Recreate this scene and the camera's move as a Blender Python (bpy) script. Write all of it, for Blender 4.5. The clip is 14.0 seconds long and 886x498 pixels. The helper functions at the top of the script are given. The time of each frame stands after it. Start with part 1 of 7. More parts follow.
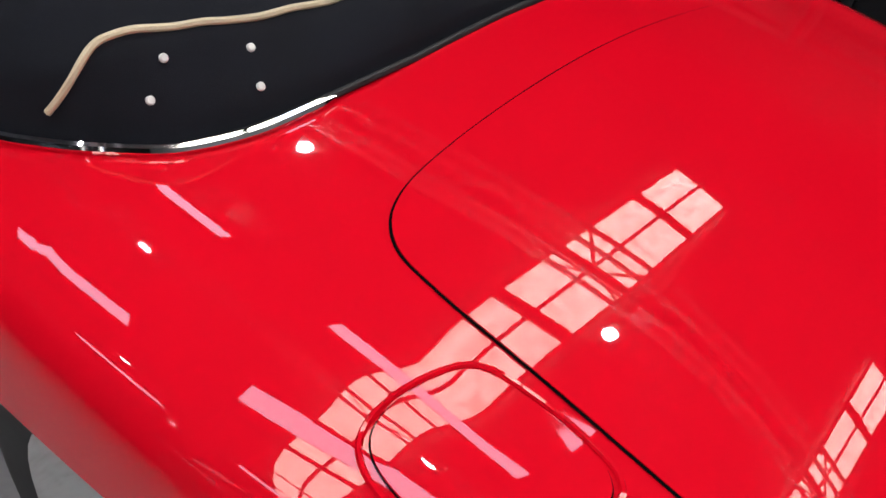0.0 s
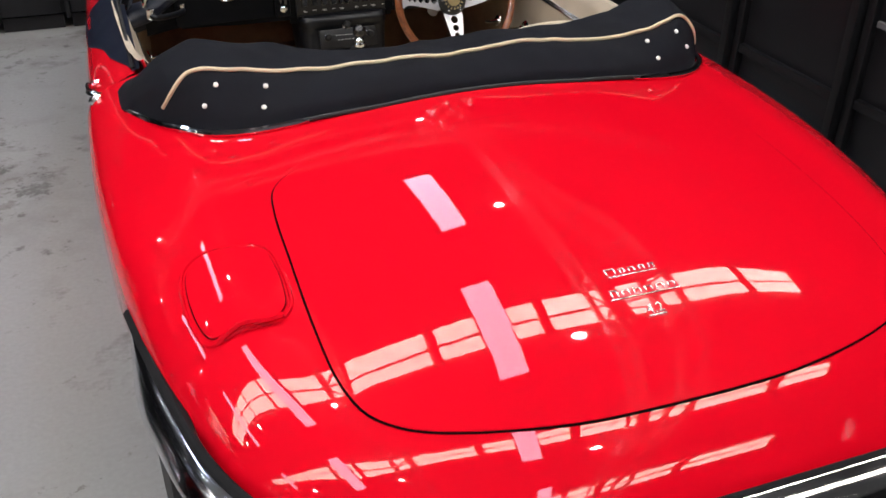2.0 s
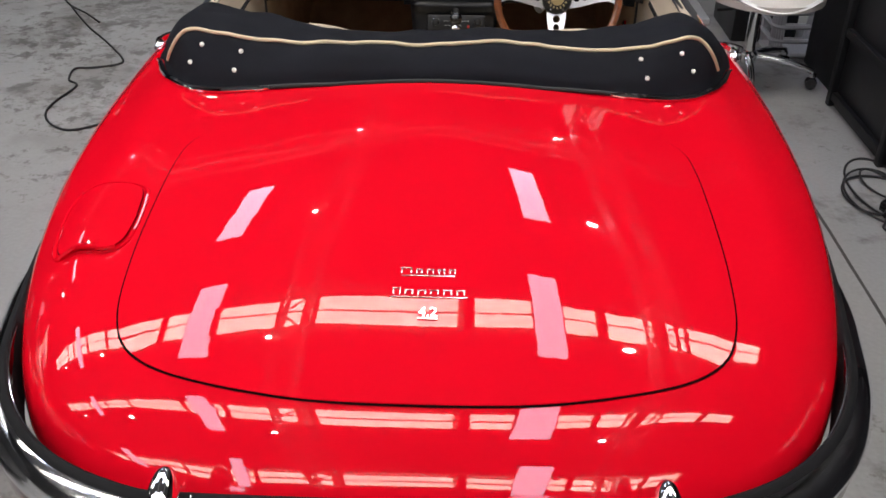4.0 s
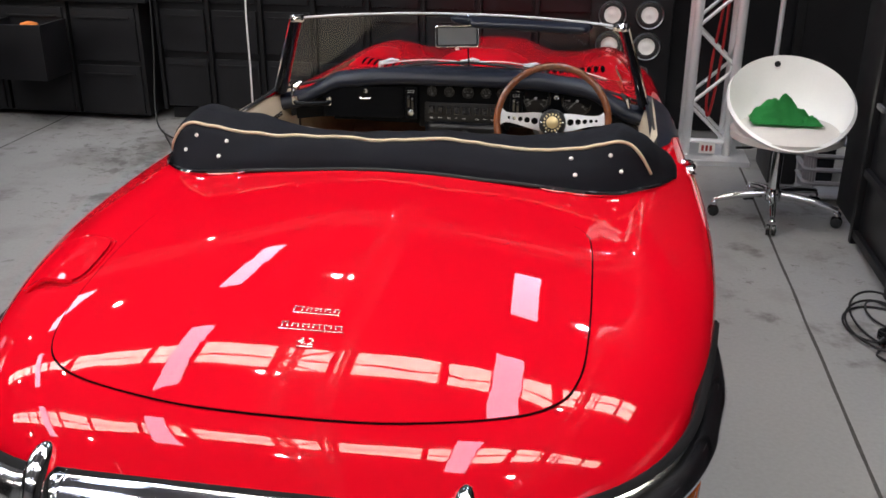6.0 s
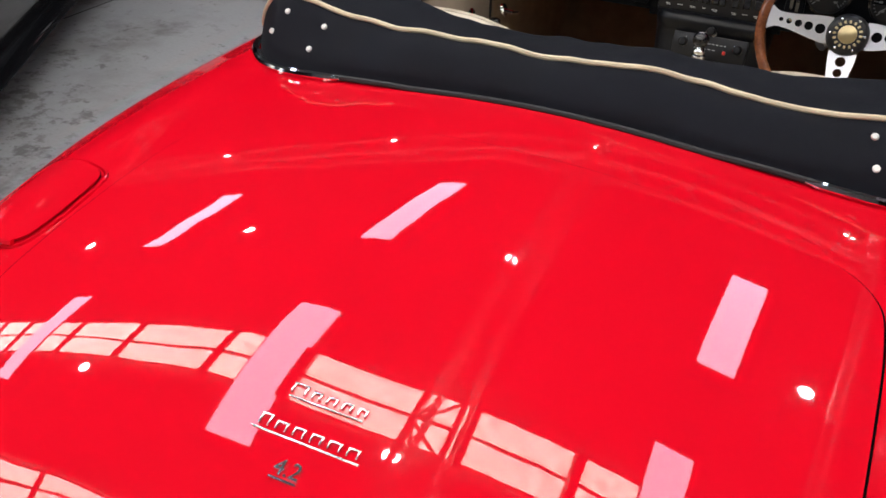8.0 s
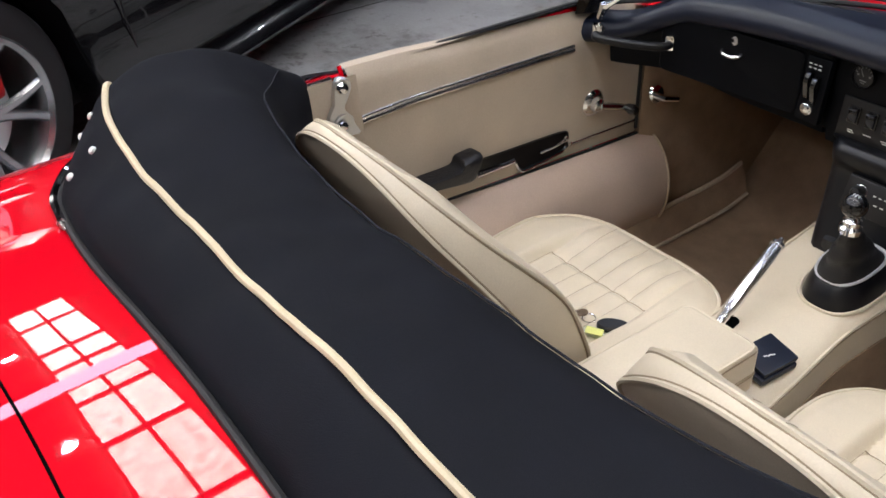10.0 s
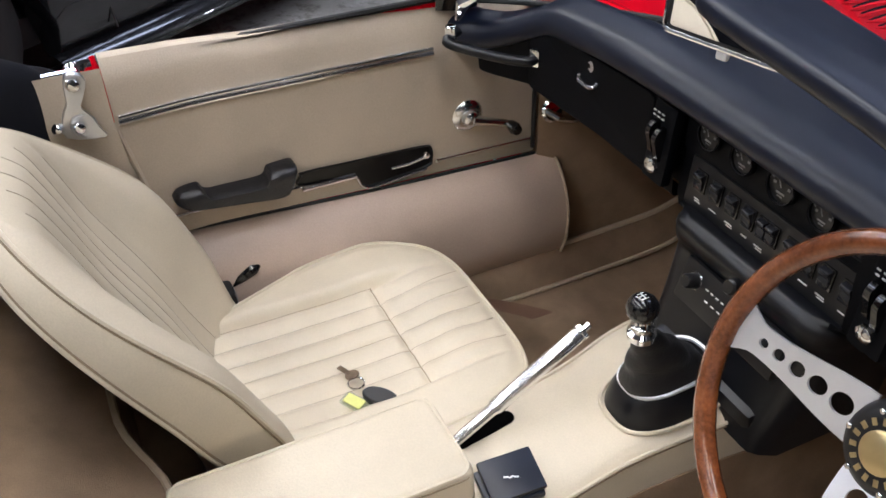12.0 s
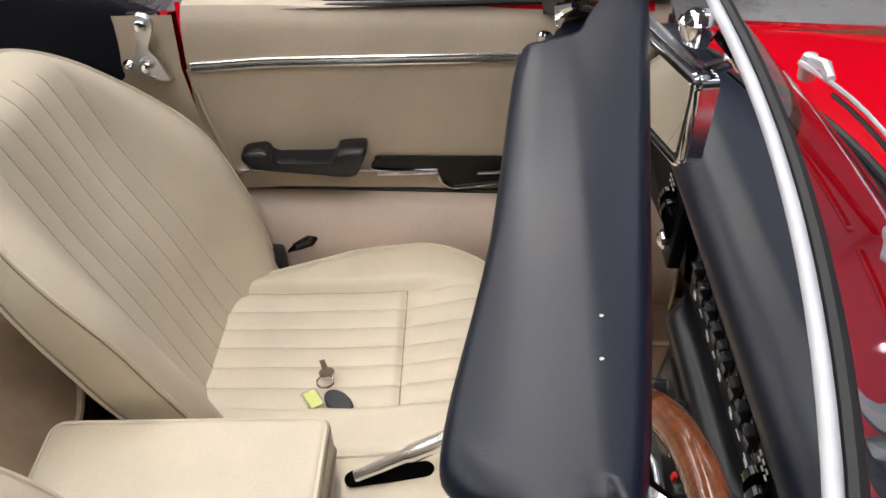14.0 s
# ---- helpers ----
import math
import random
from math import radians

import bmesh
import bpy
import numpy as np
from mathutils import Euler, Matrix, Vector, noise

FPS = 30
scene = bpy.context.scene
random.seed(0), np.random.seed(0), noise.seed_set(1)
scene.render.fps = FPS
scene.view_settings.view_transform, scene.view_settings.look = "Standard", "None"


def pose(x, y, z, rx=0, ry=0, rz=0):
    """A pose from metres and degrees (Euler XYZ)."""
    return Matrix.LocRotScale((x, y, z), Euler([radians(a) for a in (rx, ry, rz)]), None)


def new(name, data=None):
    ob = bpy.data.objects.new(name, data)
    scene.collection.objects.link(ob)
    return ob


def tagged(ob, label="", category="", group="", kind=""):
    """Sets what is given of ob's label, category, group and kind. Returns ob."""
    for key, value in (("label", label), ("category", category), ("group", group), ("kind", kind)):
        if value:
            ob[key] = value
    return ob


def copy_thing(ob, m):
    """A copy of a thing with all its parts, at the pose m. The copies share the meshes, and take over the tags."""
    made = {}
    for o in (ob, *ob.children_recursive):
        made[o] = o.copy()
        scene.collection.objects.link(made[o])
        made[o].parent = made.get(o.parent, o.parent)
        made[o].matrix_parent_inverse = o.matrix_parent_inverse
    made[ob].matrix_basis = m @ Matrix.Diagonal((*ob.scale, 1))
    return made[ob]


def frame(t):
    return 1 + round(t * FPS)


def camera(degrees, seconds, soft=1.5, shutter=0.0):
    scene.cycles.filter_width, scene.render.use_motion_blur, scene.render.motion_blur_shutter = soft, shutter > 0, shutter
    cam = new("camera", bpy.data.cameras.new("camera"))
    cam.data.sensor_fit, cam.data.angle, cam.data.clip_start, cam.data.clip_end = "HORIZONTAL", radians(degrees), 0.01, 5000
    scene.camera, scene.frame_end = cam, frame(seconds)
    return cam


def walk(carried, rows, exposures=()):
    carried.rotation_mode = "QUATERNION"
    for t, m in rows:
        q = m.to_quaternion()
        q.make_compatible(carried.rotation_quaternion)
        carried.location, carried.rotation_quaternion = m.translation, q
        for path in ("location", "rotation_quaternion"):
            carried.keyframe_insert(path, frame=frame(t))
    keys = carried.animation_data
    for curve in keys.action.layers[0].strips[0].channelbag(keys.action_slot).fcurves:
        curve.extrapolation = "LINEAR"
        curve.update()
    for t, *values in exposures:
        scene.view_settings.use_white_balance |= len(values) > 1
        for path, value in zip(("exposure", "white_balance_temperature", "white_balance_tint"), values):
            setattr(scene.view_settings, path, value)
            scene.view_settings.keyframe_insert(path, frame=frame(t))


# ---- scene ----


def lens_pose(x, y, z, yaw, pitch, roll):
    return pose(x, y, z, 90 + pitch, 0, yaw) @ pose(0, 0, 0, 0, 0, roll)


cam = camera(50.87, 14.0, soft=1.6, shutter=0.0)
walk(cam, [
    (0.0, lens_pose(-1.035, 0.402, 1.379, -53.12, -38.39, 8.12)),
    (0.5, lens_pose(-0.858, 0.092, 1.418, -34.99, -37.22, 1.59)),
    (1.0, lens_pose(-0.866, -0.122, 1.518, -30.10, -33.45, 0.60)),
    (1.5, lens_pose(-0.883, -0.354, 1.559, -27.50, -31.97, 1.11)),
    (2.0, lens_pose(-0.712, -0.599, 1.575, -20.53, -31.41, 0.75)),
    (2.2, lens_pose(-0.643, -0.657, 1.588, -18.93, -31.73, 0.95)),
    (4.3, lens_pose(0.103, -0.804, 1.604, 2.39, -31.99, 0.85)),
    (4.5, lens_pose(0.114, -0.837, 1.588, 1.88, -31.62, 1.57)),
    (5.0, lens_pose(0.118, -0.971, 1.574, 2.23, -30.95, 1.72)),
    (5.5, lens_pose(0.232, -1.029, 1.550, 5.69, -27.29, 0.72)),
    (6.0, lens_pose(0.478, -1.010, 1.540, 9.30, -22.58, 0.15)),
    (6.5, lens_pose(0.520, -0.904, 1.520, 10.88, -23.84, -0.51)),
    (7.0, lens_pose(0.416, -0.607, 1.493, 11.50, -29.53, -0.49)),
    (7.5, lens_pose(0.402, -0.374, 1.473, 18.01, -33.41, -0.32)),
    (7.7, lens_pose(0.384, -0.278, 1.408, 20.44, -32.68, 0.76)),
    (9.8, lens_pose(0.656, 0.812, 1.412, 54.24, -33.27, -2.12)),
    (10.0, lens_pose(0.641, 0.911, 1.394, 54.62, -33.45, -2.24)),
    (10.5, lens_pose(0.580, 1.162, 1.383, 55.65, -35.58, -0.82)),
    (11.0, lens_pose(0.648, 1.333, 1.377, 61.89, -35.55, -1.16)),
    (11.5, lens_pose(0.733, 1.468, 1.388, 66.06, -35.81, -1.36)),
    (12.0, lens_pose(0.686, 1.566, 1.364, 65.64, -36.76, -1.51)),
    (12.5, lens_pose(0.600, 1.662, 1.348, 65.16, -38.19, -1.02)),
    (13.0, lens_pose(0.621, 1.799, 1.333, 73.14, -38.29, -2.25)),
    (13.5, lens_pose(0.707, 1.952, 1.348, 84.89, -37.90, -3.47)),
    (14.0, lens_pose(0.663, 2.067, 1.332, 92.93, -37.50, -3.15)),
], exposures=[(0.0, -0.46, 6200, 12), (0.5, -0.34, 6200, 12), (1.0, -0.18, 6300, 12), (1.5, -0.05, 6350, 12), (4.5, -0.12, 6380, 12), (5.5, -0.07, 6400, 12), (6.5, 0.00, 6450, 12), (7.5, -0.18, 6330, 12), (10.0, 0.05, 6080, 13), (11.5, 0.19, 6020, 13), (12.5, 0.18, 5920, 13), (13.5, 0.10, 5780, 14), (14.0, 0.02, 6400, 12)])

# ---- world and lamps ----
world = bpy.data.worlds.new("world")
scene.world = world
world.use_nodes = True
world.node_tree.nodes["Background"].inputs[0].default_value = (0.55, 0.6, 0.68, 1)
world.node_tree.nodes["Background"].inputs[1].default_value = 0.12


PANEL_POWER, SKY_POWER, SPOT_POWER = 9.3, 13.5, 220.0

# ---- materials ----
def mat(name, col, rough=0.5, metal=0.0, vary=0.12, scale=6.0, bump=0.0, bscale=120.0, coat=0.0, spec=0.5, dirt=None, dirt_scale=3.0, dirt_cut=0.55, rvary=0.1):
    m = bpy.data.materials.new(name)
    m.use_nodes = True
    nt = m.node_tree
    b = nt.nodes["Principled BSDF"]
    tc = nt.nodes.new("ShaderNodeTexCoord")
    n1 = nt.nodes.new("ShaderNodeTexNoise")
    n1.inputs["Scale"].default_value = scale
    n1.inputs["Detail"].default_value = 6
    n2 = nt.nodes.new("ShaderNodeTexNoise")
    n2.inputs["Scale"].default_value = bscale
    n2.inputs["Detail"].default_value = 3
    nt.links.new(tc.outputs["Object"], n1.inputs["Vector"])
    nt.links.new(tc.outputs["Object"], n2.inputs["Vector"])
    mr = nt.nodes.new("ShaderNodeMapRange")
    mr.inputs[1].default_value, mr.inputs[2].default_value = 0.3, 0.7
    mr.inputs[3].default_value, mr.inputs[4].default_value = 1 - vary, 1 + vary
    add = nt.nodes.new("ShaderNodeMath")
    add.operation = "MULTIPLY_ADD"
    add.inputs[1].default_value, add.inputs[2].default_value = 0.35, 0
    nt.links.new(n2.outputs["Fac"], add.inputs[0])
    add2 = nt.nodes.new("ShaderNodeMath")
    add2.operation = "MULTIPLY_ADD"
    add2.inputs[1].default_value = 0.65
    nt.links.new(n1.outputs["Fac"], add2.inputs[0])
    nt.links.new(add.outputs[0], add2.inputs[2])
    nt.links.new(add2.outputs[0], mr.inputs[0])
    vm = nt.nodes.new("ShaderNodeVectorMath")
    vm.operation = "SCALE"
    vm.inputs[0].default_value = col
    nt.links.new(mr.outputs[0], vm.inputs["Scale"])
    colour = vm.outputs[0]
    if dirt:
        n3 = nt.nodes.new("ShaderNodeTexNoise")
        n3.inputs["Scale"].default_value = dirt_scale
        n3.inputs["Detail"].default_value = 9
        n3.inputs["Roughness"].default_value = 0.68
        nt.links.new(tc.outputs["Object"], n3.inputs["Vector"])
        cr = nt.nodes.new("ShaderNodeMapRange")
        cr.inputs[1].default_value, cr.inputs[2].default_value = dirt_cut, dirt_cut + 0.1
        nt.links.new(n3.outputs["Fac"], cr.inputs[0])
        mx = nt.nodes.new("ShaderNodeMix")
        mx.data_type = "RGBA"
        nt.links.new(cr.outputs[0], mx.inputs["Factor"])
        nt.links.new(colour, mx.inputs["A"])
        mx.inputs["B"].default_value = (*dirt, 1)
        colour = mx.outputs["Result"]
    nt.links.new(colour, b.inputs["Base Color"])
    rr = nt.nodes.new("ShaderNodeMapRange")
    rr.inputs[1].default_value, rr.inputs[2].default_value = 0.3, 0.7
    rr.inputs[3].default_value, rr.inputs[4].default_value = max(rough * (1 - rvary), 0), min(rough * (1 + rvary), 1)
    nt.links.new(n1.outputs["Fac"], rr.inputs[0])
    nt.links.new(rr.outputs[0], b.inputs["Roughness"])
    b.inputs["Metallic"].default_value = metal
    b.inputs["Specular IOR Level"].default_value = spec
    b.inputs["Coat Weight"].default_value = coat
    b.inputs["Coat Roughness"].default_value = 0.02
    if bump:
        bp = nt.nodes.new("ShaderNodeBump")
        bp.inputs["Strength"].default_value = bump
        bp.inputs["Distance"].default_value = 0.002
        nt.links.new(n2.outputs["Fac"], bp.inputs["Height"])
        nt.links.new(bp.outputs[0], b.inputs["Normal"])
    return m


def glow(name, col, strength, stripes=0.0):
    m = bpy.data.materials.new(name)
    m.use_nodes = True
    nt = m.node_tree
    b = nt.nodes["Principled BSDF"]
    b.inputs["Base Color"].default_value = (0.6, 0.6, 0.6, 1)
    b.inputs["Emission Color"].default_value = (*col, 1)
    b.inputs["Emission Strength"].default_value = strength
    if stripes:
        tc = nt.nodes.new("ShaderNodeTexCoord")
        n = nt.nodes.new("ShaderNodeTexNoise")
        mp = nt.nodes.new("ShaderNodeMapping")
        mp.inputs["Scale"].default_value = (9, 9, 1)
        n.inputs["Scale"].default_value, n.inputs["Detail"].default_value = 1.2, 8
        mr = nt.nodes.new("ShaderNodeMapRange")
        mr.inputs[1].default_value, mr.inputs[2].default_value = 0.35, 0.65
        mr.inputs[3].default_value, mr.inputs[4].default_value = strength * (1 - stripes), strength * (1 + stripes)
        nt.links.new(tc.outputs["Object"], mp.inputs[0])
        nt.links.new(mp.outputs[0], n.inputs["Vector"])
        nt.links.new(n.outputs["Fac"], mr.inputs[0])
        nt.links.new(mr.outputs[0], b.inputs["Emission Strength"])
    return m


def clear_glass(name, tint=(1, 1, 1), rough=0.0):
    """Thin glass: clear, with gloss by Fresnel."""
    m = bpy.data.materials.new(name)
    m.use_nodes = True
    nt = m.node_tree
    nt.nodes.remove(nt.nodes["Principled BSDF"])
    tr = nt.nodes.new("ShaderNodeBsdfTransparent")
    tr.inputs[0].default_value = (*tint, 1)
    gl = nt.nodes.new("ShaderNodeBsdfGlossy")
    gl.inputs["Roughness"].default_value = rough
    lw = nt.nodes.new("ShaderNodeLayerWeight")
    lw.inputs[0].default_value = 0.5
    pw = nt.nodes.new("ShaderNodeMath")
    pw.operation = "POWER"
    pw.inputs[1].default_value = 5.0
    nt.links.new(lw.outputs["Facing"], pw.inputs[0])
    fr = nt.nodes.new("ShaderNodeMath")
    fr.operation = "MULTIPLY_ADD"
    fr.inputs[1].default_value, fr.inputs[2].default_value = 0.9, 0.06
    nt.links.new(pw.outputs[0], fr.inputs[0])
    mx = nt.nodes.new("ShaderNodeMixShader")
    nt.links.new(fr.outputs[0], mx.inputs[0])
    nt.links.new(tr.outputs[0], mx.inputs[1])
    nt.links.new(gl.outputs[0], mx.inputs[2])
    nt.links.new(mx.outputs[0], nt.nodes["Material Output"].inputs[0])
    return m


def floor_material():
    """Painted concrete, worn through in patches, with stains and fine speckle."""
    m = mat("concrete", (0.285, 0.285, 0.28), 0.5, vary=0.14, scale=1.3, bump=0.3, bscale=70, rvary=0.4, dirt=(0.13, 0.125, 0.118), dirt_scale=2.2, dirt_cut=0.56)
    nt = m.node_tree
    b = nt.nodes["Principled BSDF"]
    src = b.inputs["Base Color"].links[0].from_socket
    tc = nt.nodes.new("ShaderNodeTexCoord")
    # the paint is far more worn where cars drive in, west of the bay
    sep = nt.nodes.new("ShaderNodeSeparateXYZ")
    nt.links.new(tc.outputs["Object"], sep.inputs[0])
    traffic = nt.nodes.new("ShaderNodeMapRange")
    traffic.inputs[1].default_value, traffic.inputs[2].default_value = -0.3, -1.7
    traffic.inputs[3].default_value, traffic.inputs[4].default_value = -0.05, 0.03
    nt.links.new(sep.outputs[0], traffic.inputs[0])
    # wear gathers in wide drifts
    drift = nt.nodes.new("ShaderNodeTexNoise")
    drift.inputs["Scale"].default_value, drift.inputs["Detail"].default_value = 0.9, 4
    nt.links.new(tc.outputs["Object"], drift.inputs["Vector"])
    gather = nt.nodes.new("ShaderNodeMapRange")
    gather.inputs[1].default_value, gather.inputs[2].default_value = 0.35, 0.68
    gather.inputs[3].default_value, gather.inputs[4].default_value = -0.09, 0.09
    nt.links.new(drift.outputs["Fac"], gather.inputs[0])
    wear = nt.nodes.new("ShaderNodeMath")
    nt.links.new(traffic.outputs[0], wear.inputs[0])
    nt.links.new(gather.outputs[0], wear.inputs[1])
    for scale, cut, width, col, rough in ((2.6, 0.50, 0.22, (0.15, 0.142, 0.13), 0.6), (13.0, 0.575, 0.05, (0.14, 0.130, 0.115), 0.72), (6.5, 0.575, 0.06, (0.075, 0.072, 0.068), 0.75), (34.0, 0.66, 0.05, (0.06, 0.058, 0.055), 0.6), (0.9, 0.60, 0.12, (0.36, 0.36, 0.36), 0.6)):
        n = nt.nodes.new("ShaderNodeTexNoise")
        n.inputs["Scale"].default_value, n.inputs["Detail"].default_value, n.inputs["Roughness"].default_value = scale, 10, rough
        nt.links.new(tc.outputs["Object"], n.inputs["Vector"])
        r = nt.nodes.new("ShaderNodeMapRange")
        r.inputs[1].default_value, r.inputs[2].default_value = cut, cut + width
        r.inputs[4].default_value = 0.6
        fac = n.outputs["Fac"]
        if scale > 2:
            ad = nt.nodes.new("ShaderNodeMath")
            nt.links.new(fac, ad.inputs[0])
            nt.links.new(wear.outputs[0], ad.inputs[1])
            fac = ad.outputs[0]
        nt.links.new(fac, r.inputs[0])
        x = nt.nodes.new("ShaderNodeMix")
        x.data_type = "RGBA"
        nt.links.new(r.outputs[0], x.inputs["Factor"])
        nt.links.new(src, x.inputs["A"])
        x.inputs["B"].default_value = (*col, 1)
        src = x.outputs["Result"]
    nt.links.new(src, b.inputs["Base Color"])
    return m


RED = mat("red_paint", (0.68, 0.0026, 0.013), 0.6, vary=0.02, coat=1.0, spec=0.0, rvary=0.03)
CHROME = mat("chrome", (0.86, 0.87, 0.88), 0.05, 1.0, vary=0.03, rvary=0.4)
BUMPER_CHROME = mat("bumper_chrome", (0.76, 0.77, 0.80), 0.10, 1.0, vary=0.06, rvary=0.6)
BRIGHT_TRIM = mat("satin_bright_trim", (0.80, 0.81, 0.84), 0.34, 0.55, vary=0.04)
TRIM_CHROME = mat("worn_chrome", (0.86, 0.87, 0.88), 0.2, 1.0, vary=0.04, rvary=0.4)
DULL_CHROME = mat("brushed_alloy", (0.66, 0.67, 0.69), 0.3, 1.0, vary=0.05, bscale=300)
RUBBER = mat("black_rubber", (0.012, 0.012, 0.013), 0.6, vary=0.2)
SEAL_RUBBER = mat("seal_rubber", (0.008, 0.008, 0.009), 0.7, vary=0.2, spec=0.15)
BADGE_CHROME = mat("badge_chrome", (0.62, 0.63, 0.66), 0.16, 1.0, vary=0.05, rvary=0.4)
CLOTH = mat("black_hood_cloth", (0.0195, 0.0212, 0.0290), 0.85, vary=0.25, bump=0.35, bscale=900, spec=0.25, scale=14)
PIPING = mat("cream_piping", (0.660, 0.561, 0.378), 0.55, vary=0.15, bump=0.2, bscale=500)
LEATHER = mat("cream_leather", (0.610, 0.533, 0.402), 0.46, vary=0.10, bump=0.18, bscale=420, scale=9)
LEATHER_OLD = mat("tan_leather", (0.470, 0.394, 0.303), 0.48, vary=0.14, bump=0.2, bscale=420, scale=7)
# Dark tan for real seams and for painted shadow lines beside piping.
SEAM_AND_SHADE = mat("leather_seam_and_shade", (0.27, 0.21, 0.135), 0.6)
SOFT_STITCH = mat("pale_leather_seam", (0.40, 0.335, 0.235), 0.6)
CARPET = mat("tan_carpet", (0.29, 0.205, 0.132), 0.95, vary=0.22, bump=0.9, bscale=700, spec=0.1, scale=20)
CARPET_EDGE = mat("carpet_binding", (0.46, 0.37, 0.26), 0.55)
PULL_VINYL = mat("grained_black_vinyl", (0.005, 0.0055, 0.008), 0.34, vary=0.25, bump=0.45, bscale=260, spec=0.5)
SILL_HIDE = mat("pinkish_tan_hide", (0.47, 0.365, 0.29), 0.5, vary=0.16, bump=0.2, bscale=420, scale=5)
VINYL = mat("black_vinyl", (0.0040, 0.0068, 0.0175), 0.38, vary=0.15, bump=0.05, bscale=620, spec=0.42)
FASCIA = mat("black_fascia_vinyl", (0.0026, 0.0031, 0.0046), 0.5, vary=0.2, bump=0.15, bscale=620, spec=0.10)
VINYL_BLACK = mat("black_console_vinyl", (0.0038, 0.0044, 0.0065), 0.34, vary=0.15, bump=0.08, bscale=620, spec=0.4)
BLACK_PLASTIC = mat("black_plastic", (0.008, 0.008, 0.009), 0.38, vary=0.15)
GLOSS_BLACK = mat("gloss_black", (0.006, 0.006, 0.007), 0.08, coat=0.5)
WOOD = mat("varnished_wood", (0.19, 0.058, 0.020), 0.2, vary=0.6, scale=38, bscale=260, coat=0.8)
RECESS_BLACK = mat("black_moulded_tray", (0.003, 0.003, 0.0035), 0.32, spec=0.3)
GAUGE_MARK = mat("gauge_marking", (0.20, 0.20, 0.20), 0.5)
GAUGE = mat("gauge_face", (0.006, 0.006, 0.007), 0.35)
WHITE_MARK = mat("white_marking", (0.75, 0.75, 0.72), 0.5)
ORANGE_LENS = mat("amber_lens", (0.42, 0.085, 0.008), 0.12, vary=0.1, coat=0.6)
RED_LENS = mat("red_lens", (0.075, 0.006, 0.004), 0.12, vary=0.1, coat=0.6)
PLATE = mat("plate_black", (0.006, 0.006, 0.007), 0.5, spec=0.2)
MIRROR = mat("mirror_glass", (0.9, 0.9, 0.88), 0.01, 1.0, vary=0.0, rvary=0.0)
GLASS = clear_glass("screen_glass", (0.93, 0.96, 0.95))
CONCRETE = floor_material()
BLACK_WALL = mat("black_painted_board", (0.006, 0.006, 0.007), 0.5, vary=0.3, scale=4, bump=0.2, spec=0.35)
REFLECTOR_WALL = mat("grey_reflector_wall", (0.36, 0.36, 0.37), 0.7, vary=0.12, scale=2.0, bump=0.2, bscale=60)
BLACK_PANEL = mat("black_locker", (0.0085, 0.0085, 0.010), 0.42, vary=0.3, scale=5, bump=0.12, spec=0.35)
# Near-black for gaps and openings: their shade is painted on, not cut.
GAP_SHADE = mat("painted_gap_shade", (0.003, 0.003, 0.003), 1.0, spec=0.0)
DARK_CEIL = mat("dark_ceiling", (0.19, 0.192, 0.202), 0.8, vary=0.2)
ALLOY = mat("truss_aluminium", (0.82, 0.83, 0.85), 0.38, 0.6, vary=0.08)
WHITE_PLASTIC = mat("white_shell", (0.80, 0.80, 0.78), 0.3, vary=0.03)
PAD = mat("white_seat_pad", (0.62, 0.59, 0.55), 0.5, vary=0.06, bump=0.15)
GREEN = mat("green_towel", (0.045, 0.33, 0.085), 0.95, vary=0.2, bump=0.8, bscale=600, spec=0.1)
CAR_BLACK = mat("black_paint", (0.004, 0.004, 0.005), 0.2, coat=1.0, spec=0.4)
SILVER = mat("silver_wheel", (0.5, 0.51, 0.53), 0.25, 0.9)
YELLOW = mat("yellow_tag", (0.66, 0.68, 0.20), 0.4)
BRASS = mat("brass", (0.6, 0.48, 0.26), 0.3, 0.9)
OLD_BRASS = mat("old_key_metal", (0.22, 0.16, 0.11), 0.4, 0.7, vary=0.4, scale=60)

# ---- mesh tools ----
def smoothstep(a, b, v):
    k = min(max((v - a) / (b - a), 0.0), 1.0)
    return k * k * (3 - 2 * k)


def interp(v, xs, ys):
    return float(np.interp(v, xs, ys))


def spline(points, n=8, closed=False):
    """Catmull-Rom through the points."""
    p = [Vector(q) for q in points]
    out = []
    count = len(p) if closed else len(p) - 1
    for i in range(count):
        if closed:
            a, b, c, d = p[i - 1], p[i], p[(i + 1) % len(p)], p[(i + 2) % len(p)]
        else:
            b, c = p[i], p[i + 1]
            a = p[i - 1] if i else b * 2 - c
            d = p[i + 2] if i + 2 < len(p) else c * 2 - b
        for k in range(n):
            t = k / n
            out.append(0.5 * ((2 * b) + (c - a) * t + (2 * a - 5 * b + 4 * c - d) * t * t + (3 * b - a - 3 * c + d) * t ** 3))
    if not closed:
        out.append(p[-1].copy())
    return out


def grid(bm, rows, close_u=False, close_v=False):
    vs = [[bm.verts.new(q) for q in row] for row in rows]
    nr, nc = len(vs), len(vs[0])
    for i in range(nr if close_v else nr - 1):
        for j in range(nc if close_u else nc - 1):
            quad = [vs[i][j], vs[i][(j + 1) % nc], vs[(i + 1) % nr][(j + 1) % nc], vs[(i + 1) % nr][j]]
            if len(set(quad)) == 4:
                bm.faces.new(quad)
    return vs


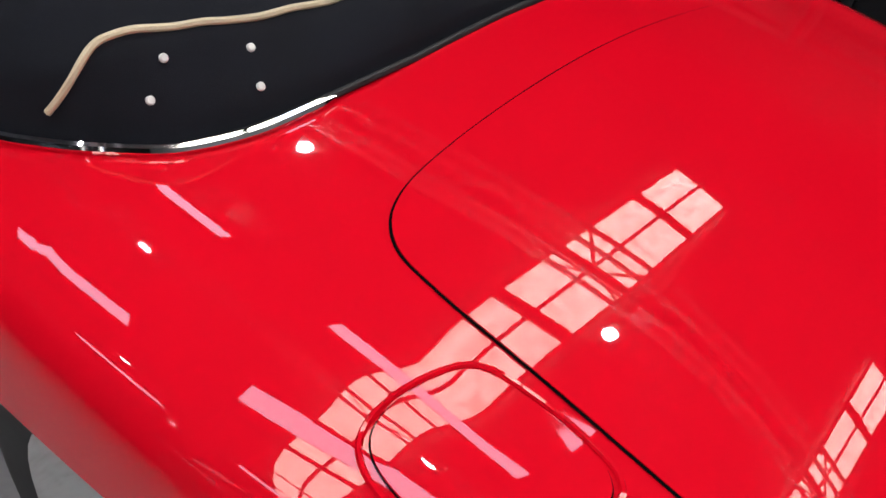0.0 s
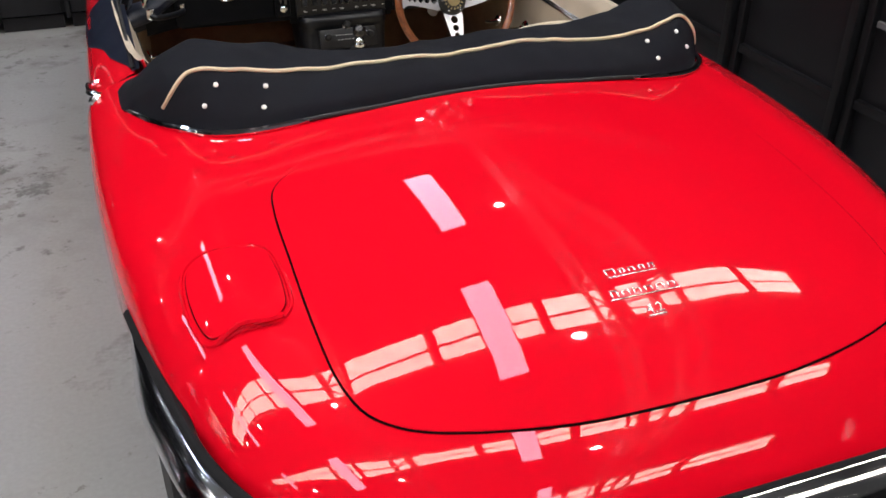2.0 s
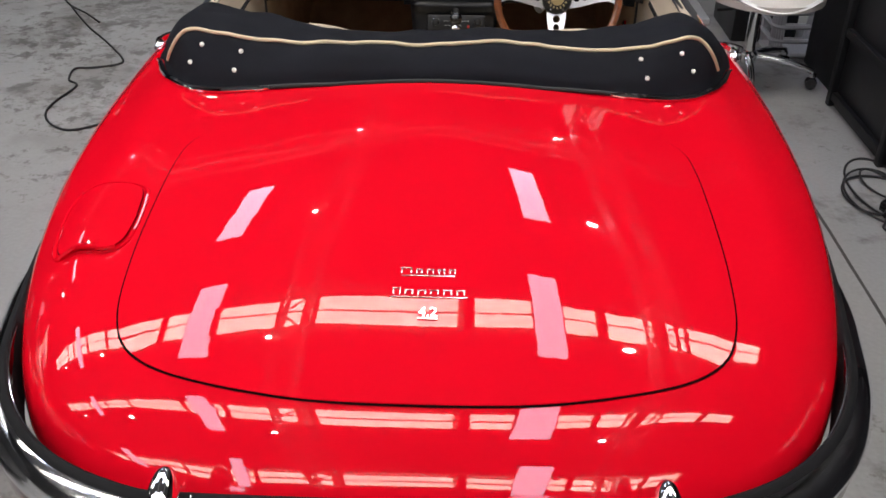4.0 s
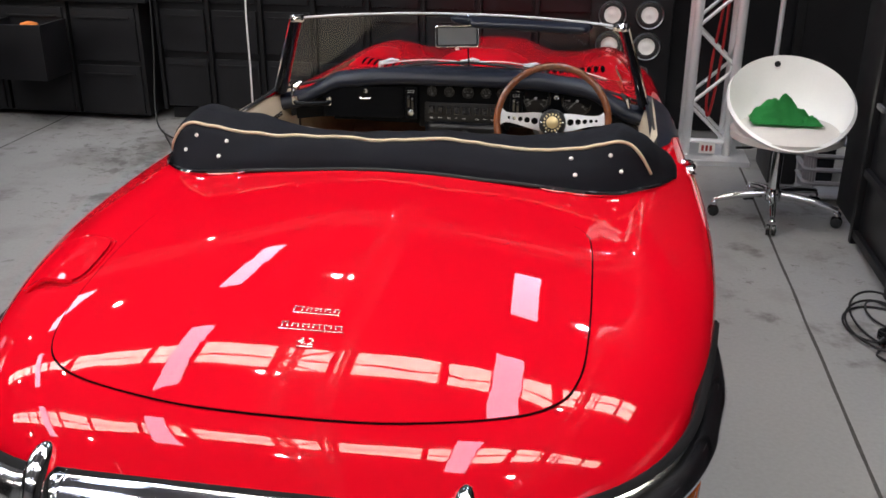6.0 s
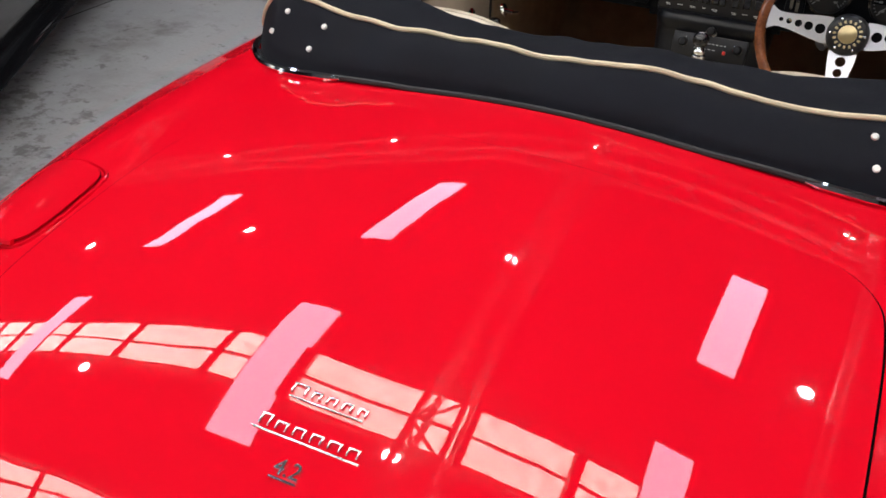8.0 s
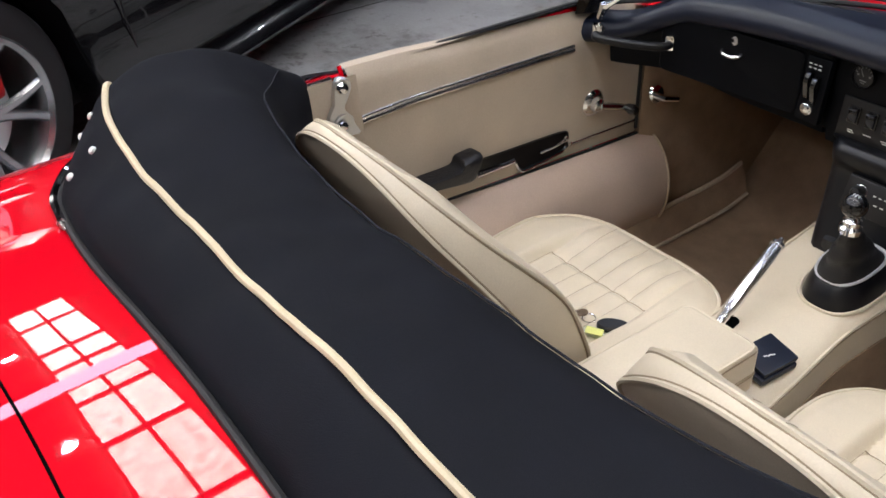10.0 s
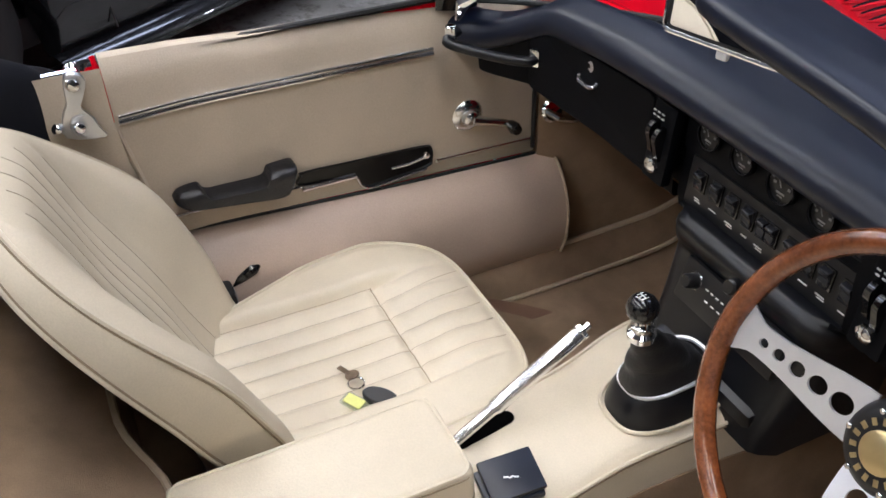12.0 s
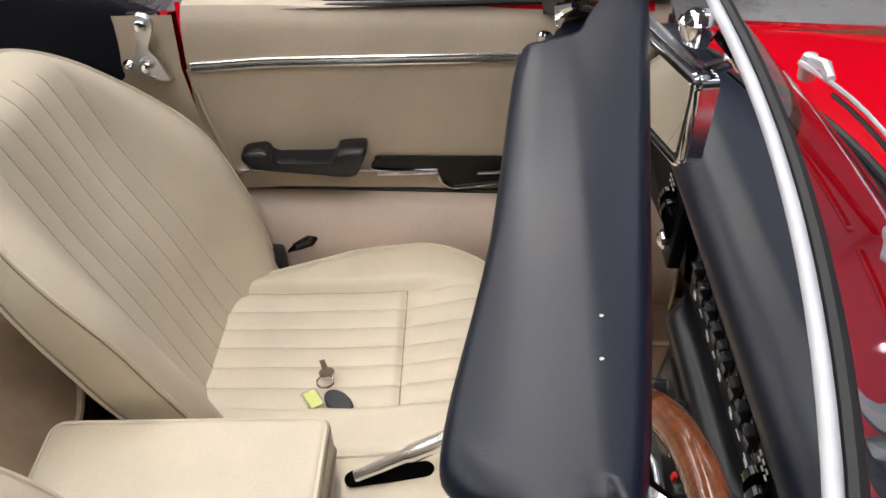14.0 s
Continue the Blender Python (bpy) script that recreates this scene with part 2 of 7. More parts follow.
def tube(bm, pts, r, n=8, closed=False, flat=1.0):
    pts = [Vector(p) for p in pts]
    rows = []
    up = Vector((0, 0, 1))
    for i, p in enumerate(pts):
        a = pts[i - 1] if (i or closed) else p
        b = pts[(i + 1) % len(pts)] if (i + 1 < len(pts) or closed) else p
        d = (b - a).normalized()
        s = d.cross(up)
        if s.length < 0.05:
            s = d.cross(Vector((0, 1, 0)))
        s.normalize()
        w = s.cross(d).normalized()
        rad = r[i] if isinstance(r, (list, tuple)) else r
        rows.append([p + (s * math.cos(k * math.tau / n) + w * math.sin(k * math.tau / n) * flat) * rad for k in range(n)])
    vs = grid(bm, rows, close_u=True, close_v=closed)
    if not closed:
        bm.faces.new(vs[0][::-1])
        bm.faces.new(vs[-1])


def cyl(bm, p0, p1, r0, r1=None, n=16):
    tube(bm, [p0, p1], [r0, r0 if r1 is None else r1], n)


def box(bm, c, size, m=None, bevel=0.0, seg=2):
    ret = bmesh.ops.create_cube(bm, size=1.0)
    vs = ret["verts"]
    bmesh.ops.scale(bm, vec=size, verts=vs)
    if bevel:
        es = list({e for v in vs for e in v.link_edges})
        out = bmesh.ops.bevel(bm, geom=es, offset=bevel, segments=seg, affect="EDGES", profile=0.6)
        vs = list({v for f in out["faces"] for v in f.verts} | {v for v in vs if v.is_valid})
    if m is not None:
        bmesh.ops.transform(bm, matrix=m, verts=vs)
    bmesh.ops.translate(bm, vec=c, verts=vs)
    return vs


def lathe(bm, prof, m, n=24, caps=True):
    rows = [[m @ Vector((r * math.cos(k * math.tau / n), r * math.sin(k * math.tau / n), z)) for k in range(n)] for r, z in prof]
    vs = grid(bm, rows, close_u=True)
    if caps:
        bm.faces.new(vs[0][::-1])
        bm.faces.new(vs[-1])


def prism(bm, outline, h, m, inset=0.0, dome=0.0):
    """A plate with the given outline (2D) and height, with a small chamfer."""
    c = Vector((sum(p[0] for p in outline) / len(outline), sum(p[1] for p in outline) / len(outline)))
    rings = [(0, 0), (0, h - inset), (inset, h)] if inset else [(0, 0), (0, h)]
    rows = []
    for off, z in rings:
        row = []
        for p in outline:
            d = Vector(p[:2]) - c
            k = 1 - off / max(d.length, 1e-4)
            row.append(m @ Vector((c.x + d.x * k, c.y + d.y * k, z)))
        rows.append(row)
    vs = grid(bm, rows, close_u=True)
    bm.faces.new(vs[0][::-1])
    if dome:
        mid = bm.verts.new(m @ Vector((c.x, c.y, h + dome)))
        for i in range(len(outline)):
            bm.faces.new([vs[-1][i], vs[-1][(i + 1) % len(outline)], mid])
    else:
        bm.faces.new(vs[-1])


def round_rect(w, h, r, n=6):
    out = []
    for sx, sy, a0 in ((1, 1, 0), (-1, 1, 90), (-1, -1, 180), (1, -1, 270)):
        for k in range(n + 1):
            a = radians(a0 + 90 * k / n)
            out.append((sx * (w / 2 - r) + r * math.cos(a), sy * (h / 2 - r) + r * math.sin(a)))
    return out


def part(name, bm, material, parent=None, label="", smooth=True, kind=""):
    bmesh.ops.recalc_face_normals(bm, faces=bm.faces)
    me = bpy.data.meshes.new(name)
    bm.to_mesh(me)
    bm.free()
    me.materials.append(material)
    if smooth:
        me.polygons.foreach_set("use_smooth", [True] * len(me.polygons))
        me.set_sharp_from_angle(angle=radians(38))
    ob = new(name, me)
    if parent:
        ob.parent = parent
        root = parent
        inv = Matrix.Identity(4)
        while root:
            inv = root.matrix_basis.inverted() @ inv if root.parent is None else inv
            root = root.parent
        ob.matrix_parent_inverse = inv if parent.parent is None else Matrix.Identity(4)
    return tagged(ob, label=label, kind=kind)


def thing(name, at, label, category, group="", kind=""):
    ob = new(name)
    ob.empty_display_size = 0.1
    ob.location = at
    return tagged(ob, label, category, group, kind)


def mesh_part(name, me, parent, m, label=""):
    """A repeat of a mesh under a part or thing."""
    ob = new(name, me)
    ob.parent = parent
    if parent.parent is None:
        ob.matrix_parent_inverse = parent.matrix_basis.inverted()
    ob.matrix_basis = m
    return tagged(ob, label=label)

# ---- the red roadster: body ----
car = thing("sports_car", (0, 2.2, 0), "glossy red open two-seat roadster with cream leather cockpit on concrete floor", "car")

OUT = spline([(0, 0.095, 0), (0.15, 0.097, 0), (0.3, 0.112, 0), (0.44, 0.16, 0), (0.545, 0.225, 0), (0.625, 0.315, 0), (0.683, 0.44, 0), (0.727, 0.6, 0), (0.76, 0.8, 0),
              (0.78, 1.0, 0), (0.793, 1.25, 0), (0.795, 1.5, 0), (0.79, 1.7, 0)], 10)
OUT_ANG = np.array([math.atan2(1.0 - p.y, p.x) for p in OUT])
OUT_RAD = np.array([math.hypot(1.0 - p.y, p.x) for p in OUT])
OUT_Y = np.array([p.y for p in OUT])
OUT_X = np.array([p.x for p in OUT])
EDGE_Z = 0.57


def crown(x, y):
    t = interp(y, (-0.04, 0.04, 0.1, 0.15, 0.2, 0.26, 0.33, 0.44, 0.6, 0.8, 1.0, 1.15, 2.4), (0.53, 0.60, 0.648, 0.693, 0.734, 0.764, 0.782, 0.801, 0.82, 0.836, 0.846, 0.851, 0.851))
    return t - 0.085 * (1 - math.exp(-x * x / 0.386))


def half_width(y):
    return interp(y, OUT_Y, OUT_X) if y < 1.7 else interp(y, (1.7, 2.0, 2.4, 2.8, 3.3, 3.8, 4.1, 4.3, 4.42), (0.79, 0.785, 0.775, 0.765, 0.75, 0.70, 0.62, 0.48, 0.2))




def smooth_crown(x, y):
    """The crown with its line through the heights rounded off."""
    return sum(crown(x, y + d) * w for d, w in ((-0.12, 0.1), (-0.06, 0.22), (0, 0.36), (0.06, 0.22), (0.12, 0.1)))


def deck_z(x, y):
    """Height of the rear deck over a point of the plan."""
    x = abs(x)
    if y >= 1.0:
        s, p, rear = x / half_width(y), 5.5, 0.0
    else:
        a = math.atan2(1.0 - y, x)
        s = math.hypot(1.0 - y, x) / interp(a, OUT_ANG[::-1], OUT_RAD[::-1])
        p = 2.5 + 3.0 * math.cos(a) ** 2
        rear = math.sin(a) ** 3
    s = min(s, 1.0)
    haunch = 0.009 * math.exp(-((x - 0.615) / 0.055) ** 2) * smoothstep(0.35, 0.65, y) * (1 - smoothstep(1.2, 1.5, y))
    roll = 2.2 * max(0.145 - 0.9 * (1 - s), 0.0) ** 2 * rear
    return EDGE_Z + max((smooth_crown(x, y) + haunch - EDGE_Z) * (1 - s ** p) ** (1 / p) - roll, 0.0)


def deck_point(i, s):
    """Plan point on the ray to outline point i, at the share s of the way."""
    o = OUT[i]
    c = Vector((0, max(1.0, o.y), 0))
    q = c + (o - c) * s
    return q


def opening(y):
    """Half width of the cockpit opening behind the doors."""
    if y < 1.13:
        return 0.0
    return 0.63 * min((y - 1.13) / 0.3, 1.0) ** 0.42


def under_edge(o, k):
    """Side of the body under its widest line; k runs from 0 to 1."""
    z = EDGE_Z - k * 0.36
    tuck = 0.075 * k ** (1.8 - 1.35 * smoothstep(0.6, 0.25, o.y))
    c = Vector((0, max(1.0, o.y), 0))
    d = (o - c).normalized()
    q = o - d * tuck * (1.0 + 3.4 * smoothstep(0.7, 0.1, o.y))
    arch = 0.66
    dy = o.y - 1.03
    if abs(dy) < 0.34:
        z = max(z, math.sqrt(0.34 ** 2 - dy * dy) + 0.27)
        z = min(z, EDGE_Z)
    return Vector((q.x, q.y, z))


SS = [1 - (1 - k / 34) ** 1.9 for k in range(35)]
bm = bmesh.new()
for side in (1, -1):
    rows = []
    for i, o in enumerate(OUT):
        if o.y > 1.62:
            break
        s0 = opening(o.y) / o.x if o.x > 0.1 else 0.0
        row = []
        for s in SS:
            q = deck_point(i, s0 + (1 - s0) * s)
            row.append(Vector((side * q.x, q.y, deck_z(q.x, q.y) if s < 1 else EDGE_Z)))
        for k in range(1, 9):
            q = under_edge(o, k / 8)
            row.append(Vector((side * q.x, q.y, q.z)))
        rows.append(row)
    grid(bm, rows)
bmesh.ops.remove_doubles(bm, verts=bm.verts, dist=0.0004)
body = part("rear_body", bm, RED, car)


def on_deck(x, y, up=0.0):
    return Vector((x, y, deck_z(x, y) + up))


# boot lid: plan outline, mirrored
LID = [(0, 0.245), (0.2, 0.252), (0.36, 0.285), (0.45, 0.33), (0.488, 0.40), (0.499, 0.52), (0.4995, 0.68), (0.496, 0.81), (0.481, 0.882), (0.428, 0.925), (0.32, 0.944), (0.15, 0.954)]
lid_outline = [(p.x, p.y) for p in spline([(x, y, 0) for x, y in LID] + [(0, 0.957, 0)] + [(-x, y, 0) for x, y in LID[:0:-1]], 10, closed=True)]


def patch(bm, outline, inset, up, rings=16, drop=0.0):
    """A skin over the deck inside a plan outline."""
    cx = sum(p[0] for p in outline) / len(outline)
    cy = sum(p[1] for p in outline) / len(outline)
    rows = []
    for k in range(rings):
        f = 1 - k / rings
        row = []
        for x, y in outline:
            d = math.hypot(x - cx, y - cy)
            g = f * (1 - inset / d)
            px, py = cx + (x - cx) * g, cy + (y - cy) * g
            row.append(on_deck(px, py, up))
        if k == 0 and drop:
            rows.append([q - Vector((0, 0, drop)) for q in row])
        rows.append(row)
    vs = grid(bm, rows, close_u=True)
    mid = bm.verts.new(on_deck(cx, cy, up))
    for i in range(len(outline)):
        bm.faces.new([vs[-1][i], vs[-1][(i + 1) % len(outline)], mid])


def ribbon(bm, outline, a, b, up):
    cx = sum(p[0] for p in outline) / len(outline)
    cy = sum(p[1] for p in outline) / len(outline)
    rows = []
    for off in (a, b):
        rows.append([on_deck(cx + (x - cx) * (1 - off / math.hypot(x - cx, y - cy)), cy + (y - cy) * (1 - off / math.hypot(x - cx, y - cy)), up) for x, y in outline])
    grid(bm, rows, close_u=True)


bm = bmesh.new()
patch(bm, lid_outline, 0.0030, 0.0032, 18, 0.004)
boot_lid = part("boot_lid", bm, RED, car)
bm = bmesh.new()
# Black ribbon stands for the shade inside the lid's shut gap.
ribbon(bm, lid_outline, -0.0003, 0.0050, 0.0016)
part("lid_gap_shade", bm, GAP_SHADE, boot_lid, "thin black strip painted as the shade in the boot lid's shut gap")

FLAP = [(-0.529, 0.572), (-0.55, 0.56), (-0.60, 0.566), (-0.638, 0.565), (-0.655, 0.595), (-0.664, 0.66), (-0.66, 0.722), (-0.635, 0.747), (-0.575, 0.742), (-0.533, 0.718), (-0.522, 0.655), (-0.522, 0.60)]
flap_outline = [(p.x, p.y) for p in spline([(x, y, 0) for x, y in FLAP], 6, closed=True)]
bm = bmesh.new()
patch(bm, flap_outline, 0.0015, 0.0055, 8, 0.005)
flap = part("fuel_flap", bm, RED, car)
bm = bmesh.new()
# Same painted shade for the gap round the flap.
ribbon(bm, flap_outline, -0.0002, 0.0020, 0.003)
part("flap_gap_shade", bm, GAP_SHADE, flap)
bm = bmesh.new()
fcx, fcy = -0.593, 0.655
tube(bm, [on_deck(fcx + (x - fcx) * 1.10, fcy + (y - fcy) * 1.07, 0.0005) for x, y in flap_outline], 0.0035, 6, closed=True)
part("flap_ridge", bm, RED, flap)
bm = bmesh.new()
lip = [on_deck(-0.535 - 0.1 * k / 10, 0.556 - 0.004 * math.sin(k * 0.7), 0.006 + 0.007 * math.sin(k / 10 * math.pi)) for k in range(11)]
tube(bm, lip, 0.005, 6)
part("flap_lip", bm, RED, flap)

# chrome script on the lid, as plain bars
def deck_matrix(x, y, up):
    e = 0.01
    nx = (deck_z(x - e, y) - deck_z(x + e, y)) / (2 * e)
    ny = (deck_z(x, y - e) - deck_z(x, y + e)) / (2 * e)
    n = Vector((nx, ny, 1)).normalized()
    r = Vector((1, 0, -nx)).normalized()
    f = n.cross(r)
    return Matrix(((r.x, f.x, n.x, x), (r.y, f.y, n.y, y), (r.z, f.z, n.z, deck_z(x, y) + up), (0, 0, 0, 1)))


def script_bar(name, x0, x1, y, widths, height):
    bm = bmesh.new()
    m = deck_matrix((x0 + x1) / 2, y, 0.003)
    w = x1 - x0
    box(bm, (0, 0, 0), (w, 0.0022, 0.004), bevel=0.0007)
    total = sum(widths) + 0.006 * (len(widths) - 1)
    at = -w / 2 + (w - total) / 2
    for k, lw in enumerate(widths):
        h = height * (0.95 if k == 0 else 0.72)
        for dx, dy, sx, sy in ((0.0015, h / 2, 0.0019, h), (lw / 2, h - 0.001, lw, 0.0019), (lw - 0.0015, h / 2, 0.0019, h)):
            box(bm, (at + dx, 0.004 + dy, 0.001), (sx, sy, 0.004), bevel=0.0006)
        at += lw + 0.006
    bm.transform(m)
    return part(name, bm, BADGE_CHROME, boot_lid, "small chrome badge of raised bars")


script_bar("badge", -0.040, 0.046, 0.457, (0.018, 0.011, 0.012, 0.012, 0.011), 0.013)
script_bar("badge", -0.056, 0.066, 0.415, (0.013, 0.014, 0.014, 0.014, 0.015, 0.014), 0.014)
cu = bpy.data.curves.new("badge_number", "FONT")
cu.body, cu.size, cu.extrude, cu.align_x, cu.offset = "4.2", 0.024, 0.002, "CENTER", 0.0
tmp = new("badge_number", cu)
me = bpy.data.meshes.new_from_object(tmp)
bpy.data.objects.remove(tmp)
bm = bmesh.new()
bm.from_mesh(me)
box(bm, (0, -0.004, 0), (0.030, 0.002, 0.004))
bm.transform(deck_matrix(0.005, 0.379, 0.004))
part("badge", bm, BADGE_CHROME, boot_lid, "small chrome engine size badge", smooth=False)

# chrome moulding along the cockpit edge
def hood_edge(sd):
    return [on_deck(sd * opening(y), y, 0.004) for y in np.linspace(1.15, 1.6, 24)]


for side in (1, -1):
    bm = bmesh.new()
    tube(bm, hood_edge(side), 0.006, 8)
    part("cockpit_moulding", bm, CHROME, car)

# ---- bumpers ----
BUMP = spline([(0.0, 0.093, 0), (0.3, 0.096, 0), (0.4, 0.108, 0), (0.52, 0.165, 0), (0.615, 0.26, 0), (0.678, 0.385, 0), (0.714, 0.54, 0), (0.740, 0.68, 0), (0.758, 0.80, 0)], 10)


BLADE = [((math.cos(radians(a)) - 0.17) / 0.757, 1 - 1.70 * (0.985 - math.sin(radians(a))) / 0.61) for a in (80, 72, 64, 56, 48, 40, 32, 25, 22)]
BLADE += [(0.995, -0.80), (0.985, -0.92), (0.94, -0.99), (0.80, -1.0), (0.45, -0.96)]


def bumper_frame(pts, i):
    a, b = pts[max(i - 1, 0)], pts[min(i + 1, len(pts) - 1)]
    d = (b - a).normalized()
    return Vector((d.y, -d.x, 0))


def bumper_strip(name, pts, sd, z0, z1, bulge, taper, label, material=BUMPER_CHROME):
    bm = bmesh.new()
    rows = []
    n = len(pts)
    for i, p in enumerate(pts):
        out = bumper_frame(pts, i)
        k = (1 - smoothstep(0.72, 1.0, i / (n - 1)) * 0.85) if taper else 1.0
        mid, h = (z0 + z1) / 2 + (0.012 * (1 - k)), (z1 - z0) / 2 * k
        dent = 0.0008 * noise.noise(Vector((p.x * 9, p.y * 9, 5)))
        row = [Vector((p.x + out.x * (bulge * k * off + dent), p.y + out.y * (bulge * k * off + dent), mid + h * z + dent * (0.5 - off))) for off, z in BLADE]
        row.append(Vector((p.x - out.x * 0.008, p.y - out.y * 0.008, mid - h * 0.8)))
        row.append(Vector((p.x - out.x * 0.008, p.y - out.y * 0.008, mid + h * 0.9)))
        rows.append([Vector((sd * q.x, q.y, q.z)) for q in row])
    vs = grid(bm, rows, close_u=True)
    bm.faces.new(vs[0])
    bm.faces.new(vs[-1])
    return part(name, bm, material, car, label)


half = [p for p in BUMP if p.x <= 0.326]
centre = [Vector((-p.x, p.y, 0)) for p in half[:0:-1]] + half
bumper_strip("bumper_centre", centre, 1, 0.603, 0.656, 0.058, False, "polished chrome centre bumper blade")
for side in (1, -1):
    bumper_strip("bumper_corner", [p for p in BUMP if p.x >= 0.322], side, 0.598, 0.654, 0.042, True, "polished chrome wrap-round corner bumper")
    # rubber between the blade and the body
    bm = bmesh.new()
    rows = []
    for i, p in enumerate(BUMP):
        out = bumper_frame(BUMP, i)
        row = []
        for off, z in ((0.010, 0.650), (0.004, 0.6565), (-0.002, 0.658), (-0.006, 0.656)):
            row.append(Vector((side * (p.x + out.x * off), p.y + out.y * off, z)))
        q = p - out * 0.013
        row.append(Vector((side * q.x, q.y, min(deck_z(q.x, q.y) - 0.004, 0.650))))
        rows.append(row)
    grid(bm, rows)
    part("bumper_rubber", bm, SEAL_RUBBER, car, "black rubber strip between bumper and body")
    # fold line where the blades meet
    bm = bmesh.new()
    i0 = min(range(len(BUMP)), key=lambda i: abs(BUMP[i].x - 0.300))
    p, out = BUMP[i0], bumper_frame(BUMP, i0)
    tube(bm, [Vector((side * (p.x + out.x * 0.0585 * off), p.y + out.y * 0.0585 * off, 0.6295 + 0.0267 * z)) for off, z in BLADE[:11]], 0.0022, 6)
    part("blade_joint", bm, CHROME, car)
    # overrider: a tall rounded horn
    bm = bmesh.new()
    rows = []
    for k in range(25):
        t = 0.5 - 0.5 * math.cos(math.pi * k / 24)
        z = 0.545 + 0.158 * t
        y = 0.034 + 0.062 * t ** 2.2
        w = 0.026 * (1 - 0.22 * t) * math.sqrt(max(1 - (2 * abs(t - 0.5)) ** 6, 0.02))
        dep = 0.036 * math.sqrt(max(1 - (2 * abs(t - 0.5)) ** 5, 0.02))
        rows.append([Vector((side * (0.322 + 0.010 * t) + w * math.cos(a), y + dep * math.sin(a), z)) for a in [j * math.tau / 16 for j in range(16)]])
    vs = grid(bm, rows, close_u=True)
    bm.faces.new(vs[0])
    bm.faces.new(vs[-1])
    part("overrider", bm, CHROME, car, "tall chrome overrider on the rear bumper")
    # tail lamp under the bumper, red with an amber outer end

    def lamp_piece(i0, i1, grow):
        bm = bmesh.new()
        rows = []
        for i in range(i0, i1 + 1):
            p, out = BUMP[i], bumper_frame(BUMP, i)
            row = []
            for off, z in ((-0.01, 0.600), (0.030, 0.600), (0.036, 0.590), (0.035, 0.545), (0.031, 0.528), (0.022, 0.522), (-0.01, 0.522)):
                o = off + grow if off > 0 else off
                row.append(Vector((side * (p.x + out.x * o), p.y + out.y * o, z)))
            rows.append(row)
        vs = grid(bm, rows, close_u=True)
        bm.faces.new(vs[0])
        bm.faces.new(vs[-1])
        return bm

    lamp = part("tail_lamp", lamp_piece(14, 43, 0.0), RED_LENS, car, "wide red and amber tail lamp under the bumper")
    part("amber_lens", lamp_piece(43, 47, 0.001), ORANGE_LENS, lamp, "ribbed amber end of the lamp")
    for k in range(44, 47):
        bm = bmesh.new()
        p, out = BUMP[k], bumper_frame(BUMP, k)
        q = p + out * 0.0365
        cyl(bm, (side * q.x, q.y, 0.585), (side * (p.x + out.x * 0.035), p.y + out.y * 0.035, 0.540), 0.0028, n=6)
        part("lens_rib", bm, ORANGE_LENS, lamp)

# number plate with plain bars
bm = bmesh.new()
box(bm, (0.01, 0.112, 0.556), (0.36, 0.012, 0.11), pose(0, 0, 0, -14), 0.003)
plate = part("number_plate", bm, PLATE, car, "black number plate with white bars")
for k, (x, w) in enumerate(((-0.15, 0.014), (-0.118, 0.038), (-0.072, 0.038), (-0.026, 0.038), (0.055, 0.038), (0.10, 0.038), (0.145, 0.038))):
    bm = bmesh.new()
    box(bm, (x + 0.01, 0.103, 0.558), (w, 0.004, 0.074 if k else 0.018), pose(0, 0, 0, -14), 0.001)
    part("plate_bar", bm, WHITE_MARK, plate)
bm = bmesh.new()
box(bm, (0, 0.36, 0.36), (0.86, 0.02, 0.2), bevel=0.006)
part("rear_valance", bm, BLACK_PLASTIC, car)
for side in (1, -1):
    bm = bmesh.new()
    cyl(bm, (side * 0.06, 0.04, 0.33), (side * 0.06, 0.5, 0.33), 0.03, n=16)
    part("tailpipe", bm, CHROME, car)

# ---- wheels ----
def wheel(x, y, side):
    m = pose(x, y, 0.325, 0, 90, 0)
    bm = bmesh.new()
    lathe(bm, [(0.20, -0.085), (0.255, -0.095), (0.315, -0.082), (0.325, -0.05), (0.325, 0.05), (0.315, 0.082), (0.255, 0.095), (0.20, 0.085)], m, 40, caps=False)
    w = part("wheel", bm, RUBBER, car, "black tyre on chrome rim")
    bm = bmesh.new()
    lathe(bm, [(0.03, 0.075 * side), (0.06, 0.06 * side), (0.16, 0.02 * side), (0.195, 0.08 * side), (0.205, 0.088 * side)], m, 32)
    part("rim", bm, CHROME, w)


for side in (1, -1):
    wheel(side * 0.66, 1.03, side)
    wheel(side * 0.635, 3.46, side)

# ---- front body: scuttle and bonnet ----
def bonnet_z(x, y):
    w = half_width(y)
    s = min(abs(x) / w, 1.0)
    base = interp(y, (2.3, 2.6, 3.0, 3.4, 3.8, 4.1, 4.3, 4.45), (0.79, 0.765, 0.73, 0.70, 0.65, 0.59, 0.54, 0.50))
    z = EDGE_Z - 0.04 + (base - EDGE_Z + 0.04) * (1 - s ** 4) ** 0.25
    fade = smoothstep(2.45, 3.0, y) * smoothstep(4.3, 3.6, y)
    z += fade * (0.075 * math.exp(-(x / 0.2) ** 4) + 0.05 * math.exp(-((abs(x) - 0.54) / 0.11) ** 2) * smoothstep(2.6, 3.3, y))
    return z


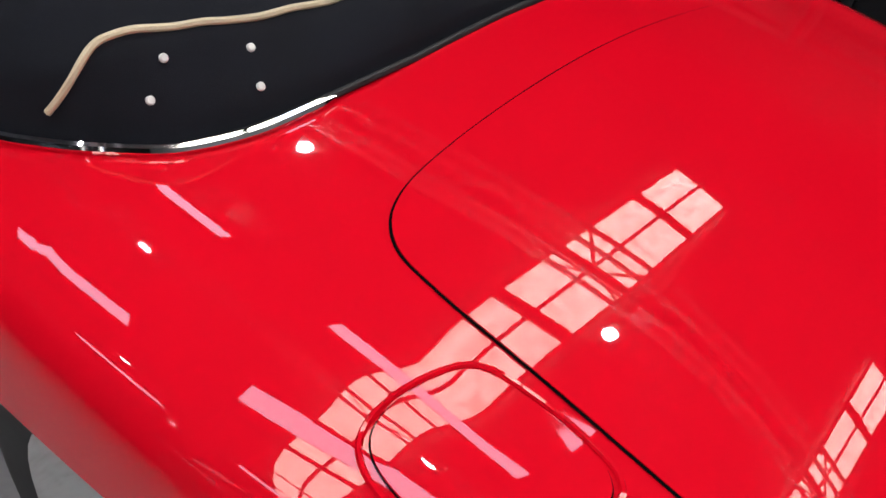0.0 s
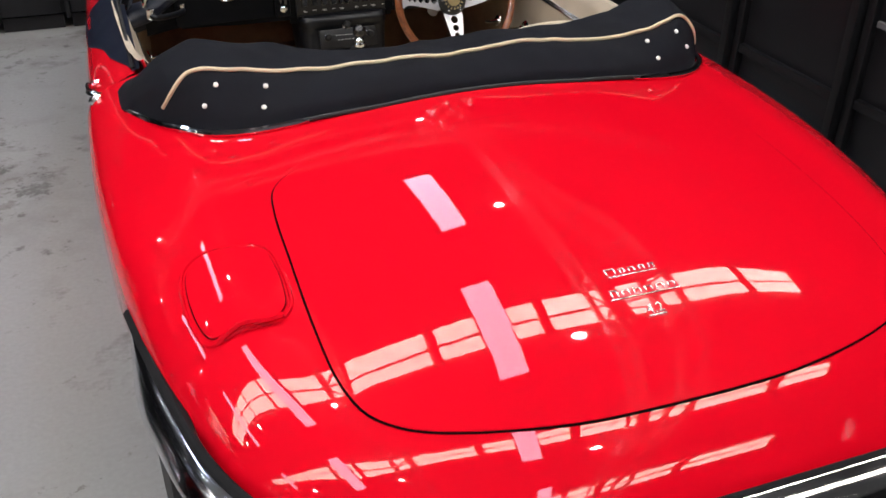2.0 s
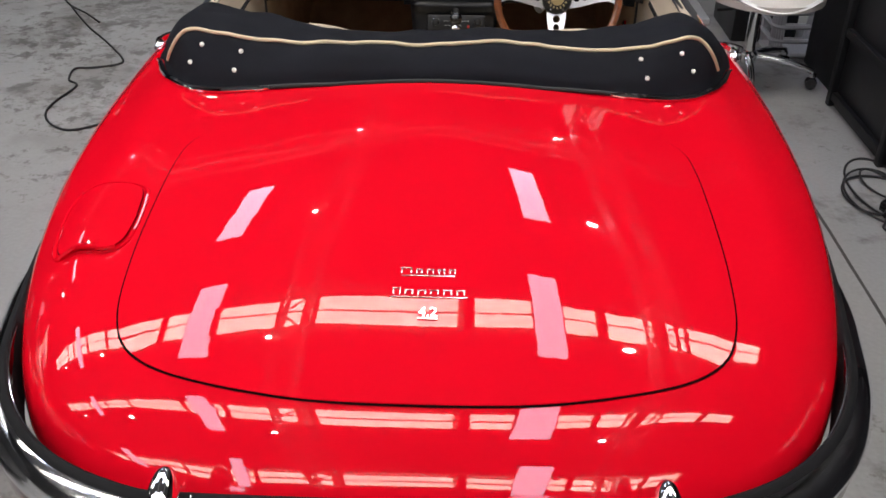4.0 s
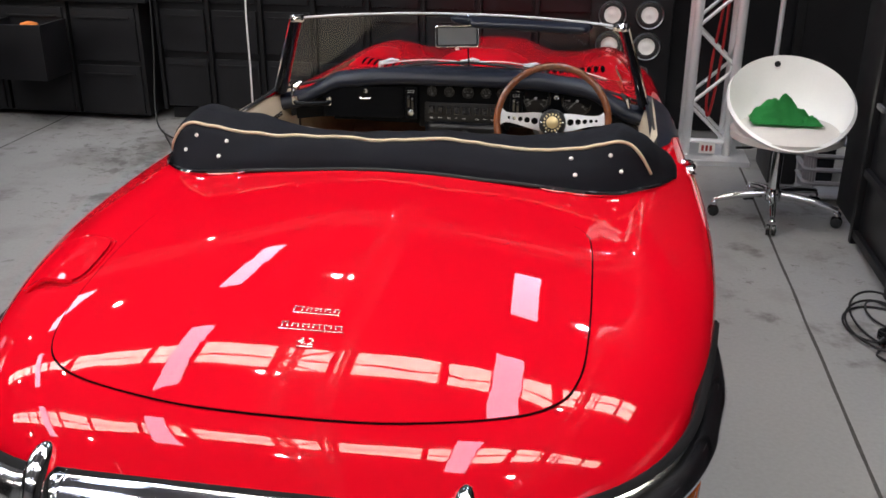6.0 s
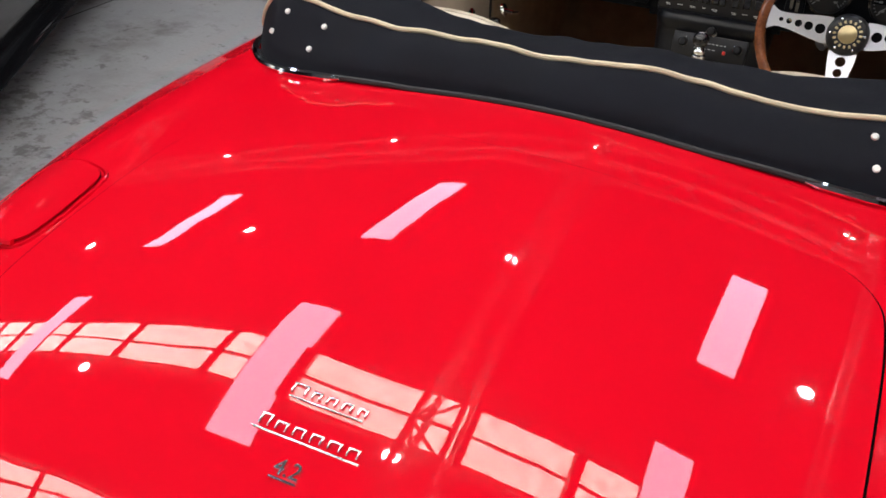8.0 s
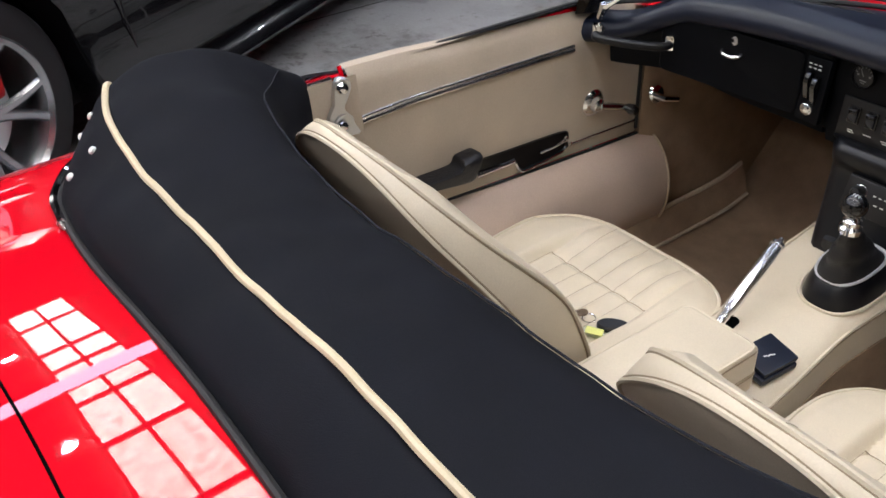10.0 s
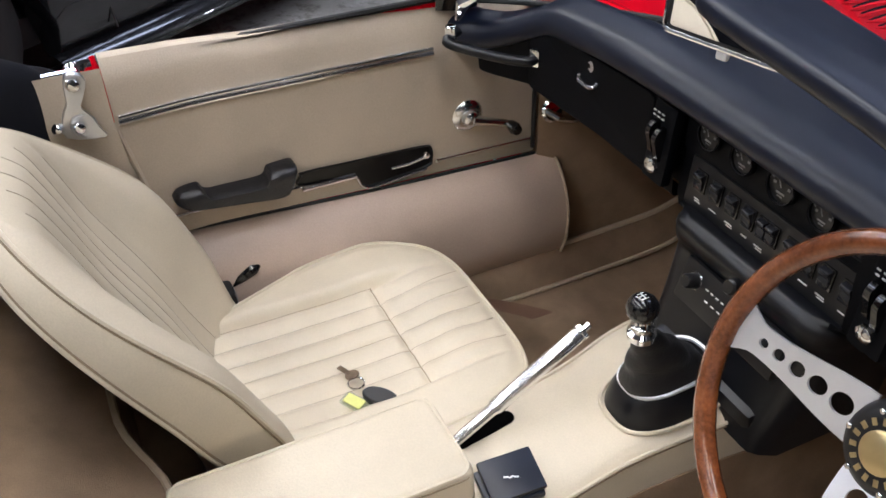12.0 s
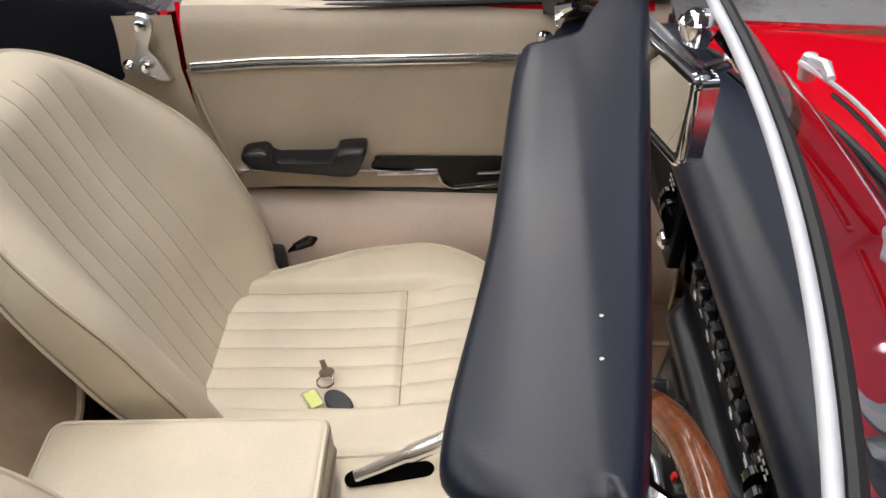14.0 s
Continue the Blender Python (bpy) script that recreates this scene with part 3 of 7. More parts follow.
bm = bmesh.new()
rows = []
ys = list(np.linspace(2.44, 4.43, 60))
for y in ys:
    w = half_width(y)
    row = []
    for side in (-1, 1):
        under = []
        for k in range(8, 0, -1):
            kk = k / 8
            z = EDGE_Z - 0.04 - kk * 0.32
            dy = y - 3.46
            if abs(dy) < 0.34:
                z = min(max(z, math.sqrt(0.34 ** 2 - dy * dy) + 0.25), EDGE_Z - 0.04)
            under.append(Vector((side * (w - 0.06 * kk ** 2), y, z)))
        top = [Vector((side * w * s, y, bonnet_z(w * s, y) if s < 1 else EDGE_Z - 0.04)) for s in SS[::-1]]
        if side == -1:
            row += under + top[:-1]
        else:
            row += top[::-1] + under[::-1]
    rows.append(row)
grid(bm, rows)
bonnet = part("bonnet", bm, RED, car)
bm = bmesh.new()
rows = []
for y in np.linspace(2.2, 2.4385, 8):
    w = half_width(y)
    row = []
    for k in range(-24, 25):
        sgn, s = (1 if k >= 0 else -1), SS[min(int(abs(k) / 24 * 34), 34)]
        x = sgn * s * w
        row.append(Vector((x, y, bonnet_z(x, max(y, 2.44)) if s < 1 else EDGE_Z - 0.04)))
    low = [Vector((sg * (w - 0.06), y, 0.25)) for sg in (-1, 1)]
    rows.append([low[0]] + row + [low[1]])
rows = [r for r in rows if r[0].y > 2.32]
grid(bm, rows)
part("scuttle", bm, RED, car)
for side in (1, -1):
    for k in range(9):
        bm = bmesh.new()
        x = side * (0.27 + 0.028 * k)
        tube(bm, [Vector((x, y, bonnet_z(x, y) + 0.003)) for y in np.linspace(2.75 + 0.01 * k, 2.98, 6)], [0.001, 0.006, 0.008, 0.008, 0.007, 0.001], 6)
        part("louvre", bm, RED, bonnet)
        bm = bmesh.new()
        # Black tube beside each louvre paints the shade in its opening.
        tube(bm, [Vector((x + side * 0.013, y, bonnet_z(x + side * 0.013, y) + 0.001)) for y in np.linspace(2.77 + 0.01 * k, 2.97, 6)], [0.001, 0.0065, 0.0085, 0.0085, 0.007, 0.001], 6)
        part("louvre_slot", bm, GAP_SHADE, bonnet)

# ---- doors ----
DOOR_Y0, DOOR_Y1 = 1.625, 2.335


def side_z(x, y):
    w = half_width(y)
    s = min(x / w, 1.0)
    return EDGE_Z + (0.855 - 0.1 * x * x - EDGE_Z) * (1 - s ** 4) ** 0.25


def make_door(sd):
    bm = bmesh.new()
    rows = []
    for y in np.linspace(DOOR_Y0, DOOR_Y1, 24):
        w = half_width(y)
        row = [Vector((sd * 0.655, y, 0.50)), Vector((sd * 0.655, y, 0.735))]
        for s in np.linspace(0.665 / w, 1, 14):
            row.append(Vector((sd * w * s, y, side_z(w * s, y) if s < 1 else EDGE_Z)))
        for k in range(1, 7):
            row.append(Vector((sd * (w - 0.06 * (k / 6) ** 1.8), y, EDGE_Z - 0.33 * k / 6)))
        rows.append(row)
    vs = grid(bm, rows)
    d = part("door", bm, RED, car, "red car door with cream leather inner panel")
    bm = bmesh.new()
    tube(bm, [Vector((sd * 0.668, y, side_z(0.668, y) + 0.004)) for y in np.linspace(DOOR_Y0 + 0.02, DOOR_Y1 - 0.1, 12)], 0.006, 6)
    part("window_seal", bm, RUBBER, d)
    bm = bmesh.new()
    tube(bm, [Vector((sd * 0.668, y, side_z(0.668, y) + 0.006)) for y in np.linspace(DOOR_Y0 + 0.02, DOOR_Y1 - 0.1, 12)], 0.003, 6)
    part("window_trim", bm, GLOSS_BLACK, d)
    bm = bmesh.new()
    rows = []
    for y in np.linspace(DOOR_Y0 + 0.008, DOOR_Y1 + 0.03, 20):
        w = 0.054 * smoothstep(DOOR_Y0 - 0.02, DOOR_Y0 + 0.25, y) + 0.045 * smoothstep(1.85, 2.1, y)
        rows.append([Vector((sd * x, y, side_z(x, y) + 0.003)) for x in np.linspace(0.652, 0.668 + w, 6)])
    grid(bm, rows)
    part("door_capping", bm, VINYL, d, "black capping along the door top")
    # outer handle
    bm = bmesh.new()
    tube(bm, [Vector((sd * q[0], q[1], q[2])) for q in spline([(0.735, 1.60, 0.728), (0.765, 1.61, 0.735), (0.775, 1.66, 0.728), (0.772, 1.73, 0.715), (0.75, 1.745, 0.71)], 5)], 0.010, 8)
    lathe(bm, [(0.016, -0.012), (0.019, 0), (0.014, 0.012)], pose(sd * 0.762, 1.60, 0.727, 0, sd * 55, 0), 14)
    part("outer_handle", bm, CHROME, d, "chrome push-button door handle")
    return d


door_left = make_door(-1)
door_right = make_door(1)
# door jamb and sill
for side in (1, -1):
    bm = bmesh.new()
    rows = []
    for y in np.linspace(1.55, 2.45, 12):
        w = half_width(y)
        rows.append([Vector((side * 0.65, y, 0.30)), Vector((side * 0.665, y, 0.42)), Vector((side * (w - 0.08), y, 0.40)), Vector((side * (w - 0.066), y, 0.24)), Vector((side * (w - 0.1), y, 0.17)), Vector((side * 0.62, y, 0.16))])
    grid(bm, rows)
    part("sill", bm, RED, car)

# ---- folded hood cover ----
HOOD = (
    (0.00, ((1.095, 0.846), (1.105, 0.868), (1.135, 0.890), (1.168, 0.902), (1.22, 0.906), (1.29, 0.893), (1.345, 0.868), (1.370, 0.82), (1.378, 0.72), (1.375, 0.58))),
    (0.25, ((1.092, 0.842), (1.102, 0.863), (1.132, 0.888), (1.170, 0.902), (1.225, 0.906), (1.30, 0.893), (1.352, 0.868), (1.378, 0.82), (1.386, 0.72), (1.38, 0.58))),
    (0.44, ((1.108, 0.822), (1.120, 0.846), (1.150, 0.874), (1.186, 0.900), (1.25, 0.920), (1.33, 0.912), (1.385, 0.876), (1.415, 0.82), (1.425, 0.74), (1.42, 0.62))),
    (0.54, ((1.145, 0.806), (1.160, 0.838), (1.186, 0.874), (1.216, 0.906), (1.285, 0.930), (1.38, 0.915), (1.45, 0.868), (1.48, 0.82), (1.49, 0.76), (1.49, 0.68))),
    (0.61, ((1.212, 0.792), (1.220, 0.82), (1.234, 0.850), (1.256, 0.878), (1.32, 0.892), (1.41, 0.880), (1.495, 0.845), (1.54, 0.815), (1.55, 0.77), (1.55, 0.72))),
    (0.65, ((1.290, 0.777), (1.296, 0.80), (1.306, 0.822), (1.322, 0.842), (1.37, 0.852), (1.44, 0.842), (1.51, 0.816), (1.555, 0.795), (1.56, 0.77), (1.56, 0.75))),
    (0.69, ((1.395, 0.757), (1.40, 0.77), (1.408, 0.780), (1.42, 0.789), (1.445, 0.796), (1.48, 0.797), (1.53, 0.793), (1.57, 0.78), (1.575, 0.765), (1.575, 0.755))),
    (0.712, ((1.43, 0.748), (1.435, 0.752), (1.44, 0.756), (1.45, 0.76), (1.465, 0.764), (1.49, 0.766), (1.52, 0.766), (1.55, 0.764), (1.555, 0.758), (1.555, 0.75))),
)


def soft_line(v, xs, ys):
    """A smooth line through a few stations, with level start and limited slopes."""
    i = max(j for j in range(len(xs) - 1) if xs[j] <= v)
    dx = [(ys[j + 1] - ys[j]) / (xs[j + 1] - xs[j]) for j in range(len(xs) - 1)]
    sl = [0.0] + [0.0 if dx[j] * dx[j + 1] <= 0 else 2 * dx[j] * dx[j + 1] / (dx[j] + dx[j + 1]) for j in range(len(dx) - 1)] + [dx[-1] * 1.4]
    h = xs[i + 1] - xs[i]
    t = (v - xs[i]) / h
    return (2 * t ** 3 - 3 * t * t + 1) * ys[i] + (t ** 3 - 2 * t * t + t) * h * sl[i] + (3 * t * t - 2 * t ** 3) * ys[i + 1] + (t ** 3 - t * t) * h * sl[i + 1]


def hood_section(ax, lift=0.0):
    xs = [h[0] for h in HOOD]
    return [(soft_line(ax, xs, [h[1][k][0] for h in HOOD]), soft_line(ax, xs, [h[1][k][1] for h in HOOD]) + lift) for k in range(10)]


def hood_point(x, k):
    """Point on the cover at a cross position and at the place k along its section, 0 to 9."""
    ax = min(abs(x), 0.7119)
    sec = [Vector((0, y, z)) for y, z in hood_section(ax)]
    p = spline(sec, 6)
    f = min(k * 6, len(p) - 1.001)
    i = int(f)
    q = p[i].lerp(p[i + 1], f - i)
    crumple = noise.noise(Vector((x * 5.0, q.y * 6, 1.7))) * 0.009 + noise.noise(Vector((x * 13, q.y * 11, 4))) * 0.005 + noise.noise(Vector((x * 24 + q.y * 9, q.y * 15, 7))) * 0.0028
    wave = 0.006 * math.sin(x * 11 + 0.6) * smoothstep(1.5, 4, k)
    return Vector((x, q.y, q.z + (crumple + wave) * smoothstep(0.2, 2.0, k)))


bm = bmesh.new()
xs = [0.7119 * math.sin(t * math.pi / 2) for t in np.linspace(-1, 1, 140)]
rows = []
for x in xs:
    rows.append([hood_point(x, k) for k in np.linspace(0, 9, 60)])
grid(bm, rows)
bmesh.ops.solidify(bm, geom=bm.faces[:], thickness=0.003)
hood = part("hood_cover", bm, CLOTH, car, "black cloth cover over the folded hood with cream piping")
bm = bmesh.new()
pipe = []
for t in np.linspace(-1, 1, 180):
    x = 0.630 * math.sin(t * math.pi / 2)
    k = 3.05 - 1.65 * max((abs(x) - 0.570) / 0.060, 0.0) ** 2.0
    pipe.append(hood_point(x, k) + Vector((0, 0, 0.003)))
tube(bm, pipe, 0.0045, 8)
part("piping", bm, PIPING, hood, "cream piping along the cover")
for sd in (1, -1):
    for x, y, z in ((0.527, 1.205, 0.875), (0.434, 1.165, 0.876), (0.555, 1.182, 0.848), (0.446, 1.133, 0.847)):
        best = min(np.linspace(0, 3.4, 60), key=lambda k: (hood_point(sd * x, k) - Vector((sd * x, y, z))).length)
        p = hood_point(sd * x, best)
        q = hood_point(sd * x, best + 0.1)
        nrm = Vector((0, -(q - p).z, (q - p).y)).normalized()
        m = nrm.to_track_quat("Z", "Y").to_matrix().to_4x4()
        m.translation = p + nrm * 0.002
        bm = bmesh.new()
        lathe(bm, [(0.0052, -0.002), (0.0052, 0.0006), (0.004, 0.0018), (0.001, 0.002)], m, 14)
        part("snap_fastener", bm, WHITE_MARK, hood)
for sd in (1, -1):
    bm = bmesh.new()
    foot_line = [hood_point(sd * x, 0) for x in np.linspace(0.36, 0.70, 30)]
    tube(bm, [on_deck(p.x + sd * 0.005, p.y - 0.008, 0.006) for p in foot_line], [0.002, 0.004] + [0.0068] * 26 + [0.005, 0.003], 8)
    part("hood_moulding", bm, CHROME, hood, "chrome moulding under the cover's edge")
    bm = bmesh.new()
    edge = []
    for x in np.linspace(0.0, 0.66, 44):
        p = hood_point(sd * x, 0)
        edge.append(Vector((p.x, p.y - 0.004, max(p.z - 0.003, deck_z(p.x, p.y - 0.004) + 0.002 if x < 0.6 else 0))))
    tube(bm, edge, 0.005, 8)
    part("edge_rubber", bm, RUBBER, hood)
# seam on the front drop of the cover
bm = bmesh.new()
tube(bm, [hood_point(x, 6.2) + Vector((0, 0.002, 0.001)) for x in np.linspace(-0.56, 0.56, 60)], 0.0015, 5)
part("hood_seam", bm, CLOTH, hood)

# ---- cockpit: doors inside ----
def mirror_x(sd, pts):
    return [Vector((sd * p[0], p[1], p[2])) for p in pts]


def panel_x(y):
    return interp(y, (1.6, 1.75, 2.1, 2.4), (0.606, 0.628, 0.638, 0.64))


def trim_door(d, sd):
    bm = bmesh.new()
    rows = []
    for y in np.linspace(1.632, 2.36, 34):
        x0 = panel_x(y)
        zb = interp(y, (1.63, 2.07, 2.37), (0.489, 0.459, 0.447))
        zt = interp(y, (1.63, 1.86, 2.15, 2.37), (0.797, 0.777, 0.766, 0.76))
        row = []
        for k in range(22):
            t = k / 21
            z = zb + (zt - zb) * t
            x = x0 + 0.012 * smoothstep(0.72, 1.0, t) + 0.016 * smoothstep(0.93, 1.0, t) - 0.004 * math.sin(math.pi * t)
            x -= 0.0015 * noise.noise(Vector((y * 9, z * 9, 2)))
            row.append(Vector((sd * x, y, z)))
        row.append(Vector((sd * (x0 + 0.045), y, zt + 0.002)))
        rows.append(row)
    grid(bm, rows)
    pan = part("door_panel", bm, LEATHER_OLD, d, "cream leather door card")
    for z0, z1, ya, yb, w in ((0.7155, 0.7015, 1.638, 2.155, 0.0045), (0.7075, 0.6935, 1.637, 2.155, 0.006), (0.522, 0.503, 1.676, 1.96, 0.0042), (0.502, 0.500, 1.90, 1.998, 0.0075), (0.485, 0.479, 2.152, 2.355, 0.0042)):
        bm = bmesh.new()
        pts = [(panel_x(y) - 0.004, y, z0 + (z1 - z0) * (y - ya) / (yb - ya)) for y in np.linspace(ya, yb, 16)]
        tube(bm, mirror_x(sd, pts), w * 0.8, 8, flat=1.0)
        part("trim_strip", bm, TRIM_CHROME, d, "thin chrome strip across the door card")
    # painted edge at the rear, cream welt below it
    bm = bmesh.new()
    tube(bm, mirror_x(sd, [(0.645, 1.626, 0.80), (0.628, 1.630, 0.75), (0.618, 1.634, 0.712)]), 0.004, 6)
    part("door_edge", bm, RED, d)
    bm = bmesh.new()
    tube(bm, mirror_x(sd, [(0.612, 1.632, 0.706), (0.606, 1.644, 0.64), (0.608, 1.658, 0.57), (0.614, 1.672, 0.49)]), 0.0045, 6)
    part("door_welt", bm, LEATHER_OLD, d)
    for y, z in ((1.676, 0.522), (2.156, 0.4855)):
        bm = bmesh.new()
        lathe(bm, [(0.0045, 0), (0.0045, 0.004), (0.001, 0.006)], pose(sd * (panel_x(y) - 0.004), y, z, 0, -sd * 90, 0), 10)
        part("strip_end", bm, TRIM_CHROME, d)
    # grab pull
    bm = bmesh.new()
    prof = [(1.688, 0.558), (1.693, 0.567), (1.702, 0.571), (1.724, 0.572), (1.732, 0.569), (1.738, 0.558), (1.748, 0.553), (1.765, 0.552), (1.822, 0.550), (1.838, 0.553), (1.844, 0.564), (1.851, 0.568), (1.883, 0.569), (1.890, 0.565), (1.888, 0.555), (1.880, 0.535), (1.863, 0.516), (1.80, 0.523), (1.74, 0.532), (1.706, 0.540), (1.694, 0.549)]
    outline = spline([(y, z, 0) for y, z in prof], 5, closed=True)
    cy, cz = 1.79, 0.543
    rows = []
    for off, k in ((0.0, 0.96), (-0.012, 1.0), (-0.028, 1.0), (-0.038, 0.92), (-0.043, 0.72), (-0.044, 0.4)):
        rows.append([Vector((sd * (0.630 + off), cy + (p.x - cy) * (1 - (1 - k) * 0.25), cz + (p.y - cz) * k)) for p in outline])
    vs = grid(bm, rows, close_u=True)
    bm.faces.new(vs[-1])
    part("door_pull", bm, PULL_VINYL, d, "black padded door pull")
    # recess with the catch lever
    bm = bmesh.new()
    rec = [(1.897, 0.512), (1.899, 0.530), (1.908, 0.535), (2.0, 0.530), (2.06, 0.527), (2.134, 0.522), (2.146, 0.514), (2.146, 0.492), (2.134, 0.478), (2.036, 0.470), (2.020, 0.471), (2.007, 0.481), (2.001, 0.497), (1.988, 0.503)]
    line = [(p.x, p.y) for p in spline([(y, z, 0) for y, z in rec], 4, closed=True)]
    cy, cz = 2.02, 0.508
    rows = []
    for k, off in ((1.0, -0.004), (0.99, -0.0095), (0.95, -0.0095), (0.90, -0.0055), (0.5, -0.0052)):
        rows.append([Vector((sd * (panel_x(y) + off), cy + (y - cy) * (1 - (1 - k) * 0.35), cz + (z - cz) * k)) for y, z in line])
    vs = grid(bm, rows, close_u=True)
    bm.faces.new(vs[-1])
    part("catch_recess", bm, RECESS_BLACK, d, "black recess of the inner door catch")
    bm = bmesh.new()
    tube(bm, mirror_x(sd, [(panel_x(y) - 0.0075, y, z - 0.002) for y, z in [rec[8], rec[9], rec[10], rec[11], rec[12]]]), 0.0028, 6)
    tube(bm, mirror_x(sd, [(0.626, 2.065, 0.498), (0.620, 2.095, 0.502), (0.616, 2.115, 0.508), (0.616, 2.128, 0.512)]), 0.003, 6)
    lathe(bm, [(0.006, 0), (0.006, 0.004), (0.002, 0.006)], pose(sd * 0.618, 2.128, 0.512, 0, -sd * 90, 0), 10)
    part("catch_lever", bm, TRIM_CHROME, d)
    # window winder
    bm = bmesh.new()
    m = pose(sd * 0.638, 2.219, 0.560, 0, -sd * 90, 0)
    lathe(bm, [(0.030, 0), (0.030, 0.004), (0.024, 0.010), (0.016, 0.012), (0.014, 0.022), (0.009, 0.026), (0.001, 0.027)], m, 24)
    tube(bm, mirror_x(sd, [(0.618, 2.222, 0.558), (0.612, 2.255, 0.549), (0.606, 2.285, 0.541)]), [0.010, 0.008, 0.007], 8)
    w = part("window_winder", bm, TRIM_CHROME, d, "chrome window winder with black knob")
    bm = bmesh.new()
    lathe(bm, [(0.006, -0.004), (0.010, 0.004), (0.012, 0.018), (0.009, 0.028), (0.002, 0.03)], pose(sd * 0.604, 2.289, 0.540, 0, -sd * 90, 0), 16)
    part("winder_knob", bm, GLOSS_BLACK, w)


trim_door(door_left, -1)
trim_door(door_right, 1)

# ---- tub: sills, floor, bulkhead ----
for sd in (-1, 1):
    bm = bmesh.new()
    rows = []
    for y in np.linspace(1.50, 2.392, 30):
        row = []
        for k in range(15):
            t = k / 14
            a = t * math.pi * 0.74
            x = 0.640 - 0.086 * math.sin(a) + 0.007 * noise.noise(Vector((y * 4, t * 3, 3)))
            z = interp(y, (1.5, 2.07, 2.4), (0.488, 0.455, 0.443)) - 0.125 * (1 - math.cos(a))
            row.append(Vector((sd * x, y, z)))
        rows.append(row)
    grid(bm, rows)
    part("sill_trim", bm, SILL_HIDE, car, "tan leather roll along the sill")
    bm = bmesh.new()
    # Dark tube put in for the shadow gap under the door.
    tube(bm, [Vector((sd * 0.632, y, interp(y, (1.5, 2.07, 2.4), (0.491, 0.457, 0.445)))) for y in np.linspace(1.55, 2.36, 16)], 0.003, 6)
    # A second dark line runs down the door's front edge.
    tube(bm, [Vector((sd * 0.632, 2.354, z)) for z in np.linspace(0.46, 0.76, 8)], 0.004, 6)
    part("door_gap_shade", bm, RUBBER, car)
    bm = bmesh.new()
    arc = [math.pi * 0.74 * k / 20 for k in range(21)]
    tube(bm, [Vector((sd * (0.640 - 0.088 * math.sin(q)), 2.393, 0.4436 - 0.125 * (1 - math.cos(q)) + 0.001)) for q in arc], 0.003, 6)
    part("sill_piping", bm, CARPET_EDGE, car)
    # footwell side
    bm = bmesh.new()
    rows = [[Vector((sd * x, y, z)) for x, y, z in ((0.628, 2.362, zz), (0.60, 2.41, zz), (0.585, 2.55, zz), (0.58, 2.75, zz), (0.56, 2.95, zz))] for zz in (0.16, 0.3, 0.45, 0.62, 0.75)]
    grid(bm, rows)
    part("footwell_side", bm, CARPET, car, "tan carpet on the footwell side")
    # hinge post beside the door
    bm = bmesh.new()
    grid(bm, [[Vector((sd * 0.627, 2.3635, z)), Vector((sd * 0.645, 2.365, z)), Vector((sd * 0.70, 2.370, z))] for z in np.linspace(0.40, 0.745, 5)])
    part("hinge_post", bm, CARPET, car, "tan carpet on the door hinge post")
    # rear quarter inside, up to the lock plate
    bm = bmesh.new()
    rows = []
    for t in np.linspace(0, 1, 8):
        y = 1.42 + 0.21 * t
        rows.append([Vector((sd * (0.605 - 0.008 * t), y, 0.80)), Vector((sd * (0.60 - 0.012 * t), y, 0.74 - 0.02 * t)), Vector((sd * 0.60, y + 0.01 * t, 0.6)), Vector((sd * 0.61, y + 0.035 * t, 0.5)), Vector((sd * 0.60, y + 0.05 * t, 0.28))])
    grid(bm, rows)
    part("quarter_trim", bm, LEATHER_OLD, car, "cream leather trim behind the door")
    bm = bmesh.new()
    plate_line = [(1.562, 0.713), (1.614, 0.706), (1.610, 0.722), (1.602, 0.742), (1.592, 0.757), (1.598, 0.772), (1.607, 0.795), (1.600, 0.808), (1.584, 0.810), (1.577, 0.790), (1.575, 0.765), (1.566, 0.748)]
    line = [(p.x, p.y) for p in spline([(y, z, 0) for y, z in plate_line], 3, closed=True)]
    rows = []
    for off, k in ((0.585, 1.0), (0.580, 1.0), (0.577, 0.95)):
        rows.append([Vector((sd * (off + 0.18 * (1.59 - y)), 1.588 + (y - 1.588) * k, 0.758 + (z - 0.758) * k)) for y, z in line])
    vs = grid(bm, rows, close_u=True)
    bm.faces.new(vs[-1])
    lock = part("lock_plate", bm, DULL_CHROME, car, "cast metal door lock plate with two bolts")
    for yb, z, r in ((1.590, 0.793, 0.011), (1.584, 0.729, 0.010)):
        bm = bmesh.new()
        lathe(bm, [(r, 0), (r, 0.006), (r * 0.7, 0.011), (0.001, 0.013)], pose(sd * 0.579, yb, z, 0, -sd * 80, 0), 8)
        part("lock_bolt", bm, CHROME, lock)
    bm = bmesh.new()
    tube(bm, [Vector((sd * 0.578, 1.589 + 0.017 * math.cos(q), 0.730 + 0.017 * math.sin(q))) for q in [k * math.tau / 20 for k in range(20)]], 0.0022, 6, closed=True)
    part("lock_ring", bm, DULL_CHROME, lock)
    bm = bmesh.new()
    lathe(bm, [(0.008, 0), (0.009, 0.004), (0.004, 0.012), (0.001, 0.013)], pose(sd * 0.585, 1.555, 0.73, 0, -sd * 80, 0), 12)
    part("hood_stud", bm, CHROME, car)

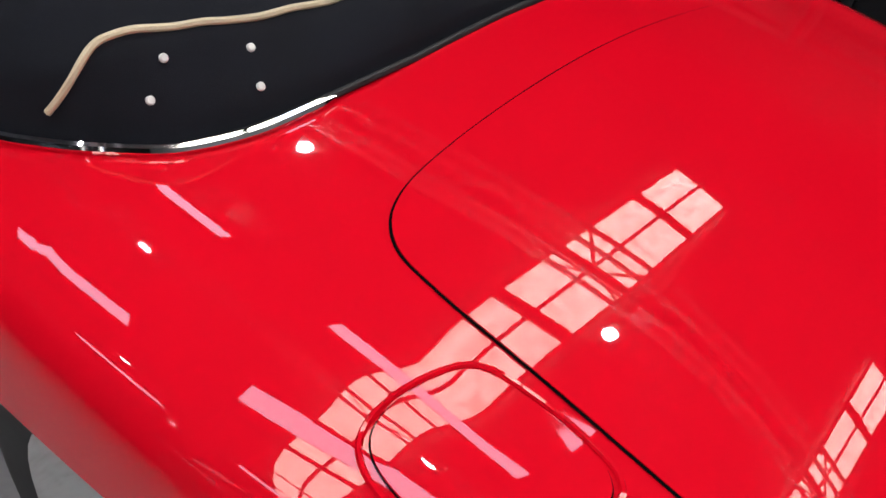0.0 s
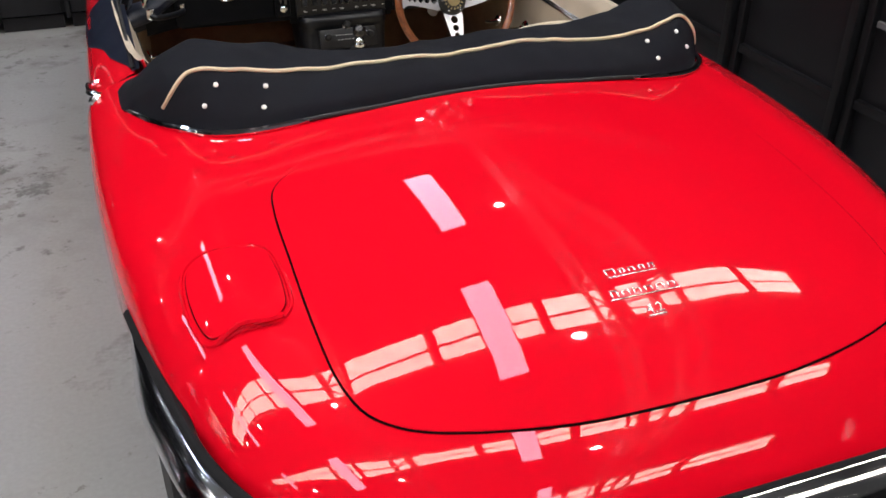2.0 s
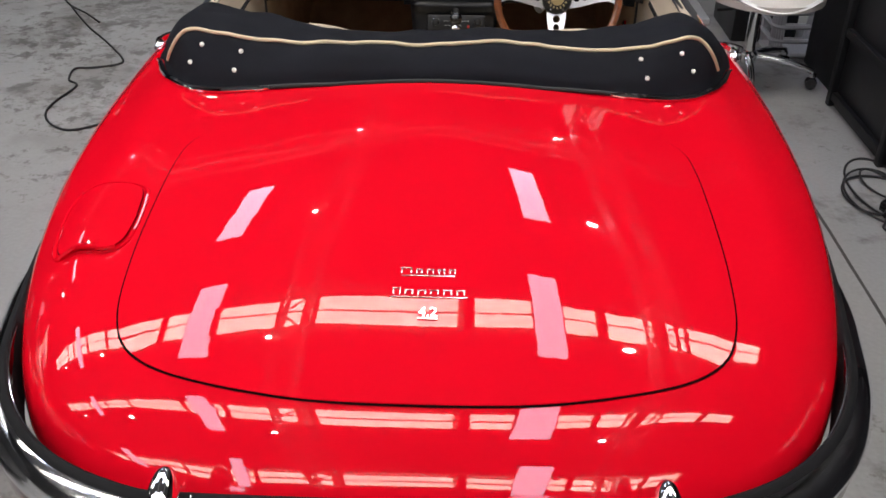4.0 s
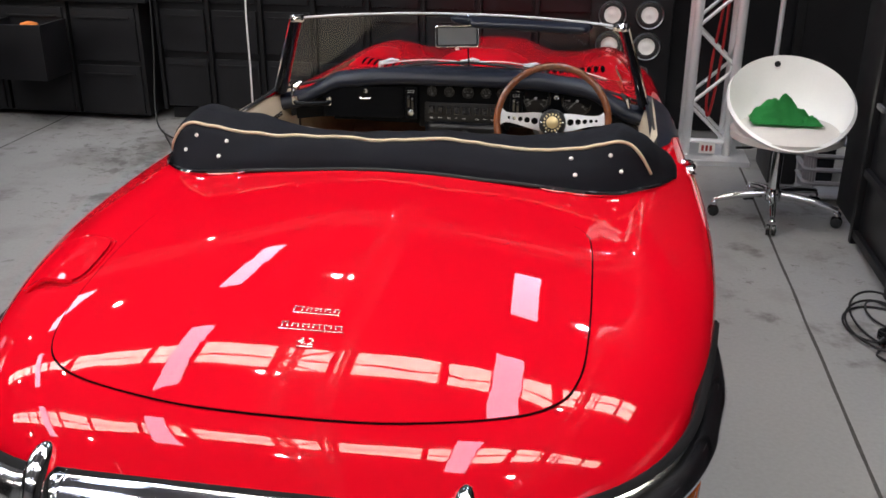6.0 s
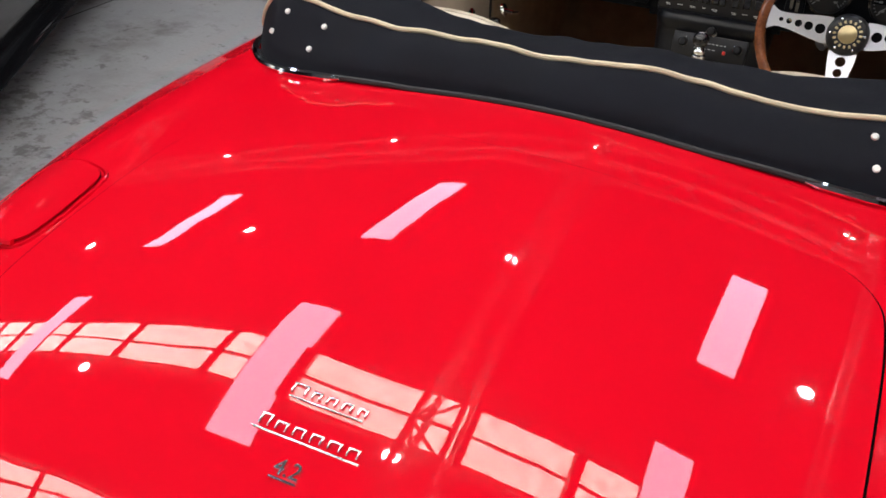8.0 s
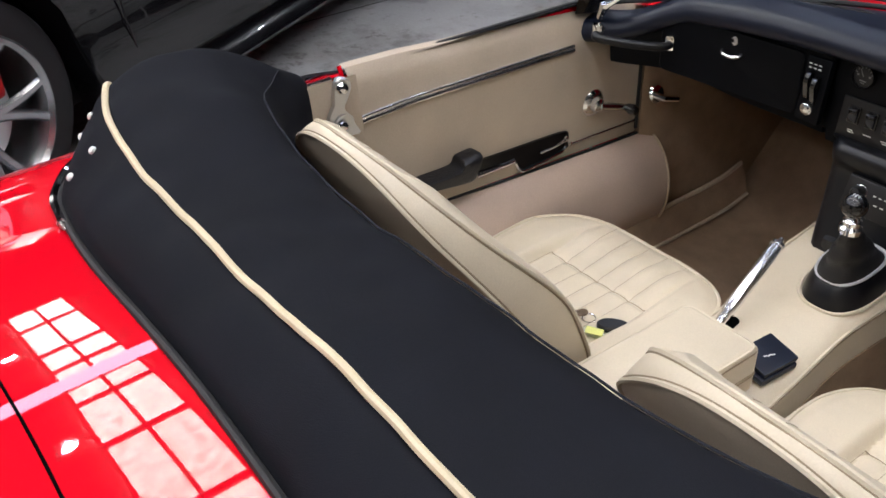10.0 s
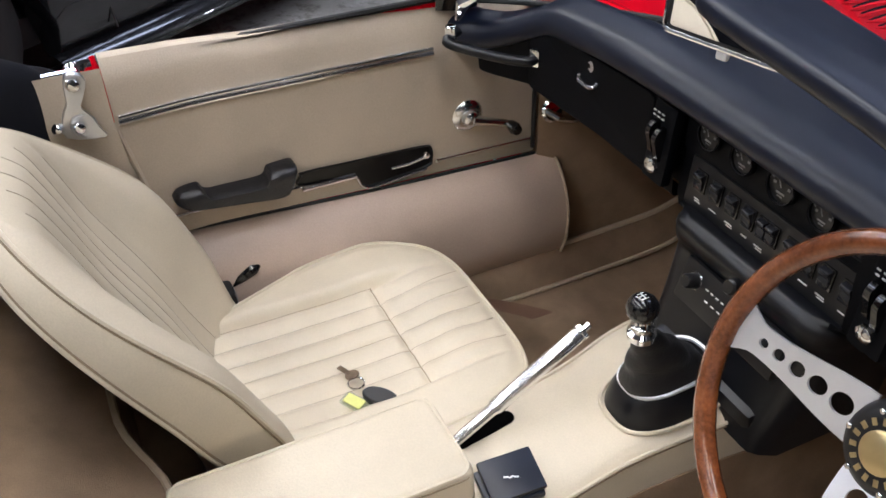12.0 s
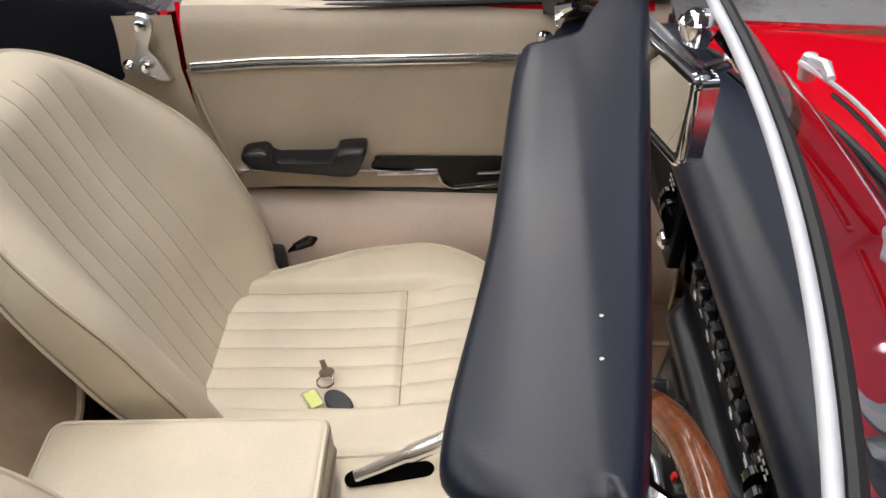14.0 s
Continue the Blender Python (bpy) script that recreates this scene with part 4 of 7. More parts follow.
bm = bmesh.new()
rows = []
for y in np.linspace(1.40, 2.98, 40):
    rows.append([Vector((x, y, 0.175 + 0.004 * noise.noise(Vector((x * 7, y * 7, 0))) + 0.30 * smoothstep(2.62, 2.98, y))) for x in np.linspace(-0.62, 0.62, 40)])
grid(bm, rows)
part("floor_carpet", bm, CARPET, car, "tan carpet on the cockpit floor")
for sd in (-1, 1):
    bm = bmesh.new()
    # raised carpet edge with binding along the sill foot
    pts = [(0.572, 2.10, 0.262), (0.575, 2.25, 0.255), (0.578, 2.42, 0.253), (0.575, 2.6, 0.262), (0.57, 2.68, 0.285)]
    a = spline(mirror_x(sd, pts), 6)
    rows = [[p, p + Vector((-sd * 0.018, 0, -0.03)), p + Vector((-sd * 0.03, 0, -0.075))] for p in a]
    grid(bm, rows)
    part("carpet_kick", bm, CARPET, car)
    bm = bmesh.new()
    tube(bm, a, 0.006, 6)
    tube(bm, [p + Vector((-sd * 0.03, 0, -0.073)) for p in a], 0.005, 6)
    part("carpet_binding", bm, CARPET_EDGE, car)
# rear bulkhead: sloped carpeted boards behind the seats
def shelf_cut(x):
    return 0.042 * smoothstep(0.10, 0.26, abs(x))


bm = bmesh.new()
rows = []
for t in np.linspace(0, 1, 14):
    rows.append([Vector((x, 1.30 + (0.28 - shelf_cut(x)) * t, 0.60 - 0.14 * t - 0.24 * smoothstep(0.93, 1, t))) for x in np.linspace(-0.6, 0.6, 40)])
grid(bm, rows)
part("rear_shelf", bm, CARPET, car, "tan carpeted shelf behind the seats")
bm = bmesh.new()
tube(bm, [Vector((x, 1.562 - shelf_cut(x) * 0.94, 0.473)) for x in np.linspace(-0.58, 0.58, 40)], 0.005, 6)
part("shelf_binding", bm, CARPET_EDGE, car)
bm = bmesh.new()
box(bm, (0, 1.2, 0.45), (1.2, 0.02, 0.5))
box(bm, (0, 1.9, 0.14), (1.2, 2.0, 0.02))
for sd in (-1, 1):
    box(bm, (sd * 0.618, 1.87, 0.22), (0.01, 0.96, 0.18))
part("tub", bm, BLACK_PLASTIC, car)
# folded links of the hood frame, standing on the shelf
for sd in (-1, 1):
    bm = bmesh.new()
    for p, q, w in (((0.415, 1.452, 0.700), (0.375, 1.475, 0.565), 0.020), ((0.455, 1.462, 0.670), (0.400, 1.482, 0.560), 0.014), ((0.43, 1.457, 0.672), (0.36, 1.462, 0.690), 0.012)):
        p, q = Vector((sd * p[0], p[1], p[2])), Vector((sd * q[0], q[1], q[2]))
        tube(bm, [p, p.lerp(q, 0.5) + Vector((0, 0.004, 0)), q], w * 0.6, 8, flat=0.45)
    for p in ((0.415, 1.455, 0.690), (0.38, 1.474, 0.575)):
        lathe(bm, [(0.014, 0), (0.014, 0.010), (0.008, 0.014), (0.001, 0.0145)], pose(sd * p[0], p[1] + 0.004, p[2], -80, 0, 0), 14)
    part("hood_link", bm, GLOSS_BLACK, car, "black folded hood frame link")
bm = bmesh.new()
box(bm, (0, 2.99, 0.43), (1.20, 0.02, 0.46))
part("firewall", bm, BLACK_PLASTIC, car)

# ---- seats ----
def groove(v, spacing, depth, width=0.005):
    d = abs((v / spacing) - round(v / spacing)) * spacing
    return -depth * math.exp(-(d / width) ** 2) + 0.35 * depth * math.cos(v / spacing * math.tau) * -1


def seat(cx):
    st = thing_part("seat", car, "cream leather bucket seat with pleated panels and piping")
    # cushion: a rounded pad with a piped rim, T-shaped seam and fine pleats
    HW, YT = 0.226, 1.95

    def front(ax):
        return 1.90 + 0.204 * max(1 - (ax / HW) ** 4.4, 0.0) ** 0.385

    def back_y(ax):
        return interp(ax, (0, 0.10, 0.135, 0.165, 0.195, 0.212, 0.222, HW), (1.60, 1.62, 1.672, 1.735, 1.805, 1.85, 1.89, 1.93))
    side = [HW * math.sin(k / 40 * math.pi / 2) for k in range(41)]
    ring = [(x, front(x)) for x in side] + [(x, back_y(x)) for x in side[-2::-1]]
    ring = ring + [(-x, y) for x, y in ring[-2:0:-1]]
    ring = [(p.x, p.y) for p in spline([(x, y, 0) for x, y in ring], 2, closed=True)]
    pad_c = (0.0, 1.87)

    def pad_z(x, y, f):
        """Height of the pad over a plan point; f is the share of the way to the rim."""
        ax = abs(x)
        z = 0.390 + 0.05 * (y - YT) * smoothstep(1.7, 1.95, y)
        z += 0.017 * smoothstep(0.116, 0.142, ax) * smoothstep(2.05, 1.96, y)
        z += 0.010 * math.exp(-((y - 2.03) / 0.05) ** 2)
        z -= 0.007 * smoothstep(0.86, 1.0, f) ** 2
        inside = smoothstep(0.126, 0.116, ax)
        z += groove(x, 0.0405, 0.0022 + 0.0016 * smoothstep(1.95, 2.0, y), 0.004) * inside * smoothstep(2.10, 2.06, y)
        z -= 0.005 * math.exp(-((y - YT) / 0.007) ** 2) * inside
        z -= 0.004 * math.exp(-((ax - 0.123) / 0.0045) ** 2) * smoothstep(2.09, 2.0, y)
        return z + 0.0015 * noise.noise(Vector((x * 14 + cx, y * 14, 1))) + 0.0025 * noise.noise(Vector((x * 5 + cx, y * 5, 4)))

    def pad(x, y, f=0.0):
        return Vector((cx + x, y, pad_z(x, y, f)))
    bm = bmesh.new()
    rows = []
    for k in range(56):
        f = 1 - k / 56
        rows.append([pad(x * f, pad_c[1] + (y - pad_c[1]) * f, f) for x, y in ring])
    rim = rows[0]
    low = []
    for dz, pull in ((-0.17, 0.022), (-0.12, 0.016), (-0.06, 0.002), (-0.025, -0.005), (-0.008, -0.002)):
        row = []
        for p in rim:
            d = p - Vector((cx, pad_c[1], p.z))
            row.append(p - d.normalized() * pull + Vector((0, 0, dz)))
        low.append(row)
    vs = grid(bm, low + rows, close_u=True)
    mid = bm.verts.new(pad(0, pad_c[1]))
    for i in range(len(ring)):
        bm.faces.new([vs[-1][i], vs[-1][(i + 1) % len(ring)], mid])
    part("cushion", bm, LEATHER, st)
    bm = bmesh.new()
    tube(bm, [p + (p - Vector((cx, pad_c[1], p.z))).normalized() * 0.001 + Vector((0, 0, -0.001)) for p in rim], 0.0036, 6, closed=True)
    part("cushion_piping", bm, LEATHER, st)
    bm = bmesh.new()
    # Dark tube under the rim piping paints its shadow line.
    tube(bm, [p + (p - Vector((cx, pad_c[1], p.z))).normalized() * 0.0025 + Vector((0, 0, -0.0055)) for p in rim], 0.0018, 5, closed=True)
    # The T seam itself.
    tube(bm, [pad(x, YT) + Vector((0, 0, 0.0003)) for x in np.linspace(-0.123, 0.123, 30)], 0.0010, 5)
    part("seam_and_rim_shade", bm, SEAM_AND_SHADE, st)
    bm = bmesh.new()
    for k in range(-3, 4):
        x = k * 0.0405 if abs(k) < 3 else math.copysign(0.123, k)
        end = front(abs(x)) - (0.012 if abs(k) < 3 else 0.035)
        tube(bm, [pad(x * (1 + 0.10 * smoothstep(2.0, 2.1, y)), y) + Vector((0, 0, 0.0001)) for y in np.linspace(1.64, end if abs(k) < 3 else YT, 46)], 0.0008, 5)
    part("pleat_stitching", bm, SOFT_STITCH, st)
    us = list(np.linspace(-1, 1, 121))
    # backrest: leans back, padded, wraps round at the sides
    base, top_p = Vector((cx, 1.672, 0.355)), Vector((cx, 1.452, 0.846))
    up = (top_p - base).normalized()
    fwd = Vector((0, up.z, -up.y))
    height = (top_p - base).length

    def back_half(t):
        w = 0.205 + 0.028 * math.sin(math.pi * t ** 0.9)
        q = max(t - 0.32, 0.0) / 0.68
        return w * (0.06 + 0.94 * max(1 - q ** 3.2, 0.0) ** 0.5)

    def back(u, t, face):
        x = u * back_half(t)
        au, ax = abs(u), abs(x)
        h = t * height
        wrap = 0.046 * smoothstep(0.92, 0.40, t) * (0.70 + 0.30 * smoothstep(0.0, 0.22, t))
        if face:
            d = 0.016 + 0.010 * math.sin(math.pi * t) + 0.012 * smoothstep(0.55, 0.9, t) + 0.034 * smoothstep(0.34, 0.84, au) * smoothstep(0.98, 0.35, t)
            d -= 0.018 * max((max(au - 0.74, 0.0) / 0.26) ** 2.2, smoothstep(0.86, 1.0, t))
            d += wrap * smoothstep(0.50, 0.98, au)
            d -= 0.012 * (max(t - 0.80, 0.0) / 0.20) ** 2.0
            fade = smoothstep(0.135, 0.122, ax) * smoothstep(0.93, 0.80, t) * smoothstep(0.80, 0.66, au)
            d += groove(x, 0.0385, 0.0016, 0.004) * fade
            d += 0.003 * noise.noise(Vector((x * 6 + cx, t * 4, 2)))
        else:
            d = -0.034 - 0.010 * smoothstep(0.05, 0.35, t) + 0.010 * smoothstep(0.45, 0.8, t) + 0.008 * max(au ** 3, smoothstep(0.86, 1.0, t)) + 0.004 * max(t - 0.7, 0.0) ** 2 / 0.09
            d += wrap * smoothstep(0.45, 1.0, au)
        return base + up * h + fwd * d + Vector((x, 0, 0))
    ts = [1 - (1 - k / 79) ** 1.9 for k in range(80)]
    bm = bmesh.new()
    grid(bm, [[back(u, t, True) for u in us] for t in ts])
    rimf = [back(-1, t, True) for t in ts] + [back(u, 1, True) for u in us[1::6]] + [back(1, t, True) for t in ts[::-1]]
    rimb = [back(-1, t, False) for t in ts] + [back(u, 1, False) for u in us[1::6]] + [back(1, t, False) for t in ts[::-1]]
    centre = base + up * height * 0.5
    gusset = []
    for j in range(9):
        q = math.pi * j / 8
        gusset.append([(a + b) * 0.5 + (a - b) * 0.5 * math.cos(q) + ((a + b) * 0.5 - centre).normalized() * 0.004 * math.sin(q) for a, b in zip(rimf, rimb)])
    grid(bm, gusset)

    def even_line(pts, step=0.007):
        """The rim with even steps and its tight turns eased."""
        out = [pts[0]]
        for p in pts[1:]:
            if (p - out[-1]).length > step:
                out.append(p)
        for _ in range(3):
            out = [out[0]] + [(out[i - 1] + out[i] * 2 + out[i + 1]) / 4 for i in range(1, len(out) - 1)] + [out[-1]]
        return out
    bmesh.ops.remove_doubles(bm, verts=bm.verts, dist=0.0003)
    part("backrest", bm, LEATHER, st)
    bm = bmesh.new()
    for k in range(-3, 4):
        xl = k * 0.0385 if abs(k) < 4 else math.copysign(0.150, k)
        end = (0.93, 0.92, 0.89, 0.80)[abs(k)]
        tube(bm, [back(max(min(xl / back_half(t), 0.88), -0.88), t, True) + fwd * 0.0003 for t in np.linspace(0.05, end, 40)], 0.0006, 5)
    part("back_stitching", bm, SOFT_STITCH, st)
    bm = bmesh.new()
    grid(bm, [[back(u, t, False) for u in us[::2]] for t in ts])
    part("backrest_shell", bm, LEATHER_OLD, st, "tan rear shell of the seat back")
    for rim_line in (rimf, rimb):
        bm = bmesh.new()
        line = even_line(rim_line)
        tube(bm, [p + (p - centre).normalized() * 0.0015 for p in line], 0.0034, 6)
        part("backrest_piping", bm, LEATHER, st)
        bm = bmesh.new()
        # Thin dark tube stands for the shadow line along the piping.
        inward = -0.0042 if rim_line is rimf else 0.0042
        tube(bm, [p + fwd * inward + (p - centre).normalized() * 0.0026 for p in line], 0.0016, 5)
        part("piping_shade", bm, SEAM_AND_SHADE, st)
    # runner box and frame
    bm = bmesh.new()
    box(bm, (cx, 1.87, 0.21), (0.34, 0.38, 0.06), bevel=0.01)
    box(bm, (cx, 1.66, 0.33), (0.36, 0.05, 0.10), bevel=0.01)
    part("seat_frame", bm, BLACK_PLASTIC, st)
    return st


def thing_part(name, parent, label):
    """A part that only gathers sub-parts: a small mesh block inside."""
    bm = bmesh.new()
    box(bm, (0, 1.87, 0.19), (0.02, 0.02, 0.02))
    return part(name, bm, BLACK_PLASTIC, parent, label)


for cx in (-0.336, 0.336):
    s = seat(cx)
    out = -1 if cx < 0 else 1
    bm = bmesh.new()
    tube(bm, [Vector((cx + out * 0.205, 1.70, 0.36)), Vector((cx + out * 0.222, 1.73, 0.385)), Vector((cx + out * 0.228, 1.745, 0.393))], 0.004, 6)
    lever = part("recline_lever", bm, CHROME, s)
    bm = bmesh.new()
    tube(bm, [Vector((cx + out * 0.228, 1.743, 0.391)), Vector((cx + out * 0.231, 1.76, 0.401)), Vector((cx + out * 0.233, 1.785, 0.411)), Vector((cx + out * 0.234, 1.797, 0.414))], [0.004, 0.009, 0.010, 0.003], 8)
    part("lever_knob", bm, GLOSS_BLACK, s)
    bm = bmesh.new()
    box(bm, (cx + out * 0.205, 1.70, 0.375), (0.05, 0.09, 0.075), bevel=0.014)
    part("hinge_cover", bm, BLACK_PLASTIC, s)
# lap belt lying on the floor by the seat
bm = bmesh.new()
rows = [[p + Vector((0, 0.022, 0)), p - Vector((0, 0.022, 0))] for p in spline([(-0.57, 1.66, 0.40), (-0.56, 1.74, 0.39), (-0.545, 1.9, 0.30), (-0.51, 2.08, 0.27), (-0.475, 2.17, 0.262), (-0.425, 2.235, 0.255), (-0.405, 2.255, 0.252)], 8)]
grid(bm, rows)
bmesh.ops.solidify(bm, geom=bm.faces[:], thickness=0.002)
BELT = mat("brown_webbing", (0.22, 0.12, 0.075), 0.7, bump=0.5, bscale=500)
part("seat_belt", bm, BELT, car, "brown webbing lap belt")

# ---- tunnel, console, armrest ----
def console_right(y):
    return interp(y, (1.45, 1.86, 1.98, 2.09, 2.2, 2.34), (0.084, 0.085, 0.077, 0.066, 0.075, 0.092))


def console_left(y):
    return interp(y, (1.45, 2.02, 2.12, 2.2, 2.34), (-0.107, -0.107, -0.116, -0.138, -0.144))


def console_half(y):
    return (console_right(y) - console_left(y)) / 2


def console_mid(y):
    return sum(console_right(y + d) + console_left(y + d) for d in (-0.03, 0, 0.03)) / 6


def console_z(y):
    return interp(y, (1.4, 1.9, 2.05, 2.2, 2.34), (0.42, 0.425, 0.440, 0.460, 0.472))


bm = bmesh.new()
rows = []
for y in np.linspace(1.42, 2.34, 60):
    hw = sum(console_half(y + d) for d in (-0.03, 0, 0.03)) / 3
    row = []
    for k in range(-20, 21):
        u = k / 20
        x = hw * u
        z = console_z(y) - 0.014 * abs(u) ** 6
        row.append(Vector((console_mid(y) + x, y, z)))
    row = [Vector((console_mid(y) - hw - 0.004, y, console_z(y) - 0.10)), Vector((console_mid(y) - hw - 0.003, y, console_z(y) - 0.05))] + row + [Vector((console_mid(y) + hw + 0.003, y, console_z(y) - 0.05)), Vector((console_mid(y) + hw + 0.004, y, console_z(y) - 0.10))]
    rows.append(row)
grid(bm, rows)
console = part("console", bm, LEATHER, car, "cream leather centre console")
for sgn in (-1, 1):
    bm = bmesh.new()
    tube(bm, [Vector((console_mid(y) + sgn * (sum(console_half(y + d) for d in (-0.03, 0, 0.03)) / 3 + 0.001), y, console_z(y) - 0.012)) for y in np.linspace(1.45, 2.34, 50)], 0.003, 6)
    part("console_piping", bm, LEATHER, console)
    bm = bmesh.new()
    tube(bm, [Vector((console_mid(y) + sgn * (sum(console_half(y + d) for d in (-0.03, 0, 0.03)) / 3 + 0.003), y, console_z(y) - 0.017)) for y in np.linspace(1.45, 2.34, 50)], 0.0012, 5)
    part("console_welt", bm, SEAM_AND_SHADE, console)
bm = bmesh.new()
rows = []
for y in np.linspace(1.42, 2.9, 24):
    hw = console_half(min(y, 2.3)) + 0.006
    zt = console_z(min(y, 2.3)) - 0.08
    rows.append([Vector((console_mid(y) - hw - 0.05, y, 0.17)), Vector((console_mid(y) - hw - 0.012, y, 0.26)), Vector((console_mid(y) - hw, y, zt)), Vector((console_mid(y) + hw, y, zt)), Vector((console_mid(y) + hw + 0.012, y, 0.26)), Vector((console_mid(y) + hw + 0.05, y, 0.17))])
grid(bm, rows)
part("tunnel_carpet", bm, CARPET, car, "tan carpet over the tunnel")
bm = bmesh.new()
box(bm, (-0.0125, 1.72, 0.475), (0.139, 0.332, 0.085), bevel=0.012, seg=3)
arm = part("armrest", bm, LEATHER, car, "cream leather armrest box with piped edge")
bm = bmesh.new()
ring = [Vector((-0.0125 + x, 1.72 + y, 0.5145)) for x, y in round_rect(0.133, 0.326, 0.018, 5)]
tube(bm, ring, 0.003, 6, closed=True)
part("armrest_piping", bm, LEATHER, arm)
bm = bmesh.new()
tube(bm, [Vector((-0.0125 + x, 1.72 + y, 0.5095)) for x, y in round_rect(0.140, 0.333, 0.018, 5)], 0.0012, 5, closed=True)
part("armrest_welt", bm, SEAM_AND_SHADE, arm)
bm = bmesh.new()
ring = [Vector((-0.0125 + x, 1.72 + y, 0.468)) for x, y in round_rect(0.141, 0.334, 0.016, 5)]
tube(bm, ring, 0.0025, 6, closed=True)
part("armrest_seam", bm, SEAM_AND_SHADE, arm)

# gear lever
bm = bmesh.new()
GX, GY = 0.003, 2.187


def gear_ring(hw, hl, n=44):
    """Rounded, slightly tapered outline round the gaiter."""
    pts = []
    for k in range(n):
        a = k * math.tau / n
        c, q = math.cos(a), math.sin(a)
        pts.append((hw * math.copysign(abs(c) ** 0.72, c) * (1 + 0.10 * q), hl * math.copysign(abs(q) ** 0.72, q)))
    return pts


def gear_z(y):
    return 0.492 + 0.14 * (y - 2.13)


rows = []
for hw, hl, z, k in ((0.056, 0.078, 0.440, 0.0), (0.055, 0.077, 0.458, 0.0), (0.051, 0.073, 0.474, 0.5), (0.045, 0.066, 0.489, 1.0), (0.042, 0.063, 0.492, 1.0), (0.037, 0.058, 0.488, 1.0), (0.035, 0.055, 0.476, 1.0)):
    rows.append([Vector((GX + x, GY + y + 0.004, z + k * 0.14 * (GY + y - 2.13))) for x, y in gear_ring(hw, hl)])
grid(bm, rows, close_u=True)
box(bm, (0.016, 2.275, 0.470), (0.20, 0.07, 0.06), pose(0, 0, 0, 12), 0.012)
surround = part("gear_surround", bm, VINYL_BLACK, car, "black vinyl gear lever surround")
bm = bmesh.new()
tube(bm, [Vector((GX + x, GY + y + 0.003, gear_z(GY + y) + 0.003)) for x, y in gear_ring(0.041, 0.062)], 0.0032, 8, closed=True)
part("chrome_ring", bm, BRIGHT_TRIM, surround)
bm = bmesh.new()
tube(bm, [Vector((GX + x, GY + y + 0.003, console_z(GY + y) + 0.002)) for x, y in gear_ring(0.060, 0.082)], 0.003, 6, closed=True)
part("surround_piping", bm, LEATHER, surround)
bm = bmesh.new()
rows = []
for k in range(36):
    t = k / 35
    q = 0.76 * (1 - t) ** 1.25 + 0.24
    c = Vector((GX + (0.020 - GX) * t, GY - 0.056 * t, 0))
    row = []
    for j, (x, y) in enumerate(gear_ring(0.040, 0.060)):
        f = 1 + 0.13 * math.sin(t * 17 + 0.8 * math.sin(j * 0.45)) * (1 - t) ** 0.6 * t ** 0.5
        row.append(Vector((c.x + x * q * f, c.y + y * q * f, gear_z(GY + y * q) - 0.006 + 0.109 * t ** 0.85)))
    rows.append(row)
grid(bm, rows, close_u=True)
part("gear_gaiter", bm, mat("black_leather_gaiter", (0.010, 0.010, 0.011), 0.5, bump=0.4, bscale=260), surround)
bm = bmesh.new()
lathe(bm, [(0.010, 0), (0.015, 0.002), (0.016, 0.010), (0.012, 0.013), (0.013, 0.020), (0.010, 0.023), (0.008, 0.03)], Matrix.Translation((0.022, 2.127, 0.596)) @ Matrix.Scale(1.15, 4), 18)
part("lever_collar", bm, CHROME, surround)
bm = bmesh.new()
lathe(bm, [(0.0198 * math.sin(math.pi * k / 16) + 0.0003, -0.0198 * math.cos(math.pi * k / 16)) for k in range(17)], Matrix.Translation((0.022, 2.123, 0.646)), 28)
knob = part("gear_knob", bm, GLOSS_BLACK, surround, "round glossy black gear knob with white marks")
bm = bmesh.new()
for dx, dy, sx, sy in ((-0.005, 0, 0.001, 0.009), (0, 0, 0.001, 0.009), (0.005, 0, 0.001, 0.009), (0, 0, 0.011, 0.001)):
    box(bm, (0.022 + dx, 2.121 + dy, 0.6654 - 26 * (dx * dx)), (sx, sy, 0.0008))
part("knob_mark", bm, WHITE_MARK, surround)

# handbrake
bm = bmesh.new()
hb0, hb1 = Vector((-0.058, 1.91, 0.435)), Vector((-0.091, 2.118, 0.519))
tube(bm, [hb0, hb0.lerp(hb1, 0.3), hb0.lerp(hb1, 0.32), hb0.lerp(hb1, 0.96), hb1], [0.008, 0.009, 0.0115, 0.0115, 0.010], 14)
brake = part("handbrake", bm, TRIM_CHROME, car, "chrome handbrake lever")
d = (hb1 - hb0).normalized()
bm = bmesh.new()
tube(bm, [hb1 - d * 0.002, hb1 + d * 0.004, hb1 + d * 0.004, hb1 + d * 0.016], [0.0125, 0.0125, 0.005, 0.005], 12)
part("release_button", bm, CHROME, brake)
bm = bmesh.new()
# Black plate laid on the console as the slot's shaded inside.
prism(bm, [(x, y) for x, y in round_rect(0.024, 0.110, 0.0118, 8)], 0.003, pose(-0.064, 1.950, 0.4305, 3, 0, 6), 0.001)
part("brake_slot", bm, GAP_SHADE, brake)

# ---- dashboard ----
def dash_top_z(x):
    return 0.838 - 0.02 * (abs(x) / 0.45) ** 2 * smoothstep(0.2, 0.45, abs(x)) - 0.05 * smoothstep(0.44, 0.60, abs(x))



def rear_y(x):
    return 2.445 - 0.55 * x * x


def rear_z(x):
    return dash_top_z(x) - 0.005 - 0.035 * smoothstep(0.10, 0.48, abs(x))


